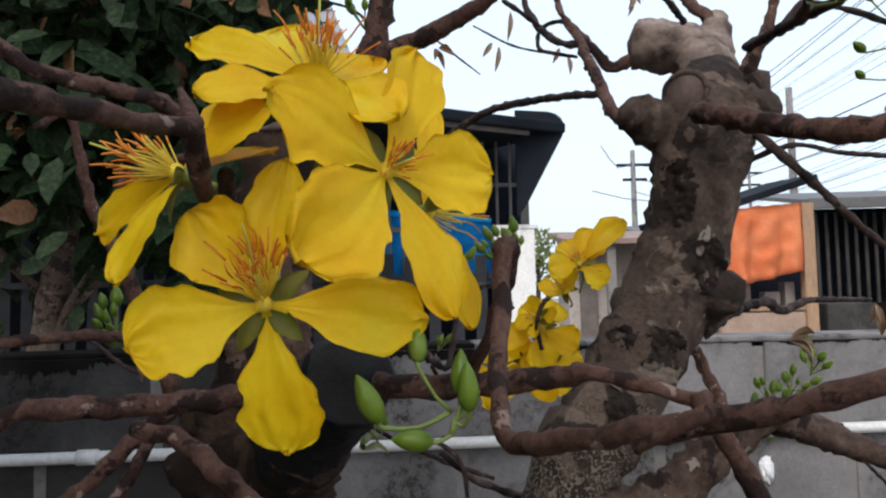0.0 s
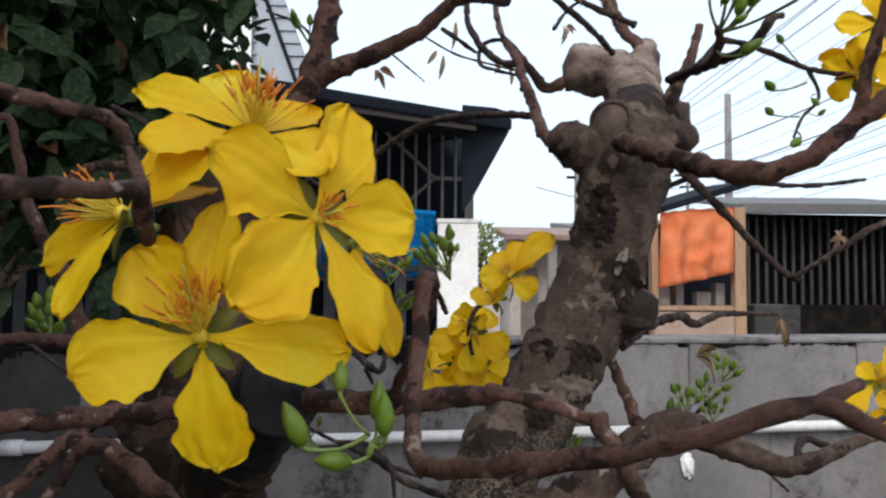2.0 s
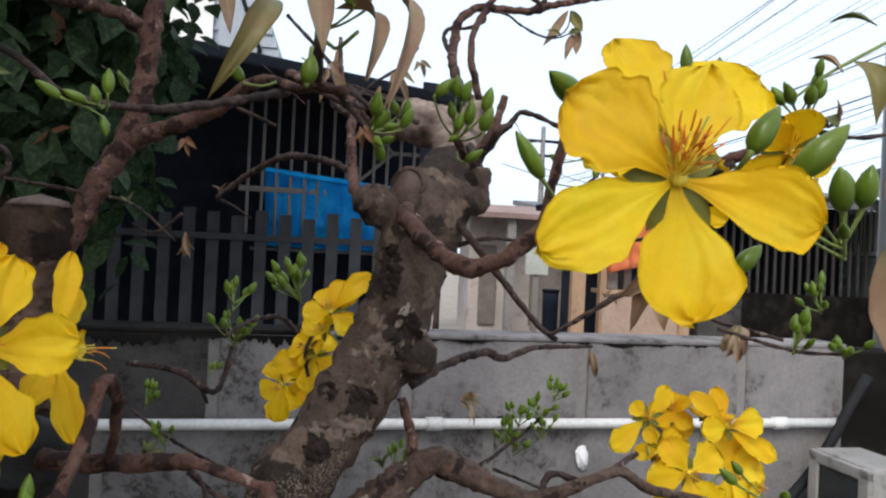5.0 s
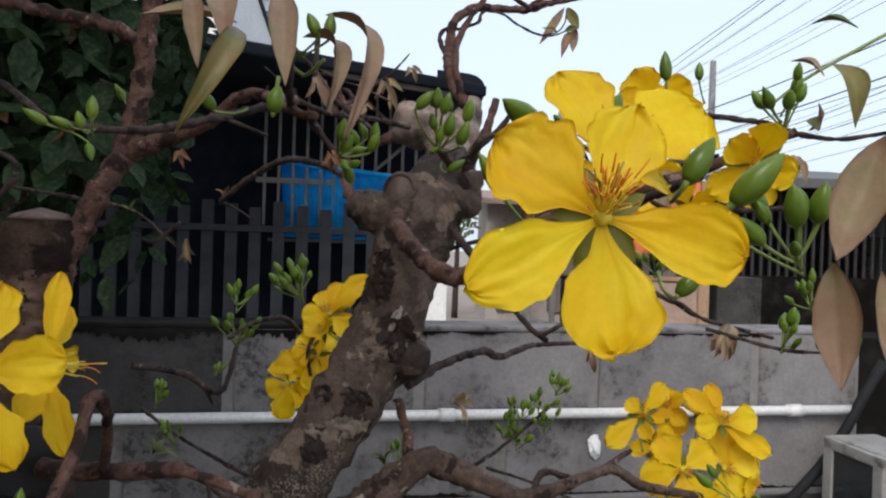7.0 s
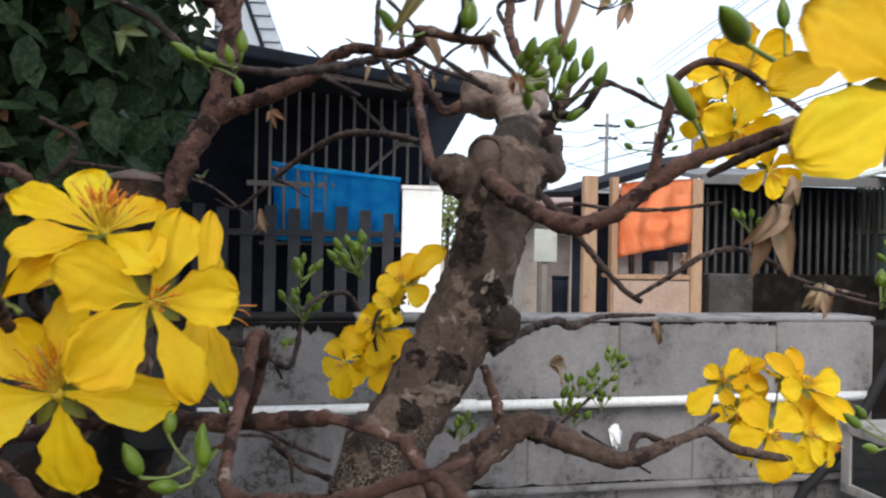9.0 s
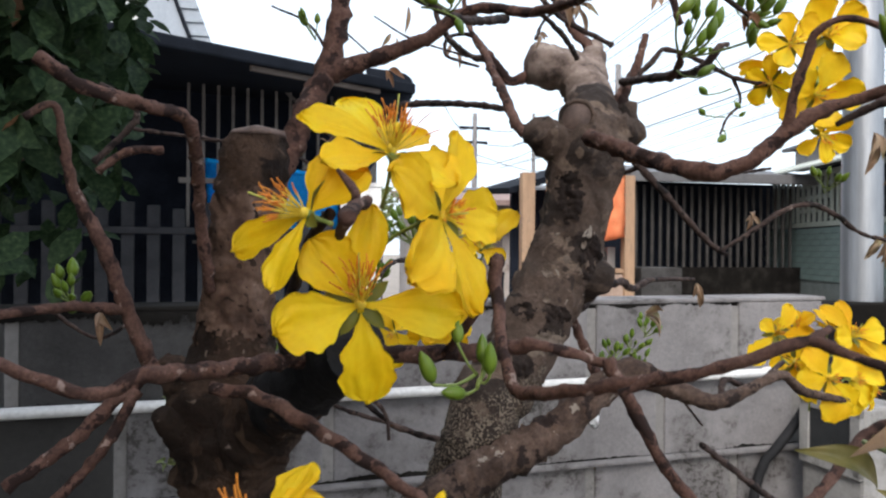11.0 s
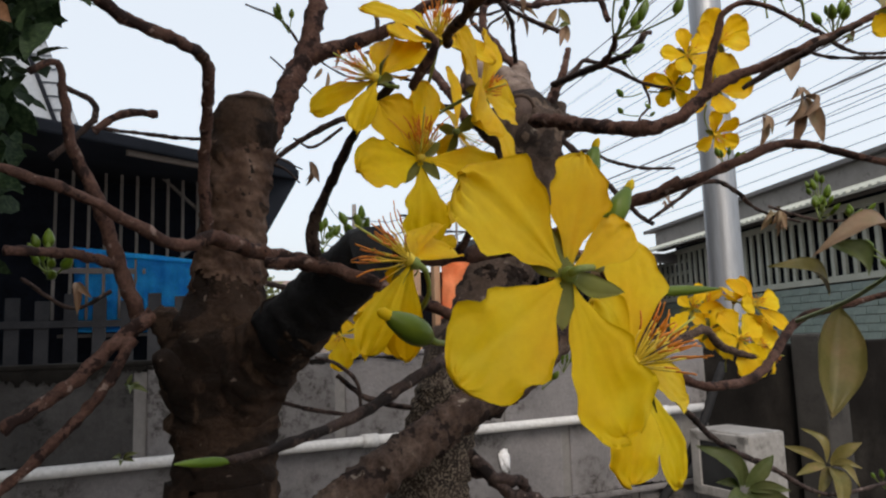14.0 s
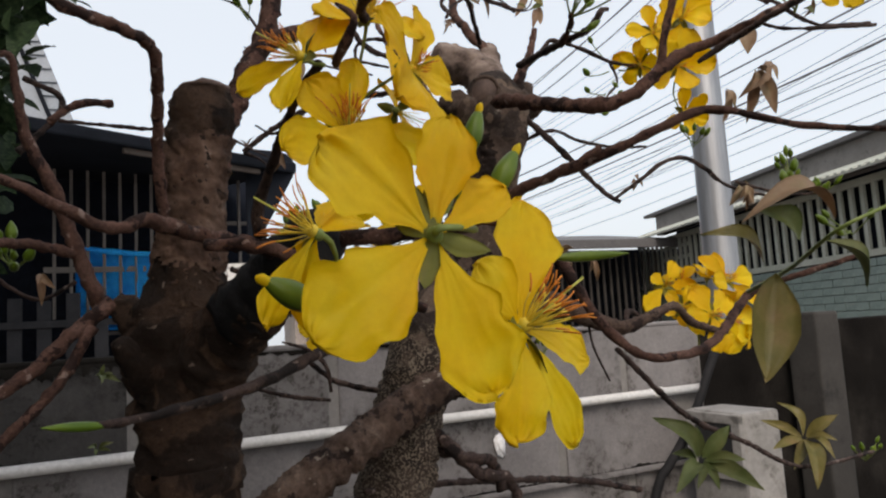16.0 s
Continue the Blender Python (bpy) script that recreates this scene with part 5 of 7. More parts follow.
branch([(0.1764, 0.42, 1.4054, 0.0077), (0.1826, 0.42, 1.429, 0.0067), (0.1881, 0.42, 1.4408, 0.005), (0.1947, 0.42, 1.4526, 0.004), (0.2016, 0.42, 1.4766, 0.0034)], TWIG)
# looped twigs that rise behind the stump and run out over the alley
branch([(0.1911, 0.4870, 1.4666, 0.0045), (0.1877, 0.4920, 1.4867, 0.0050), (0.1802, 0.5000, 1.4986, 0.0050), (0.1759, 0.5100, 1.5147, 0.0047), (0.1762, 0.5300, 1.5340, 0.0046), (0.1790, 0.5400, 1.5517, 0.0046), (0.1808, 0.5420, 1.5649, 0.0045), (0.1859, 0.5450, 1.5727, 0.0044), (0.1964, 0.5500, 1.5820, 0.0042), (0.2053, 0.5520, 1.5852, 0.0044), (0.2177, 0.5550, 1.5859, 0.0040), (0.2368, 0.5600, 1.5876, 0.0040), (0.2506, 0.5630, 1.5894, 0.0045), (0.2644, 0.5660, 1.5954, 0.0041), (0.2813, 0.5700, 1.6014, 0.0037), (0.3096, 0.5750, 1.6102, 0.0036), (0.3440, 0.5800, 1.6190, 0.0034), (0.3754, 0.5900, 1.6310, 0.0030), (0.4191, 0.6000, 1.6498, 0.0022)], TWIG, 0.14, 0.1)
branch([(0.1762, 0.5300, 1.5320, 0.0028), (0.1723, 0.5400, 1.5433, 0.0027), (0.1701, 0.5480, 1.5533, 0.0026), (0.1723, 0.5520, 1.5601, 0.0025), (0.1767, 0.5520, 1.5640, 0.0022), (0.1891, 0.5480, 1.5636, 0.0020), (0.1979, 0.5450, 1.5663, 0.0019), (0.2044, 0.5450, 1.5697, 0.0019), (0.2061, 0.5480, 1.5768, 0.0018), (0.2106, 0.5520, 1.5824, 0.0016)], DARK_TWIG)
branch([(0.1646, 0.3100, 1.4484, 0.0024), (0.1625, 0.3120, 1.4599, 0.0024), (0.1600, 0.3150, 1.4733, 0.0024), (0.1617, 0.3200, 1.4877, 0.0023), (0.1668, 0.3250, 1.4993, 0.0022), (0.1721, 0.3300, 1.5091, 0.0022), (0.1773, 0.3350, 1.5164, 0.0022), (0.1806, 0.3400, 1.5224, 0.0023), (0.1865, 0.3500, 1.5292, 0.0022), (0.1935, 0.3600, 1.5333, 0.0021), (0.2008, 0.3700, 1.5335, 0.0020), (0.2084, 0.3800, 1.5331, 0.0019), (0.2175, 0.3900, 1.5326, 0.0016)], TWIG, 0.14, 0.1)
branch([(0.2506, 0.5630, 1.5894, 0.0028), (0.2586, 0.5640, 1.5965, 0.0026), (0.2639, 0.5650, 1.6014, 0.0025), (0.2659, 0.5660, 1.6113, 0.0024), (0.2668, 0.5670, 1.6223, 0.0020)], DARK_TWIG)
branch([(0.2128, 0.5530, 1.5829, 0.0015), (0.2283, 0.5550, 1.5809, 0.0013), (0.2396, 0.5580, 1.5747, 0.0013), (0.2596, 0.5640, 1.5682, 0.0012), (0.2766, 0.5680, 1.5682, 0.0010), (0.2925, 0.5720, 1.5756, 0.0010)], DARK_TWIG)
branch([(0.2681, 0.5660, 1.5682, 0.0008), (0.2808, 0.5680, 1.5716, 0.0007), (0.2885, 0.5700, 1.5812, 0.0007), (0.2907, 0.5720, 1.5958, 0.0006)], DARK_TWIG)
# long limb across the alley side
branch([(0.131, 0.362, 1.388, 0.0060), (0.131, 0.338, 1.3815, 0.0058), (0.1415, 0.297, 1.366, 0.0055), (0.1535, 0.266, 1.3565, 0.0053), (0.169, 0.253, 1.3605, 0.0050), (0.185, 0.2475, 1.3735, 0.0047), (0.197, 0.244, 1.3825, 0.0044), (0.209, 0.241, 1.3885, 0.0041), (0.2219, 0.235, 1.3926, 0.0035), (0.2361, 0.215, 1.399, 0.0031), (0.2594, 0.2, 1.4095, 0.0027), (0.2846, 0.185, 1.4216, 0.0023)], TWIG, 0.15, 0.12)
branch([(0.2117, 0.24, 1.3795, 0.0016), (0.2172, 0.235, 1.384, 0.0025), (0.2228, 0.225, 1.3879, 0.0027), (0.2317, 0.2, 1.3943, 0.0022), (0.2433, 0.18, 1.4013, 0.0019)], DARK_TWIG, 0.15, 0.1)
branch([(0.187, 0.2465, 1.375, 0.0034), (0.190, 0.243, 1.396, 0.0031), (0.1925, 0.237, 1.415, 0.0030), (0.1942, 0.232, 1.4241, 0.0023), (0.204, 0.225, 1.4286, 0.002), (0.2162, 0.215, 1.4214, 0.0017), (0.2318, 0.2, 1.4026, 0.0014)], TWIG, 0.15, 0.1)
branch([(0.2302, 0.21, 1.3955, 0.0013), (0.2473, 0.2, 1.3886, 0.0013), (0.3066, 0.19, 1.3929, 0.0014)], DARK_TWIG)
branch([(0.160, 0.398, 1.366, 0.0024), (0.1865, 0.38, 1.3741, 0.0018), (0.223, 0.4, 1.3733, 0.0017), (0.2712, 0.42, 1.3747, 0.0018), (0.3237, 0.44, 1.3825, 0.0015)], DARK_TWIG)
branch([(0.1431, 0.4, 1.2746, 0.0042), (0.1678, 0.43, 1.2834, 0.0037), (0.2021, 0.46, 1.2898, 0.0035), (0.221, 0.475, 1.2833, 0.0034), (0.2523, 0.5, 1.2894, 0.0028), (0.3111, 0.53, 1.2887, 0.0017)], DARK_TWIG)
# low limb to the flowers before the wall
branch([(-0.0627, 0.33, 1.1131, 0.0161), (-0.029, 0.335, 1.1345, 0.0166), (0.0118, 0.34, 1.1578, 0.0164), (0.0608, 0.345, 1.1834, 0.0151), (0.1007, 0.348, 1.2013, 0.0137), (0.15, 0.352, 1.236, 0.0105), (0.165, 0.352, 1.2345, 0.01), (0.195, 0.35, 1.222, 0.0075), (0.2185, 0.348, 1.2165, 0.0065), (0.25, 0.352, 1.226, 0.0045), (0.275, 0.36, 1.23, 0.004), (0.3, 0.37, 1.216, 0.004), (0.345, 0.38, 1.205, 0.003)], LIMB_BARK, 0.12, sides=16, label="thick low limb")
branch([(0.2191, 0.348, 1.2152, 0.003), (0.2299, 0.36, 1.2282, 0.0026), (0.2562, 0.37, 1.2203, 0.0025), (0.2795, 0.38, 1.2267, 0.0026), (0.2978, 0.39, 1.2337, 0.0023)], DARK_TWIG)
branch([(0.1368, 0.4, 1.2653, 0.0037), (0.1437, 0.39, 1.2435, 0.004), (0.145, 0.37, 1.2254, 0.0049)], TWIG)
branch([(0.1932, 0.36, 1.2308, 0.0014), (0.2351, 0.42, 1.2019, 0.0012), (0.2893, 0.48, 1.1656, 0.0012)], DARK_TWIG)
branch([(0.0563, 0.37, 1.1534, 0.0043), (0.0691, 0.36, 1.1513, 0.0046), (0.083, 0.355, 1.1373, 0.0046), (0.1063, 0.36, 1.1301, 0.0044), (0.1138, 0.36, 1.11, 0.004)], DARK_TWIG, 0.14, 0.2)
branch([(0.0682, 0.37, 1.1406, 0.0043), (0.081, 0.36, 1.1387, 0.0047), (0.0949, 0.355, 1.1246, 0.0047), (0.1187, 0.36, 1.1171, 0.0044), (0.1263, 0.36, 1.0968, 0.004)], DARK_TWIG, 0.14, 0.2)
branch([(0.016, 0.36, 1.1225, 0.0022), (0.0962, 0.4, 1.111, 0.0029), (0.2168, 0.44, 1.0906, 0.0034), (0.2997, 0.46, 1.0678, 0.0031)], DARK_TWIG)
branch([(0.0907, 0.42, 1.2047, 0.0022), (0.0617, 0.42, 1.1808, 0.0026), (0.0205, 0.43, 1.1876, 0.0026), (-0.0046, 0.43, 1.2061, 0.0019)], DARK_TWIG)
# front limb along the bottom, and the bent, cut twig
branch([(-0.0228, 0.235, 1.2696, 0.0054), (0.0033, 0.23, 1.2699, 0.0045), (0.0361, 0.222, 1.2729, 0.0042), (0.0414, 0.215, 1.2752, 0.0029), (0.0607, 0.21, 1.2707, 0.0027), (0.074, 0.207, 1.2665, 0.0025), (0.0717, 0.205, 1.2675, 0.0036), (0.0782, 0.205, 1.2563, 0.0033), (0.0964, 0.2, 1.2224, 0.003), (0.1104, 0.19, 1.2057, 0.0027), (0.128, 0.187, 1.203, 0.0027), (0.1584, 0.192, 1.2084, 0.0029), (0.2003, 0.205, 1.2334, 0.0028), (0.2155, 0.19, 1.24, 0.0021), (0.2415, 0.17, 1.2487, 0.0016)], TWIG, 0.14, 0.08)
branch([(0.016, 0.184, 1.3112, 0.0028), (0.0151, 0.183, 1.3059, 0.0030), (0.014, 0.175, 1.2934, 0.0026), (0.0121, 0.165, 1.2822, 0.0025), (0.0119, 0.155, 1.2738, 0.0025), (0.0137, 0.148, 1.2687, 0.0025), (0.0221, 0.126, 1.2737, 0.0025), (0.0371, 0.108, 1.2793, 0.0022), (0.0479, 0.096, 1.2837, 0.002), (0.0586, 0.089, 1.2888, 0.0019), (0.0694, 0.086, 1.2925, 0.0019), (0.0728, 0.082, 1.2911, 0.0016), (0.0749, 0.078, 1.2898, 0.0015), (0.0941, 0.068, 1.2831, 0.0014), (0.1162, 0.05, 1.2776, 0.0012), (0.1379, 0.04, 1.2746, 0.0011)], TWIG, 0.15, 0.1)
branch([(0.0146, 0.1840, 1.3089, 0.0026), (0.0154, 0.1850, 1.3106, 0.0029), (0.0168, 0.1870, 1.3112, 0.0030), (0.0181, 0.1900, 1.3095, 0.0028), (0.0168, 0.2000, 1.2990, 0.0026), (0.0115, 0.2150, 1.2825, 0.0025), (0.0059, 0.2280, 1.2698, 0.0027)], TWIG)
branch([(0.0017, 0.165, 1.2768, 0.0006), (0.0075, 0.165, 1.2773, 0.001), (0.0123, 0.165, 1.2803, 0.0011)], TWIG)
branch([(0.0685, 0.086, 1.292, 0.0016), (0.0742, 0.088, 1.2937, 0.0014), (0.0794, 0.09, 1.2948, 0.0012)], TWIG)
branch([(0.0278, 0.107, 1.2761, 0.0016), (0.0351, 0.103, 1.2807, 0.0015), (0.0372, 0.102, 1.2822, 0.0011)], TWIG, 0.2)
# left limb, and the twig over the flowers
branch([(-0.0398, 0.268, 1.2666, 0.0052), (-0.0644, 0.238, 1.267, 0.0044), (-0.0891, 0.212, 1.2684, 0.0037), (-0.1093, 0.19, 1.2706, 0.0031), (-0.1208, 0.182, 1.2662, 0.0026), (-0.1349, 0.176, 1.272, 0.0023), (-0.1526, 0.17, 1.2811, 0.002), (-0.174, 0.155, 1.2861, 0.0017)], TWIG, 0.15, 0.2)
branch([(-0.0873, 0.205, 1.2631, 0.0028), (-0.0703, 0.195, 1.2613, 0.0029), (-0.0535, 0.18, 1.2546, 0.0028), (-0.0323, 0.165, 1.2429, 0.0025), (-0.0125, 0.15, 1.2311, 0.0023)], TWIG, 0.15, 0.2)
branch([(-0.0601, 0.24, 1.2709, 0.0037), (-0.0618, 0.235, 1.2835, 0.0033), (-0.0573, 0.215, 1.301, 0.0027), (-0.0535, 0.185, 1.3165, 0.0023), (-0.0475, 0.158, 1.3263, 0.0021)], DARK_TWIG, 0.14, 0.08)
branch([(-0.0399, 0.119, 1.3275, 0.0021), (-0.0446, 0.108, 1.3258, 0.002), (-0.0459, 0.095, 1.3244, 0.002), (-0.0486, 0.08, 1.3223, 0.0022), (-0.049, 0.07, 1.3211, 0.0022)], TWIG)
branch([(-0.047, 0.13, 1.3372, 0.0007), (-0.0426, 0.124, 1.3304, 0.002), (-0.0435, 0.13, 1.3246, 0.0021), (-0.0458, 0.14, 1.3193, 0.0024)], TWIG, 0.18)
branch([(-0.1634, 0.36, 1.3567, 0.0031), (-0.1491, 0.36, 1.3679, 0.0031), (-0.1291, 0.36, 1.3703, 0.0029)], TWIG)
# bent limbs beside the upright trunk
branch([(-0.1008, 0.34, 1.2904, 0.0037), (-0.1046, 0.325, 1.3278, 0.0036), (-0.1043, 0.3, 1.3601, 0.0034), (-0.1068, 0.28, 1.3749, 0.0036), (-0.1206, 0.262, 1.3769, 0.0035), (-0.1451, 0.255, 1.3825, 0.0035), (-0.1611, 0.25, 1.3934, 0.0034)], TWIG, 0.15, 0.15)
branch([(-0.1355, 0.37, 1.2445, 0.0055), (-0.1476, 0.365, 1.2767, 0.0051), (-0.1595, 0.36, 1.3133, 0.0047), (-0.174, 0.355, 1.3454, 0.0039), (-0.178, 0.35, 1.3707, 0.0029), (-0.1819, 0.345, 1.3905, 0.0023), (-0.1947, 0.34, 1.3824, 0.0022)], TWIG, 0.14, 0.1)
branch([(-0.1476, 0.365, 1.2784, 0.0037), (-0.1718, 0.345, 1.2828, 0.0032), (-0.1991, 0.32, 1.2812, 0.0029)], TWIG, 0.15, 0.15)
branch([(-0.1296, 0.355, 1.2493, 0.005), (-0.1462, 0.35, 1.2361, 0.0049), (-0.1701, 0.34, 1.2125, 0.0043), (-0.1989, 0.33, 1.192, 0.0038)], TWIG, 0.14, 0.1)
branch([(-0.1404, 0.35, 1.2358, 0.0039), (-0.1564, 0.34, 1.2054, 0.0037), (-0.1836, 0.33, 1.1763, 0.0032), (-0.2043, 0.325, 1.1572, 0.0028)], TWIG)
branch([(-0.2066, 0.42, 1.2761, 0.0014), (-0.1779, 0.42, 1.2572, 0.0015), (-0.155, 0.42, 1.2677, 0.0017)], DARK_TWIG)
branch([(-0.2059, 0.53, 1.38, 0.0032), (-0.1807, 0.53, 1.4081, 0.0032), (-0.1757, 0.53, 1.4151, 0.0032), (-0.1777, 0.53, 1.4286, 0.0027), (-0.2026, 0.53, 1.441, 0.0027)], DARK_TWIG)
branch([(-0.1773, 0.53, 1.4073, 0.002), (-0.1127, 0.51, 1.3981, 0.002), (-0.0653, 0.48, 1.3895, 0.0015), (-0.0247, 0.45, 1.3632, 0.0008)], DARK_TWIG)
branch([(-0.1253, 0.05, 1.2094, 0.0005), (-0.1151, 0.055, 1.2084, 0.0009), (-0.1036, 0.065, 1.2089, 0.0014), (-0.082, 0.085, 1.2121, 0.0017), (-0.0562, 0.105, 1.2212, 0.0022), (-0.0306, 0.13, 1.2283, 0.0025)], DARK_TWIG)
bud((-0.1157, 0.0545, 1.2082), (-0.126, 0.049, 1.2093), 0.17)
branch([(0.1752, 0.3, 1.203, 0.0023), (0.2578, 0.34, 1.1496, 0.0028), (0.3304, 0.36, 1.119, 0.0025), (0.4119, 0.38, 1.0865, 0.002), (0.5239, 0.4, 1.0837, 0.0019)], DARK_TWIG)
branch([(-0.0541, 0.45, 1.2764, 0.0026), (-0.0231, 0.47, 1.2679, 0.003), (-0.0016, 0.49, 1.249, 0.0029), (0.0034, 0.51, 1.2588, 0.0025), (0.0073, 0.516, 1.2809, 0.0023)], DARK_TWIG)
branch([(-0.0102, 0.49, 1.2512, 0.0018), (-0.0048, 0.49, 1.2401, 0.0011)], DARK_TWIG)
branch([(0.0098, 0.47, 1.2947, 0.0019), (0.0227, 0.5, 1.3034, 0.0022), (0.042, 0.54, 1.3039, 0.0026), (0.0529, 0.58, 1.2868, 0.0025)], DARK_TWIG)
branch([(0.0683, 0.52, 1.2577, 0.0021), (0.0655, 0.52, 1.2765, 0.0021), (0.072, 0.52, 1.2931, 0.0021), (0.0926, 0.53, 1.3019, 0.0017)], DARK_TWIG)
branch([(-0.0262, 0.4, 1.2205, 0.0011), (-0.0055, 0.42, 1.2137, 0.0017), (0.0076, 0.42, 1.2008, 0.0019), (0.0102, 0.42, 1.1825, 0.0017)], DARK_TWIG)
branch([(-0.0917, 0.6, 1.21, 0.0021), (-0.0513, 0.58, 1.1892, 0.002), (-0.0012, 0.55, 1.1727, 0.0022), (0.0314, 0.52, 1.1677, 0.0019)], DARK_TWIG)
# flowers of the first cluster
flower((-0.0117, 0.155, 1.3258), (0.6, -0.78, 0.12), [(-0.0198, -0.022, 0.0119), (0.0067, 0.007, 0.0288), (0.0235, 0.017, 0.0012), (0.0141, 0.003, -0.0319), (-0.0138, -0.025, -0.0203)], [0.0202, 0.0161, 0.0202, 0.0144, 0.0218], [0.12, 0.2, 0.0], 1, stem=(-0.0295, 0.17, 1.3157), stamens=26, reach=0.0062, lean=0.5)
flower((-0.0378, 0.155, 1.2975), (-0.05, -1, 0.1), [(-0.0158, 0, 0.0204), (0.0036, 0.004, 0.0321), (0.034, 0.002, -0.0038), (0.0035, 0.006, -0.0323), (-0.0262, -0.008, -0.0079)], [0.0193, 0.0127, 0.0169, 0.0181, 0.0199], [0.1, 0.15], 2, stem=(-0.0426, 0.18, 1.3141), stamens=46, reach=0.0105, lean=0.62, brush=(-0.12, -0.6, 0.8))
flower((-0.0273, 0.16, 1.3466), (0.05, -0.25, 1), [(-0.0297, 0.004, 0.0118), (-0.0232, -0.012, -0.0048), (0.0191, -0.012, -0.0105), (0.011, 0.018, 0.0108), (-0.014, 0.022, 0.0209)], [0.014, 0.0153, 0.0178, 0.0153, 0.014], [0.15, 0.0], 3, stem=(-0.0293, 0.17, 1.3292), lean=0.6, stamens=54, face=(0, -0.75, 0.65))
flower((-0.0547, 0.152, 1.3256), (-0.9, -0.2, 0.35), [(-0.0225, 0.010, -0.0115), (-0.0105, -0.008, -0.0228), (0.0188, -0.001, 0.0140), (0.010, 0.013, 0.022), (0.015, 0.018, 0.008)], [0.0125, 0.0112, 0.0148, 0.0135, 0.0125], [0.1], 4, stem=(-0.0471, 0.15, 1.3225), face=(-0.5, -0.8, 0.3))
flower((-0.0045, 0.195, 1.3214), (0.82, 0.55, -0.08), [(0.0115, -0.01, -0.0314), (0.0005, 0.01, 0.0345), (-0.0007, -0.018, -0.0167), (-0.0014, 0.02, 0.0203), (0.0002, 0.028, -0.0012)], [0.0107, 0.0092, 0.0107, 0.0107, 0.0107], [0.1], 5, face=(0.5, -0.85, 0.1), stamens=16, reach=0.0115, lean=0.32, spent=0.9)
# flowers of the nearest cluster
flower((-0.0549, 0.029, 1.2413), (0.1, 1, -0.2), [(-0.0219, 0, 0.019), (0.006, 0.002, 0.0254), (-0.0248, -0.002, -0.0195), (0.0103, -0.002, -0.0316), (0.0186, 0.004, 0.0111)], [0.0201, 0.0129, 0.0203, 0.0179, 0.0102], [0.12, 0.05], 11, stem=(-0.0435, 0.034, 1.2435), stamens=16, reach=0.0045, face=(-0.1, -1, 0.2))
flower((-0.0258, 0.05, 1.2222), (0.75, -0.4, 0.55), [(0.0071, 0.008, 0.0323), (-0.013, -0.004, 0.0148), (-0.005, -0.004, -0.0256), (0.0149, 0.004, -0.0295), (0.0237, 0.01, -0.0088)], [0.0177, 0.0156, 0.0149, 0.0106, 0.012], [0.1], 12, stem=(-0.0251, 0.07, 1.2357), face=(0.1, -0.9, 0.3))
flower((-0.066, 0.088, 1.2508), (-0.85, -0.15, 0.5), [(-0.014, -0.002, -0.0247), (-0.0015, 0.004, -0.0261), (0.0149, 0.008, 0.0045), (0.0003, 0.014, -0.0084), (0.0115, 0.014, 0.0124)], [0.0112, 0.0128, 0.0144, 0.0112, 0.0112], [0.1], 13, stem=(-0.0594, 0.1, 1.2387), lean=0.75, face=(-0.7, -0.7, 0.2))
bud((-0.0737, 0.055, 1.2299), (-0.0855, 0.052, 1.2357), 0.46, (-0.0611, 0.07, 1.2308), True)
bud((-0.0391, 0.045, 1.263), (-0.0356, 0.044, 1.2737), 0.42, (-0.0336, 0.06, 1.2562), True)
bud((-0.0321, 0.047, 1.2542), (-0.0255, 0.046, 1.2649), 0.42, (-0.0324, 0.06, 1.2486), True)
bud((0.0001, 0.075, 1.2412), (0.0215, 0.07, 1.2417), 0.14, (-0.0049, 0.08, 1.241))
# the large flower over the alley and those behind it
flower((0.1652, 0.06, 1.3786), (-0.05, -1, 0.1), [(-0.0288, -0.004, -0.0161), (0.0014, -0.006, -0.0285), (0.0322, 0, -0.0075), (0.0088, 0.006, 0.025), (-0.0227, 0.002, 0.0167)], [0.0168, 0.0216, 0.018, 0.018, 0.0222], [0.12, 0.0], 21, stem=(0.1786, 0.085, 1.375), reach=0.0085, stamens=40, brush=(0.05, -0.72, 0.7))
flower((0.1774, 0.092, 1.394), (0.05, -0.75, 0.5), [(-0.0134, 0.006, 0.024), (0.0266, 0.006, 0.017), (-0.018, 0.012, -0.0056), (0.0203, 0.012, -0.0041), (0.0064, 0.02, 0.0105)], [0.0197, 0.0241, 0.0146, 0.0146, 0.0146], [0.1], 22, stem=(0.1838, 0.1, 1.3783))
# flowers before the wall
flower((0.3199, 0.426, 1.2498), (-0.2, -0.8, 0.5), [(0.0185, 0.006, 0.0218), (0.0334, -0.006, -0.0051), (0.0074, -0.004, -0.0309), (-0.0292, -0.006, -0.0212), (-0.0119, 0.004, 0.0092)], [0.0151, 0.0218, 0.0176, 0.0176, 0.0134], [0.2, -0.1], 41, stem=(0.3106, 0.4, 1.2301), detail=10, stamens=24, reach=0.007, face=(-0.05, -0.95, 0.25))
flower((0.367, 0.4, 1.25), (0.1, -0.6, 0.7), [(-0.0261, 0.004, 0.0229), (-0.0055, 0.008, 0.0272), (0.0255, -0.002, 0.0059), (0.0358, -0.004, -0.0208), (-0.0237, -0.01, 0.0004)], [0.0137, 0.0137, 0.0202, 0.0161, 0.0178], [0.25, 0.0], 42, stem=(0.3389, 0.39, 1.2369), detail=10, stamens=24, reach=0.007, face=(-0.05, -0.95, 0.25))
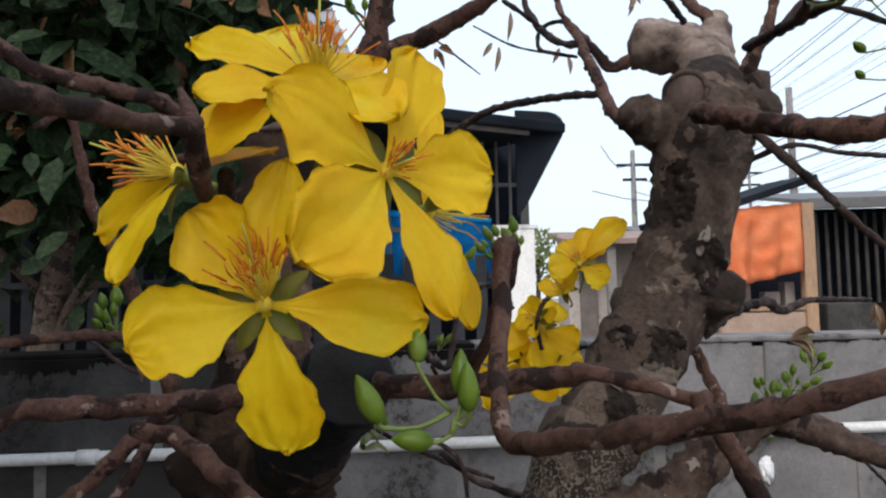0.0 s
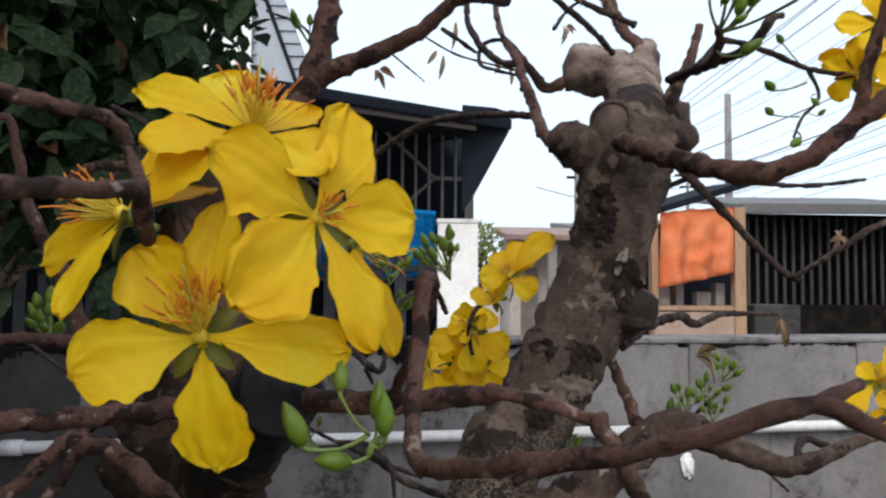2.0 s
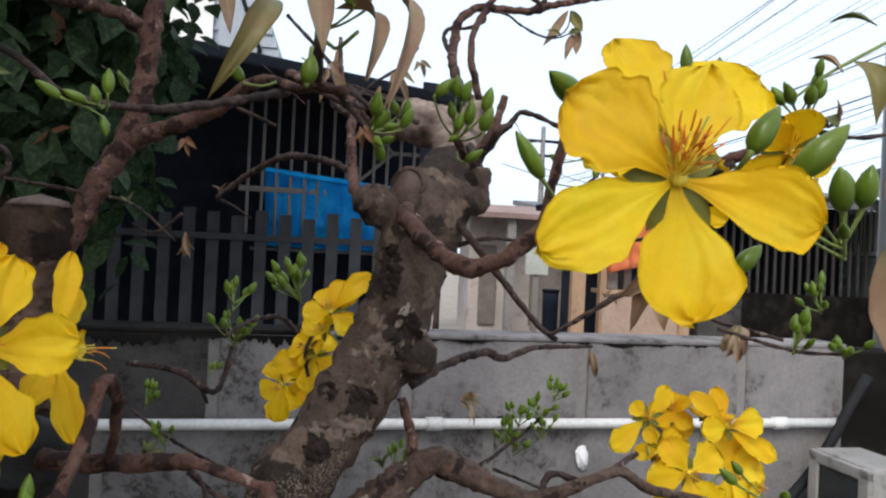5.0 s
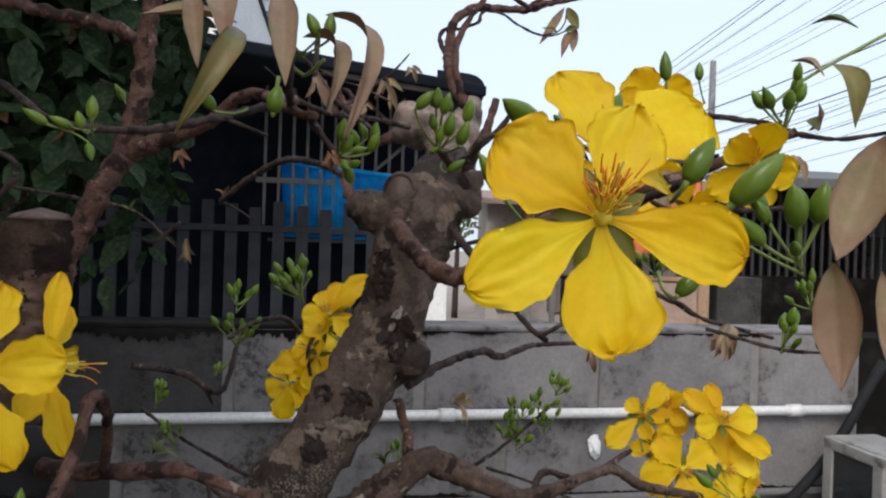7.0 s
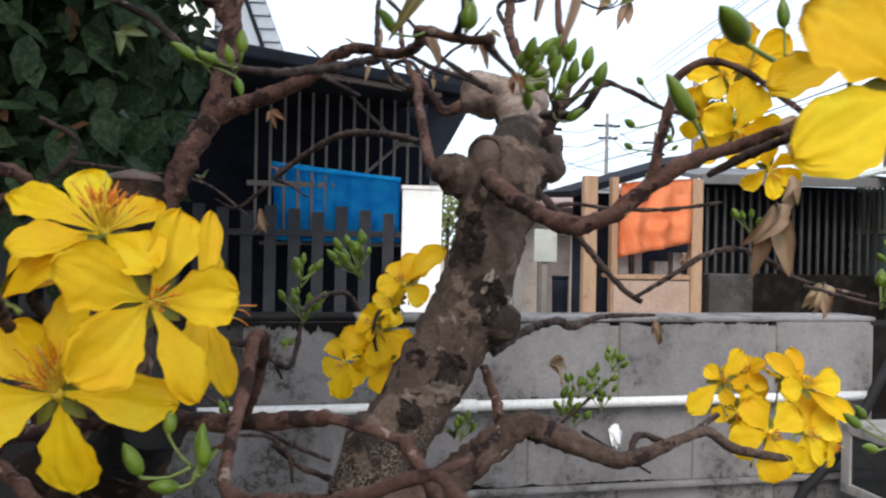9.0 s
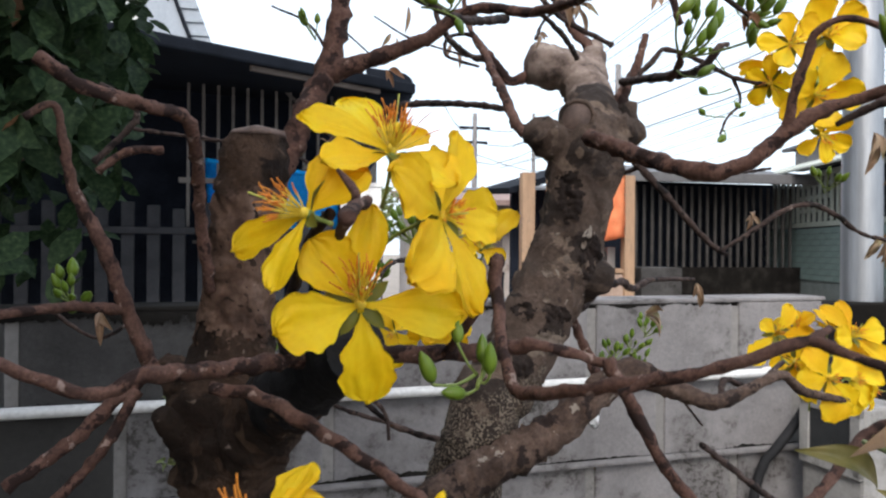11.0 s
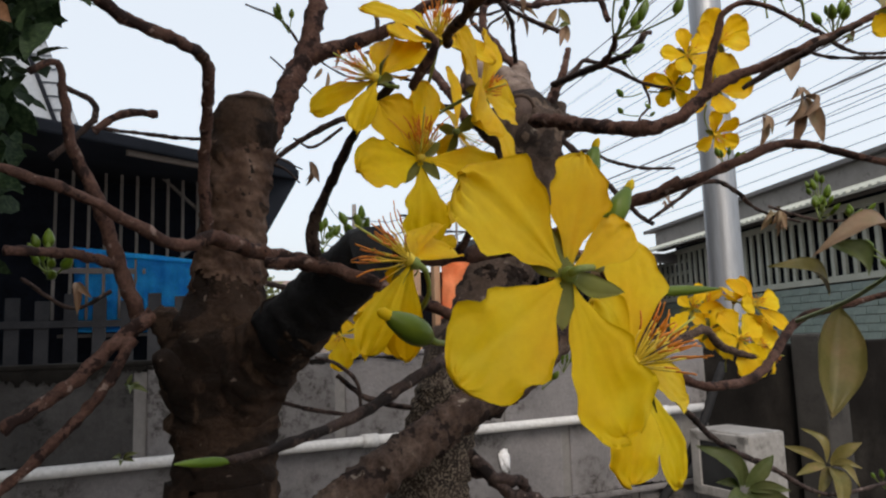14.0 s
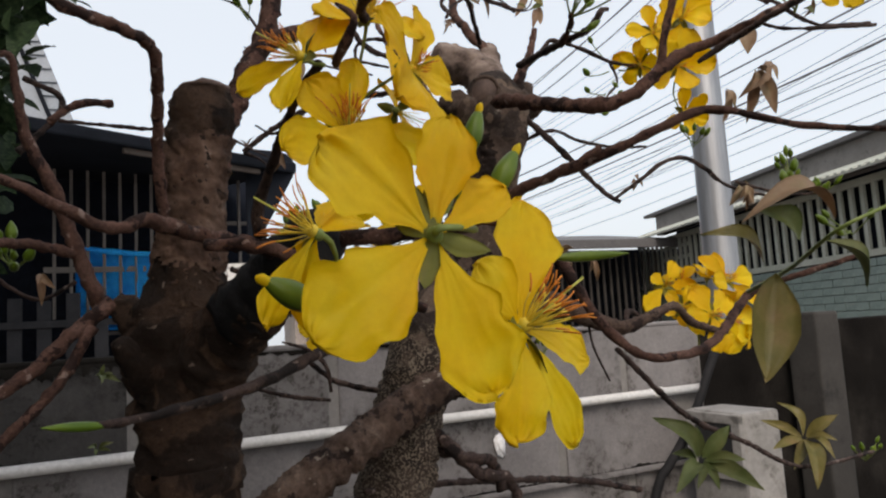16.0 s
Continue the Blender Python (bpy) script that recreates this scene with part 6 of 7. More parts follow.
flower((0.3326, 0.385, 1.2219), (-0.1, -1, 0.1), [(-0.0314, -0.004, -0.0064), (-0.0166, 0.004, 0.0224), (0.0224, 0.004, 0.0154), (-0.0003, -0.006, -0.0323), (0.023, 0.002, -0.0245)], [0.0257, 0.0234, 0.0241, 0.0257, 0.0218], [0.1, 0.2], 43, stem=(0.3287, 0.4, 1.1938), detail=10, stamens=24, reach=0.007)
flower((0.3756, 0.41, 1.2148), (0.4, -0.8, 0.1), [(0.0208, -0.004, 0.0115), (0.0171, -0.002, -0.0186), (-0.0038, 0.002, -0.029), (-0.0034, 0.004, 0.0289), (0.0198, 0.006, 0.0255)], [0.0289, 0.0231, 0.0248, 0.0248, 0.0206], [0.1], 44, stem=(0.3578, 0.4, 1.2058), detail=10, stamens=24, reach=0.007, face=(-0.05, -0.95, 0.25))
# flowers against the trunk, far side
flower((0.0858, 0.46, 1.3157), (-0.3, -0.5, 0.7), [(-0.0202, -0.004, -0.0017), (0.0085, 0.004, 0.0238), (0.0297, 0.004, 0.0295), (0.0164, -0.004, -0.012), (-0.0081, 0.012, 0.016)], [0.0195, 0.017, 0.0178, 0.0187, 0.0153], [0.3, 0.1], 31, stem=(0.1022, 0.47, 1.302), detail=10, stamens=20, reach=0.007, face=(-0.1, -0.9, 0.3))
flower((0.0711, 0.54, 1.2721), (-0.2, -0.9, 0), [(-0.014, 0.002, 0.0176), (0.0138, 0.004, 0.0178), (0.0265, -0.002, -0.0155), (-0.0008, -0.006, -0.0306), (-0.0339, -0.002, -0.0094)], [0.0195, 0.0243, 0.0253, 0.0234, 0.0214], [0.1, 0.2], 33, stem=(0.0789, 0.55, 1.2523), detail=10, stamens=20, reach=0.007, face=(-0.1, -0.9, 0.3))
flower((0.0791, 0.55, 1.2449), (0.1, -0.9, -0.2), [(0.0144, -0.002, -0.0219), (-0.0088, -0.004, -0.0275), (-0.0243, 0, -0.0052), (0.0042, 0.004, 0.0218), (0.0246, 0.004, 0.002)], [0.0228, 0.0228, 0.0218, 0.0218, 0.0218], [0.1, 0.2], 34, stem=(0.0789, 0.55, 1.2523), detail=10, stamens=20, reach=0.007, face=(-0.1, -0.9, 0.3))
flower((0.0406, 0.6, 1.2364), (-0.5, -0.6, -0.2), [(-0.0193, -0.002, -0.0083), (-0.0027, -0.006, -0.0338), (0.0173, 0, -0.0202), (-0.0114, 0.004, 0.0205), (0.0123, 0.006, 0.0119)], [0.0213, 0.0234, 0.0234, 0.0213, 0.0213], [0.1, 0.2], 35, stem=(0.0631, 0.57, 1.2485), detail=10, stamens=20, reach=0.007, face=(-0.1, -0.9, 0.3))
star((0.0805, 0.49, 1.3006), (-0.5, -0.7, 0.5), 0.0171, 0.30, 36, stem=(0.0899, 0.52, 1.2881), rise=0.35)
star((0.0678, 0.53, 1.2798), (-0.7, -0.5, 0.3), 0.0183, 1.00, 37, stem=(0.0865, 0.54, 1.2772), rise=0.35)
star((0.093, 0.47, 1.3168), (0.1, -0.6, 0.8), 0.0157, 0.60, 38, stem=(0.093, 0.5, 1.2984), rise=0.4)
star((0.0632, 0.57, 1.2451), (-0.3, -0.8, -0.3), 0.0195, 0.10, 39, stem=(0.0782, 0.56, 1.2561), rise=0.3)
star((0.3401, 0.43, 1.2515), (-0.3, -0.5, 0.8), 0.0195, 0.30, 45, stem=(0.3408, 0.42, 1.2286), rise=0.5)
star((0.36, 0.415, 1.2551), (0.1, -0.4, 0.9), 0.0182, 1.20, 46, stem=(0.3532, 0.41, 1.2314), rise=0.5)
star((0.397, 0.42, 1.2066), (0.6, -0.7, -0.1), 0.0194, 0.70, 47, stem=(0.3771, 0.42, 1.2032), rise=0.3)
star((0.3241, 0.41, 1.2306), (-0.6, -0.7, 0.1), 0.0179, 0.90, 48, stem=(0.3408, 0.41, 1.219), rise=0.3)
# flowers on the long limb
star((0.2864, 0.37, 1.4614), (-0.3, -0.9, 0.1), 0.0228, 0.40, 51, stem=(0.2948, 0.37, 1.4435), rise=0.25)
star((0.2783, 0.38, 1.4357), (-0.6, -0.7, -0.2), 0.0195, 1.40, 52, stem=(0.2948, 0.37, 1.4435), rise=0.3)
star((0.3376, 0.4, 1.4047), (0.1, -0.8, -0.5), 0.0230, 0.80, 53, stem=(0.322, 0.39, 1.428), rise=0.3)
star((0.2824, 0.33, 1.456), (-0.4, -0.9, 0.1), 0.0273, 0.50, 54, stem=(0.2672, 0.32, 1.4219), rise=0.25)
star((0.2739, 0.33, 1.4169), (-0.2, -0.9, -0.2), 0.0279, 1.10, 55, stem=(0.2672, 0.32, 1.4219), rise=0.25)
star((0.3109, 0.42, 1.4588), (-0.3, 0.1, 0.9), 0.0268, 1.10, 56, stem=(0.3007, 0.44, 1.455), rise=0.1)
star((0.2596, 0.17, 1.4054), (-0.3, -0.8, -0.3), 0.0182, 1.10, 57, rise=0.3)
# buds of the first cluster
bud((-0.0139, 0.156, 1.272), (-0.0185, 0.154, 1.2823), 0.46, (0.001, 0.158, 1.2735))
bud((-0.0055, 0.156, 1.2845), (-0.0057, 0.158, 1.2928), 0.50, (0.0016, 0.158, 1.2735))
bud((0.0035, 0.158, 1.2771), (0.0038, 0.16, 1.2869), 0.44, (0.0022, 0.158, 1.2717))
bud((0.0052, 0.156, 1.274), (0.0049, 0.154, 1.2847), 0.44, (0.0022, 0.158, 1.2717))
bud((-0.0028, 0.157, 1.2675), (-0.0114, 0.155, 1.2686), 0.55, (0.0021, 0.158, 1.2705))
branch([(0.0015, 0.158, 1.2687, 0.0006), (0.0022, 0.158, 1.2717, 0.0007), (0.004, 0.16, 1.2725, 0.0007), (0.0075, 0.165, 1.277, 0.0008)], STALK, 0.05, name="stalk")
# buds beside the large flower
bud((0.1672, 0.13, 1.4085), (0.1537, 0.12, 1.415), 0.42, (0.1668, 0.1, 1.3921))
bud((0.1608, 0.15, 1.3879), (0.1513, 0.15, 1.4028), 0.34, (0.1707, 0.16, 1.3806))
bud((0.1797, 0.11, 1.4057), (0.1859, 0.11, 1.4159), 0.62, (0.1791, 0.1, 1.3957))
bud((0.1927, 0.08, 1.3889), (0.1994, 0.08, 1.4001), 0.46, (0.1932, 0.09, 1.385))
bud((0.2072, 0.085, 1.3845), (0.2175, 0.08, 1.3969), 0.44, (0.1995, 0.09, 1.3795))
bud((0.1957, 0.09, 1.3606), (0.2023, 0.09, 1.3673), 0.50, (0.1945, 0.1, 1.3661))
bud((0.2621, 0.263, 1.4582), (0.2609, 0.263, 1.473), 0.42, (0.2622, 0.262, 1.4433))
bud((0.2804, 0.265, 1.4597), (0.28, 0.265, 1.4688), 0.50, (0.2823, 0.262, 1.4472))
bud_spray((0.3225, 0.26, 1.439), (-0.0069, -0.005, 0.0142), 8, 0.0120, 0.90, 61, 0.0240)
leaf((0.2885, 0.5720, 1.5967), (0.2647, 0.5660, 1.5596), (-0.2, -1, 0.2), 0.0085, BRONZE_LEAF, -0.18, 140)
leaf((0.2917, 0.5720, 1.5969), (0.3006, 0.5660, 1.5754), (-0.2, -1, 0.2), 0.0105, OLIVE_LEAF, -0.30, 141)
leaf((0.2989, 0.5720, 1.5802), (0.2960, 0.5660, 1.5540), (-0.2, -1, 0.2), 0.0085, BRONZE_LEAF, -0.20, 142)
leaf((0.2937, 0.5720, 1.5746), (0.2855, 0.5660, 1.5481), (-0.2, -1, 0.2), 0.0075, BRONZE_LEAF, 0.20, 143)
leaf((0.2829, 0.5720, 1.5718), (0.2662, 0.5660, 1.5744), (-0.2, -1, 0.2), 0.0040, OLIVE_LEAF, 0.30, 144)
leaf((0.2893, 0.5720, 1.5743), (0.3006, 0.5660, 1.5765), (-0.2, -1, 0.2), 0.0060, GREEN_LEAF, 0.20, 145)
# buds on their stalks over the pruned head
branch([(0.0941, 0.1660, 1.4138, 0.0015), (0.0982, 0.1640, 1.4083, 0.0014), (0.1016, 0.1610, 1.4040, 0.0012), (0.1048, 0.1590, 1.4006, 0.0010)], DARK_TWIG)
branch([(0.1586, 0.3100, 1.4164, 0.0030), (0.1526, 0.2900, 1.4189, 0.0024), (0.1476, 0.2800, 1.4223, 0.0018)], TWIG)
bud((0.1052, 0.1520, 1.4051), (0.1065, 0.1480, 1.4119), 0.52, (0.1038, 0.1600, 1.4014))
bud((0.1059, 0.1550, 1.4017), (0.1092, 0.1510, 1.4069), 0.52, (0.1038, 0.1600, 1.4014))
bud((0.1055, 0.1580, 1.3989), (0.1084, 0.1540, 1.3957), 0.52, (0.1038, 0.1600, 1.4014))
bud((0.1083, 0.1560, 1.3973), (0.1120, 0.1520, 1.3984), 0.52, (0.1038, 0.1600, 1.4014))
bud((0.1086, 0.1650, 1.3924), (0.1073, 0.1610, 1.3983), 0.52, (0.1038, 0.1600, 1.4014))
bud((0.1363, 0.2620, 1.4375), (0.1438, 0.2580, 1.4455), 0.50, (0.1490, 0.2830, 1.4212))
bud((0.1461, 0.2650, 1.4385), (0.1464, 0.2610, 1.4482), 0.50, (0.1490, 0.2830, 1.4212))
bud((0.1484, 0.2560, 1.4343), (0.1512, 0.2520, 1.4439), 0.50, (0.1490, 0.2830, 1.4212))
bud((0.1459, 0.2700, 1.4288), (0.1439, 0.2660, 1.4366), 0.50, (0.1490, 0.2830, 1.4212))
bud((0.1617, 0.2700, 1.4334), (0.1638, 0.2660, 1.4447), 0.50, (0.1490, 0.2830, 1.4212))
bud((0.1538, 0.2300, 1.4162), (0.1573, 0.2260, 1.4265), 0.50, (0.1490, 0.2830, 1.4212))
bud((0.1471, 0.2620, 1.4212), (0.1490, 0.2580, 1.4298), 0.50, (0.1490, 0.2830, 1.4212))
bud((0.1518, 0.2600, 1.4243), (0.1531, 0.2560, 1.4356), 0.50, (0.1490, 0.2830, 1.4212))
bud((0.1540, 0.2750, 1.4394), (0.1514, 0.2710, 1.4471), 0.50, (0.1490, 0.2830, 1.4212))
bud((0.1427, 0.2550, 1.4153), (0.1462, 0.2510, 1.4175), 0.50, (0.1490, 0.2830, 1.4212))
bud((0.1534, 0.2720, 1.4085), (0.1614, 0.2680, 1.4142), 0.46, (0.1515, 0.2900, 1.4155))
bud((0.1105, 0.1680, 1.4062), (0.1078, 0.1650, 1.4114), 0.50, (0.1038, 0.1600, 1.4014))
bud((0.1134, 0.1660, 1.4087), (0.1111, 0.1630, 1.4131), 0.50, (0.1038, 0.1600, 1.4014))
bud((0.1161, 0.1650, 1.4071), (0.1168, 0.1620, 1.4135), 0.50, (0.1038, 0.1600, 1.4014))
bud((0.1149, 0.1600, 1.4031), (0.1179, 0.1570, 1.4092), 0.50, (0.1038, 0.1600, 1.4014))
bud((0.1090, 0.1630, 1.4032), (0.1138, 0.1600, 1.4037), 0.50, (0.1038, 0.1600, 1.4014))
bud((0.1066, 0.1700, 1.4072), (0.1071, 0.1670, 1.4125), 0.50, (0.1038, 0.1600, 1.4014))
leaf_tuft((0.1011, 0.1600, 1.4037), (0.2, -0.6, -0.8), 4, 0.0095, 146, BROWN_LEAF, 0.7, 0.3)
bud_spray((0.2533, 0.13, 1.3688), (-0.0078, -0.005, 0.0104), 8, 0.0125, 0.90, 62, 0.0220)
# buds and long young leaves over the left limb
bud((-0.0108, 0.205, 1.4139), (-0.0192, 0.203, 1.4191), 0.42, (-0.0061, 0.212, 1.4139))
bud((-0.0026, 0.208, 1.4134), (-0.0106, 0.206, 1.4169), 0.42, (0.0035, 0.215, 1.4138))
bud((0.0026, 0.205, 1.4125), (0.0011, 0.203, 1.4191), 0.55, (0.0014, 0.215, 1.4132))
bud((0.0067, 0.203, 1.4162), (0.0067, 0.203, 1.4254), 0.50, (0.0025, 0.215, 1.4115))
bud((0.0048, 0.205, 1.4067), (0.007, 0.203, 1.4001), 0.50, (-0.0082, 0.212, 1.4127))
bud((0.0622, 0.161, 1.415), (0.0574, 0.158, 1.4211), 0.50, (0.0727, 0.165, 1.4164))
bud((0.084, 0.145, 1.4121), (0.0856, 0.144, 1.4208), 0.62, (0.0847, 0.15, 1.4248))
bud((0.0969, 0.15, 1.4391), (0.0935, 0.15, 1.446), 0.55, (0.0858, 0.16, 1.433))
bud((0.1005, 0.15, 1.4384), (0.1012, 0.15, 1.4465), 0.50, (0.0858, 0.16, 1.433))
leaf((0.072, 0.15, 1.4392), (0.059, 0.125, 1.4013), (0.5, -1, 0.3), 0.0075, OLIVE_LEAF, 0.60, 1)
leaf((0.0632, 0.16, 1.4537), (0.0714, 0.13, 1.4288), (0.2, -1, 0.3), 0.0093, BRONZE_LEAF, 0.20, 2)
leaf((0.0984, 0.16, 1.4488), (0.1078, 0.122, 1.4017), (0.8, -0.7, 0.3), 0.0079, BRONZE_LEAF, 0.50, 3)
leaf((0.0911, 0.16, 1.4408), (0.102, 0.13, 1.411), (0.8, -0.7, 0.3), 0.0075, BRONZE_LEAF, 0.50, 4)
leaf((0.0838, 0.16, 1.4568), (0.0894, 0.13, 1.4181), (0.1, -1, 0.3), 0.0092, BRONZE_LEAF, 0.10, 5)
leaf((0.0539, 0.16, 1.4568), (0.0614, 0.14, 1.424), (0.1, -1, 0.3), 0.0064, BRONZE_LEAF, 0.10, 6)
leaf((0.0672, 0.17, 1.4474), (0.041, 0.15, 1.4424), (0.1, -0.5, 0.8), 0.0087, BRONZE_LEAF, 0.10, 7)
branch([(0.0858, 0.16, 1.433, 0.0008), (0.0914, 0.162, 1.4282, 0.0007), (0.0989, 0.155, 1.4324, 0.0006)], STALK, 0.05, name="stalk")
leaf_tuft((-0.0402, 0.205, 1.4225), (0.0166, -0.01, -0.0074), 4, 0.0149, 71, GREEN_LEAF, 0.60, 0.10)
leaf_tuft((-0.0189, 0.45, 1.3715), (0.0023, 0, -0.0162), 4, 0.0183, 72, BRONZE_LEAF, 0.70, 0.50)
leaf_tuft((-0.0584, 0.45, 1.3883), (-0.0021, 0, 0.01), 4, 0.0105, 73, GREEN_LEAF, 0.80, 0.00)
leaf_tuft((-0.0016, 0.36, 1.4247), (0.0056, -0.01, -0.0077), 3, 0.0135, 74, BROWN_LEAF, 0.60, 0.40)
leaf_tuft((-0.023, 0.6, 1.4074), (-0.0003, 0, 0.013), 3, 0.0157, 75, BRONZE_LEAF, 0.60, 0.20)
# young leaves and buds at the far ends of the twigs
leaf((0.3452, 0.255, 1.469), (0.3484, 0.24, 1.4349), (-0.1, -1, 0.2), 0.0125, OLIVE_LEAF, 0.50, 11)
leaf((0.3417, 0.268, 1.4428), (0.3441, 0.262, 1.4361), (-0.2, -1, 0.3), 0.0077, GREEN_LEAF, 0.30, 12)
leaf((0.3321, 0.27, 1.4735), (0.3444, 0.26, 1.4645), (0.3, -0.7, 0.6), 0.0071, BRONZE_LEAF, 0.30, 13)
leaf((0.3433, 0.27, 1.4373), (0.342, 0.26, 1.45), (0.5, -0.7, 0.3), 0.0071, BRONZE_LEAF, 0.30, 14)
leaf((0.3423, 0.27, 1.4932), (0.3581, 0.255, 1.4882), (0.1, -0.6, 0.8), 0.0071, GREEN_LEAF, 0.30, 15)
branch([(0.2763, 0.25, 1.439, 0.0017), (0.313, 0.262, 1.4388, 0.0019), (0.3357, 0.268, 1.4352, 0.0018), (0.3609, 0.272, 1.4341, 0.0015), (0.3787, 0.275, 1.4369, 0.0015), (0.4267, 0.28, 1.4462, 0.0014)], DARK_TWIG)
branch([(0.3174, 0.26, 1.4487, 0.0007), (0.3366, 0.262, 1.4631, 0.0009), (0.3648, 0.26, 1.4801, 0.0009), (0.4056, 0.26, 1.5031, 0.0009)], STALK, 0.05, name="stalk")
leaf((0.2592, 0.1, 1.4062), (0.2389, 0.09, 1.371), (-0.5, -1, 0.2), 0.0140, BRONZE_LEAF, -0.30, 16)
leaf((0.2416, 0.095, 1.3702), (0.2418, 0.09, 1.3366), (-0.5, -1, 0.2), 0.0120, BRONZE_LEAF, -0.25, 17)
leaf((0.2669, 0.11, 1.368), (0.2675, 0.1, 1.3333), (0.3, -1, 0.2), 0.0117, BRONZE_LEAF, -0.20, 18)
leaf_tuft((0.384, 0.346, 1.436), (-0.0107, -0.01, -0.0154), 5, 0.0203, 76, BRONZE_LEAF, 0.80, 0.60)
leaf_tuft((0.3077, 0.52, 1.2875), (0.0005, 0, -0.0123), 4, 0.0236, 78, BRONZE_LEAF, 0.50, 0.60)
leaf_tuft((0.3311, 0.33, 1.3246), (-0.0031, 0, -0.0121), 5, 0.0179, 79, BRONZE_LEAF, 0.60, 0.50)
bud_spray((0.3636, 0.32, 1.3161), (0.0016, -0.005, 0.0125), 9, 0.0100, 1.10, 67, 0.0180)
bud_spray((0.3912, 0.315, 1.3139), (-0.004, -0.005, 0.009), 6, 0.0090, 1.00, 68, 0.0140)
branch([(0.3202, 0.33, 1.3254, 0.0017), (0.3411, 0.328, 1.3198, 0.0015), (0.3668, 0.322, 1.3142, 0.0014), (0.3912, 0.315, 1.3139, 0.001)], DARK_TWIG)
leaf_tuft((0.2784, 0.4, 1.343), (-0.006, -0.01, -0.0096), 4, 0.0132, 80, BRONZE_LEAF, 0.90, 0.40)
bud_spray((0.2914, 0.34, 1.3563), (-0.0038, -0.01, 0.0081), 5, 0.0100, 0.80, 69, 0.0160)
bud_spray((0.0085, 0.516, 1.2856), (0.0014, -0.006, 0.0169), 9, 0.0115, 0.90, 81, 0.0260)
bud_spray((0.0537, 0.57, 1.3197), (-0.0076, -0.005, 0.0203), 18, 0.0125, 0.90, 82, 0.0300)
bud_spray((-0.0059, 0.5, 1.2605), (0.0021, 0, 0.0045), 3, 0.0080, 0.60, 83, 0.0080)
bud_spray((-0.0793, 0.6, 1.2153), (0.0022, 0, 0.0157), 8, 0.0100, 0.90, 84, 0.0180)
bud_spray((-0.0561, 0.58, 1.1841), (-0.0054, 0, 0.0204), 7, 0.0100, 0.90, 85, 0.0180)
bud_spray((0.2504, 0.6, 1.1871), (0.0028, -0.005, 0.0178), 7, 0.0100, 1.00, 90, 0.0180)
bud_spray((0.2667, 0.6, 1.2038), (0.0027, -0.005, 0.0177), 7, 0.0100, 1.00, 91, 0.0180)
bud_spray((0.2833, 0.6, 1.2122), (0.0026, -0.005, 0.0177), 7, 0.0100, 1.00, 92, 0.0180)
bud_spray((0.2997, 0.6, 1.229), (0.0025, -0.005, 0.0176), 7, 0.0100, 1.00, 93, 0.0180)
bud_spray((0.2897, 0.6, 1.1927), (0.0025, -0.005, 0.0179), 7, 0.0100, 1.00, 94, 0.0180)
bud_spray((0.262, 0.6, 1.176), (0.0027, -0.005, 0.0179), 7, 0.0100, 1.00, 95, 0.0180)
branch([(0.212, 0.55, 1.1721, 0.0023), (0.2437, 0.58, 1.1816, 0.0021), (0.2808, 0.6, 1.2038, 0.0019), (0.3028, 0.6, 1.2234, 0.0014)], DARK_TWIG)
bud_spray((0.1457, 0.55, 1.1774), (0.0046, 0, 0.0152), 8, 0.0090, 1.00, 97, 0.0180)
leaf_tuft((0.133, 0.5, 1.1878), (-0.0052, 0, 0.0186), 4, 0.0203, 86, GREEN_LEAF, 0.80, 0.00)
leaf_tuft((-0.0675, 0.55, 1.1827), (0.0091, 0, 0.0097), 6, 0.0222, 87, GREEN_LEAF, 0.90, 0.10)
# leaves and buds at the right, near the cabinet
leaf((0.1289, 0.119, 1.2375), (0.1111, 0.113, 1.196), (-0.3, -1, 0.1), 0.0203, OLIVE_LEAF, -0.10, 21)
leaf((0.1427, 0.1, 1.257), (0.0986, 0.104, 1.256), (-0.1, -0.6, 0.8), 0.0105, BRONZE_LEAF, 0.62, 22)
leaf((0.1223, 0.1, 1.2485), (0.1075, 0.105, 1.2613), (-0.4, -0.8, 0.5), 0.0102, GREEN_LEAF, 0.50, 23)
leaf((0.1186, 0.115, 1.242), (0.0932, 0.12, 1.2538), (-0.1, -0.8, 0.6), 0.0087, OLIVE_LEAF, 0.50, 25)
leaf((0.1361, 0.1, 1.2485), (0.1489, 0.095, 1.23), (0.3, -0.8, 0.6), 0.0117, GREEN_LEAF, 0.40, 28)
branch([(0.1834, 0.19, 1.2332, 0.0012), (0.1593, 0.14, 1.2409, 0.0010), (0.1422, 0.1, 1.2522, 0.0008), (0.1606, 0.09, 1.2611, 0.0007)], STALK, 0.05, name="stalk")
bud_spray((0.2766, 0.2, 1.2656), (-0.0099, -0.005, 0.0095), 4, 0.0110, 1.00, 102, 0.0200)
bud_spray((0.3995, 0.35, 1.3386), (-0.0071, -0.005, 0.0136), 6, 0.0100, 1.00, 103, 0.0180)
leaf_tuft((0.3461, 0.35, 1.3269), (-0.0184, -0.01, -0.0165), 5, 0.0295, 88, BRONZE_LEAF, 0.70, 0.50)
leaf_tuft((0.2278, 0.21, 1.3668), (-0.0156, -0.01, -0.0185), 5, 0.0288, 89, BRONZE_LEAF, 0.70, 0.60)
leaf_tuft((0.2913, 0.3, 1.39), (-0.0126, -0.01, -0.0214), 3, 0.0301, 90, BRONZE_LEAF, 0.50, 0.70)
leaf((0.2591, 0.25, 1.4114), (0.2533, 0.24, 1.3891), (-0.3, -0.8, 0.3), 0.0131, BRONZE_LEAF, 0.20, 27)
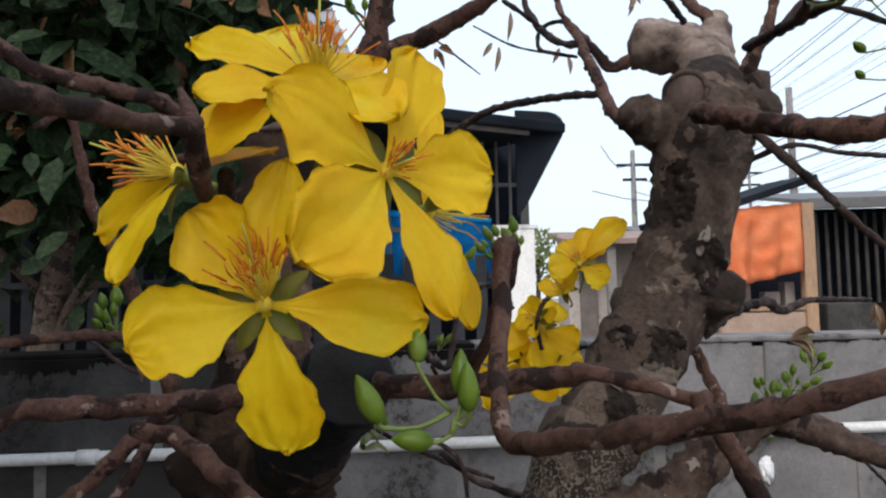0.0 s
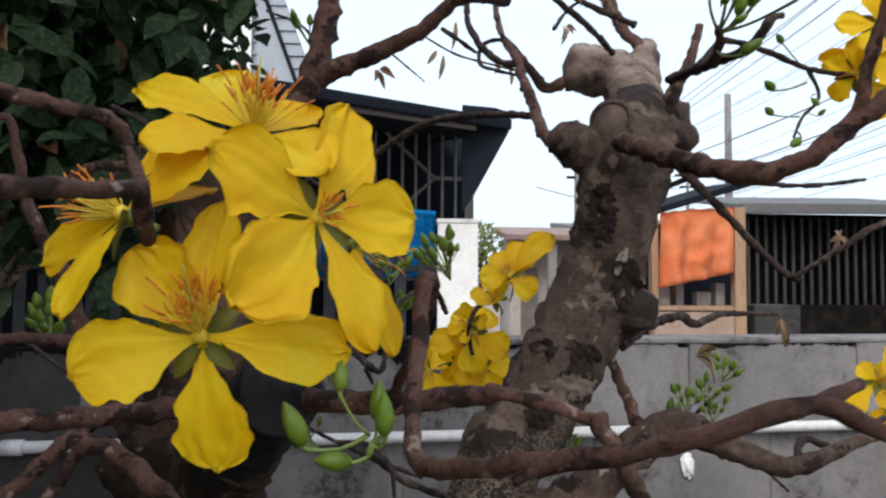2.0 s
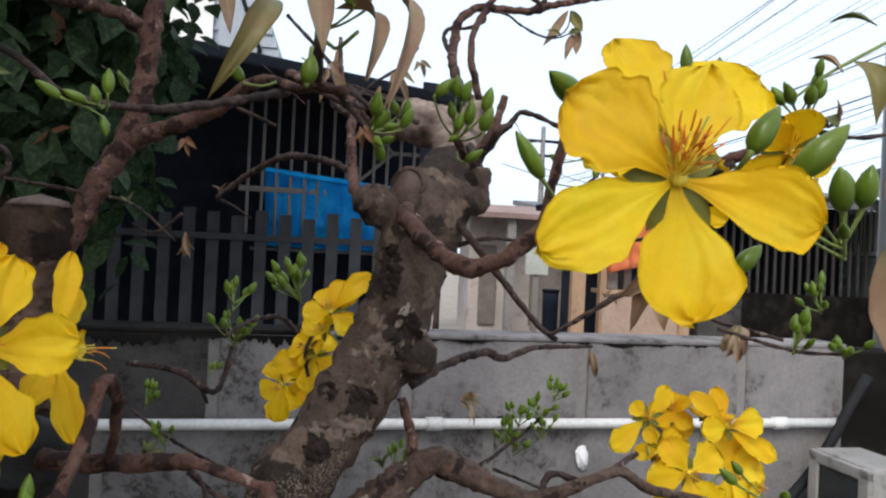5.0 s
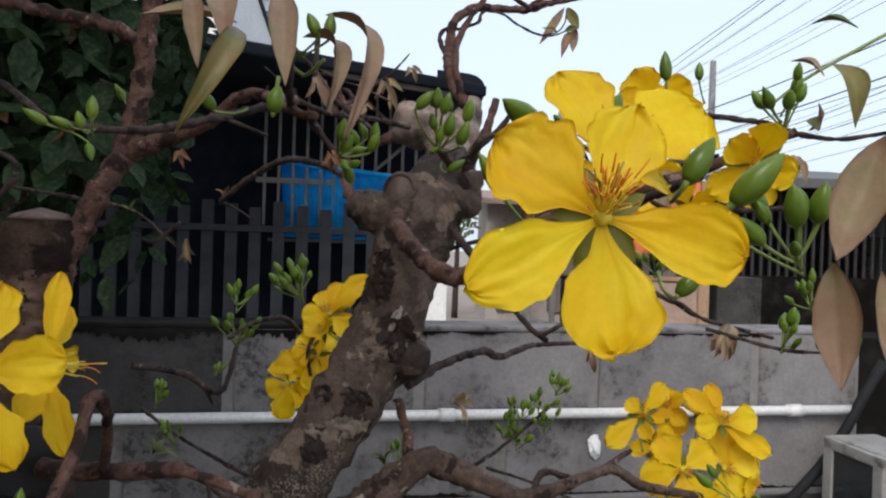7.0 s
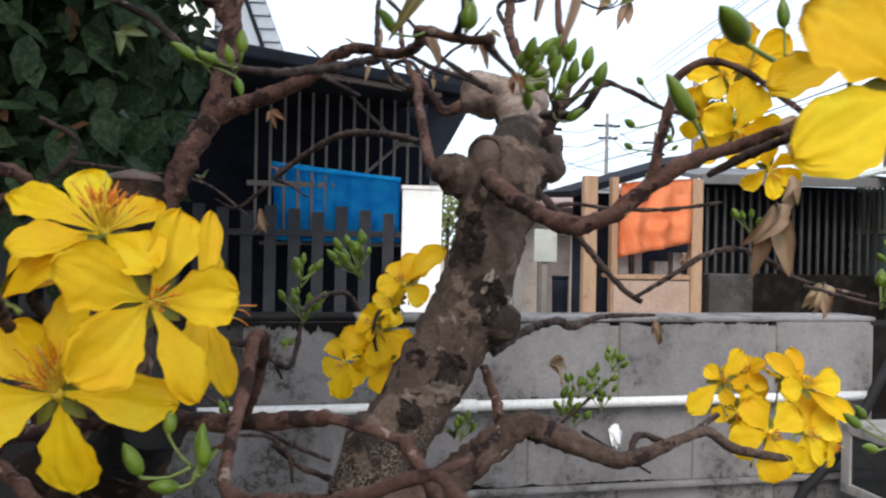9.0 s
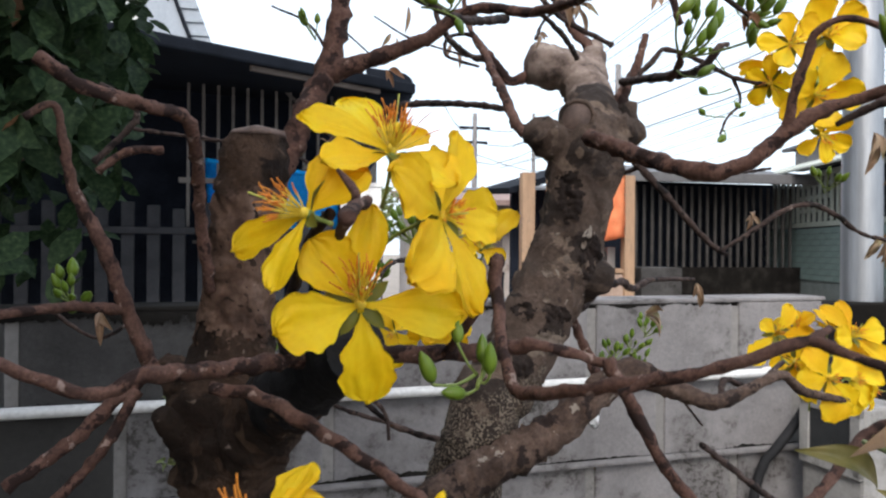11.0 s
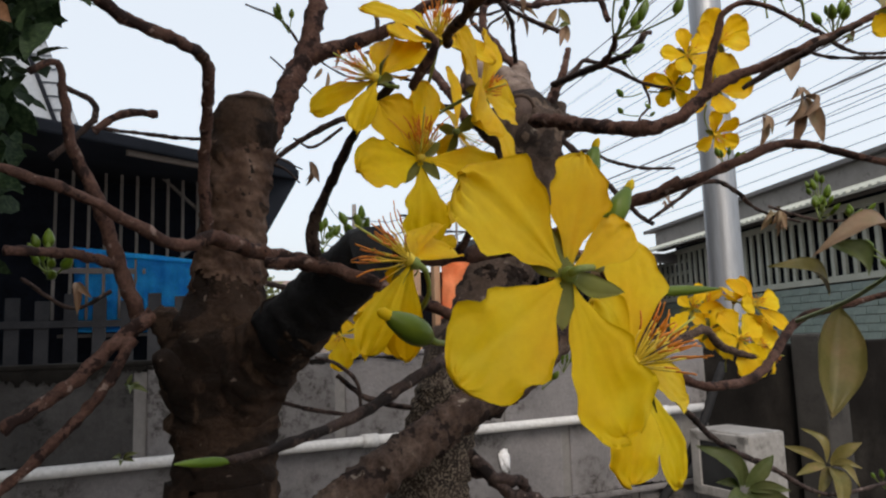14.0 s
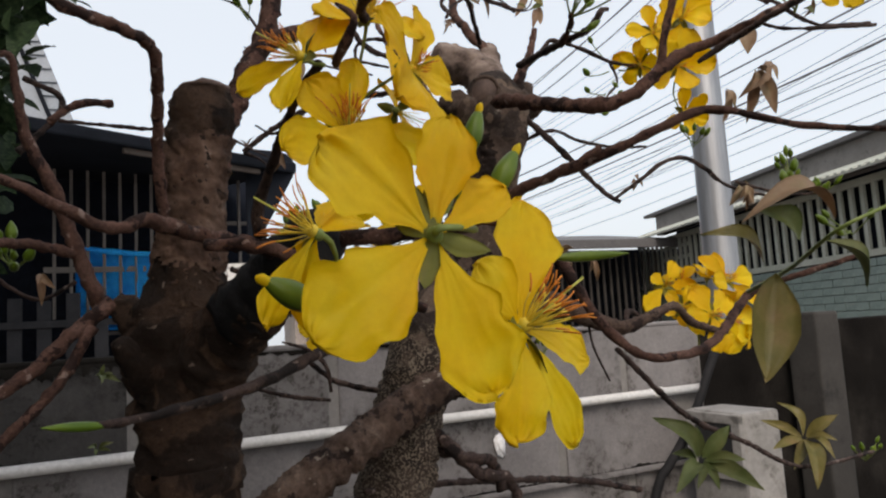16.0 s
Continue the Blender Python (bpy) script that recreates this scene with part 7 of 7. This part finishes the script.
leaf_tuft((0.1665, 0.22, 1.1436), (-0.0043, -0.01, 0.010), 9, 0.034, 94, GREEN_LEAF, 1.30, 0.45)
leaf_tuft((0.4379, 0.4, 1.1053), (-0.0096, -0.01, 0.0146), 8, 0.050, 95, OLIVE_LEAF, 1.20, 0.70)
bud_spray((0.5714, 0.45, 1.0654), (-0.0077, -0.005, 0.0186), 5, 0.0110, 0.90, 106, 0.0200)
bud_spray((-0.1917, 0.42, 1.2783), (0.0009, -0.01, 0.0097), 9, 0.0110, 1.00, 107, 0.0200)
leaf_tuft((-0.1755, 0.42, 1.2746), (0.0043, -0.01, -0.0081), 3, 0.0183, 96, BRONZE_LEAF, 0.60, 0.50)
leaf_tuft((-0.147, 0.5, 1.2007), (0.0079, -0.01, 0.0083), 5, 0.0187, 97, GREEN_LEAF, 0.90, 0.00)
leaf_tuft((-0.1508, 0.52, 1.1469), (0.0042, -0.01, 0.0072), 5, 0.0130, 98, GREEN_LEAF, 0.90, 0.00)
bud_spray((-0.0436, 0.4, 1.4518), (-0.0047, -0.005, 0.0057), 3, 0.0100, 0.90, 108, 0.0140)
branch([(-0.0708, 0.42, 1.4763, 0.0008), (-0.0459, 0.41, 1.4622, 0.001), (-0.0296, 0.4, 1.4321, 0.0014)], DARK_TWIG)
branch([(-0.0404, 0.4, 1.3728, 0.0008), (-0.0266, 0.4, 1.3673, 0.0014), (-0.0078, 0.39, 1.3803, 0.0016)], DARK_TWIG)
leaf_tuft((0.1688, 0.36, 1.2735), (0.0181, -0.01, 0.0029), 5, 0.0208, 99, BRONZE_LEAF, 0.90, 0.50)
bud_spray((0.0061, 0.52, 1.3139), (0.0003, 0, 0.0098), 8, 0.0110, 1.00, 109, 0.0200)
# thin far twigs with hanging slim leaves
branch([(0.0335, 0.72, 1.572, 0.0011), (0.0694, 0.72, 1.552, 0.0013), (0.0974, 0.72, 1.544, 0.0014), (0.129, 0.67, 1.52, 0.0016)], DARK_TWIG)
branch([(-0.0083, 0.72, 1.561, 0.0012), (0.0144, 0.72, 1.542, 0.0012), (0.0398, 0.72, 1.521, 0.0008)], DARK_TWIG)
leaf((0.072, 0.72, 1.586), (0.0683, 0.72, 1.555), (0.3, -1, 0.1), 0.0052, BRONZE_LEAF, 0.20, 130)
leaf((0.0595, 0.72, 1.55), (0.0548, 0.72, 1.523), (0.3, -1, 0.1), 0.0052, BRONZE_LEAF, 0.20, 131)
leaf((0.0527, 0.72, 1.554), (0.0425, 0.72, 1.539), (0.3, -1, 0.1), 0.0052, BRONZE_LEAF, 0.20, 132)
leaf((0.1288, 0.72, 1.538), (0.1311, 0.72, 1.519), (0.3, -1, 0.1), 0.0052, BRONZE_LEAF, 0.20, 133)
leaf((0.121, 0.72, 1.547), (0.1137, 0.72, 1.531), (0.3, -1, 0.1), 0.0052, BRONZE_LEAF, 0.20, 134)
# dry shoots among the twigs over the porch
leaf_tuft((0.1204, 0.36, 1.474), (0.004, -0.006, -0.010), 5, 0.017, 140, BRONZE_LEAF, 0.9, 0.3)
leaf_tuft((0.0832, 0.3, 1.459), (0.004, -0.006, -0.010), 3, 0.020, 147, BRONZE_LEAF, 0.9, 0.3)
leaf_tuft((0.1085, 0.4, 1.466), (0.004, -0.006, -0.010), 4, 0.013, 154, BRONZE_LEAF, 0.9, 0.3)
leaf_tuft((0.1391, 0.42, 1.498), (0.004, -0.006, -0.010), 3, 0.012, 161, BRONZE_LEAF, 0.9, 0.3)
branch([(0.1378, 0.4, 1.5, 0.0006), (0.1246, 0.39, 1.483, 0.001), (0.1066, 0.38, 1.468, 0.0013), (0.0934, 0.36, 1.449, 0.0014)], DARK_TWIG)
branch([(0.0566, 0.34, 1.495, 0.0012), (0.0776, 0.33, 1.472, 0.0016), (0.0947, 0.32, 1.45, 0.0018), (0.1172, 0.3, 1.43, 0.0018)], DARK_TWIG)
# small hanging shoot under the upper twig
branch([(0.2557, 0.3912, 1.441, 0.0016), (0.2646, 0.395, 1.425, 0.0013), (0.2541, 0.395, 1.413, 0.0012), (0.248, 0.395, 1.4, 0.0008)], DARK_TWIG)
bud((0.2365, 0.395, 1.429), (0.2283, 0.391, 1.433), 0.55, (0.2571, 0.395, 1.434))
bud((0.242, 0.395, 1.458), (0.2364, 0.391, 1.462), 0.55, (0.254, 0.395, 1.444))
bud((0.2351, 0.395, 1.414), (0.2284, 0.391, 1.417), 0.55, (0.252, 0.395, 1.413))
bud((0.2639, 0.395, 1.414), (0.2666, 0.391, 1.417), 0.55, (0.2565, 0.395, 1.417))
bud((0.2521, 0.395, 1.399), (0.2437, 0.391, 1.394), 0.55, (0.2493, 0.395, 1.404))
bud((0.2602, 0.395, 1.424), (0.2624, 0.391, 1.419), 0.55, (0.2625, 0.395, 1.427))
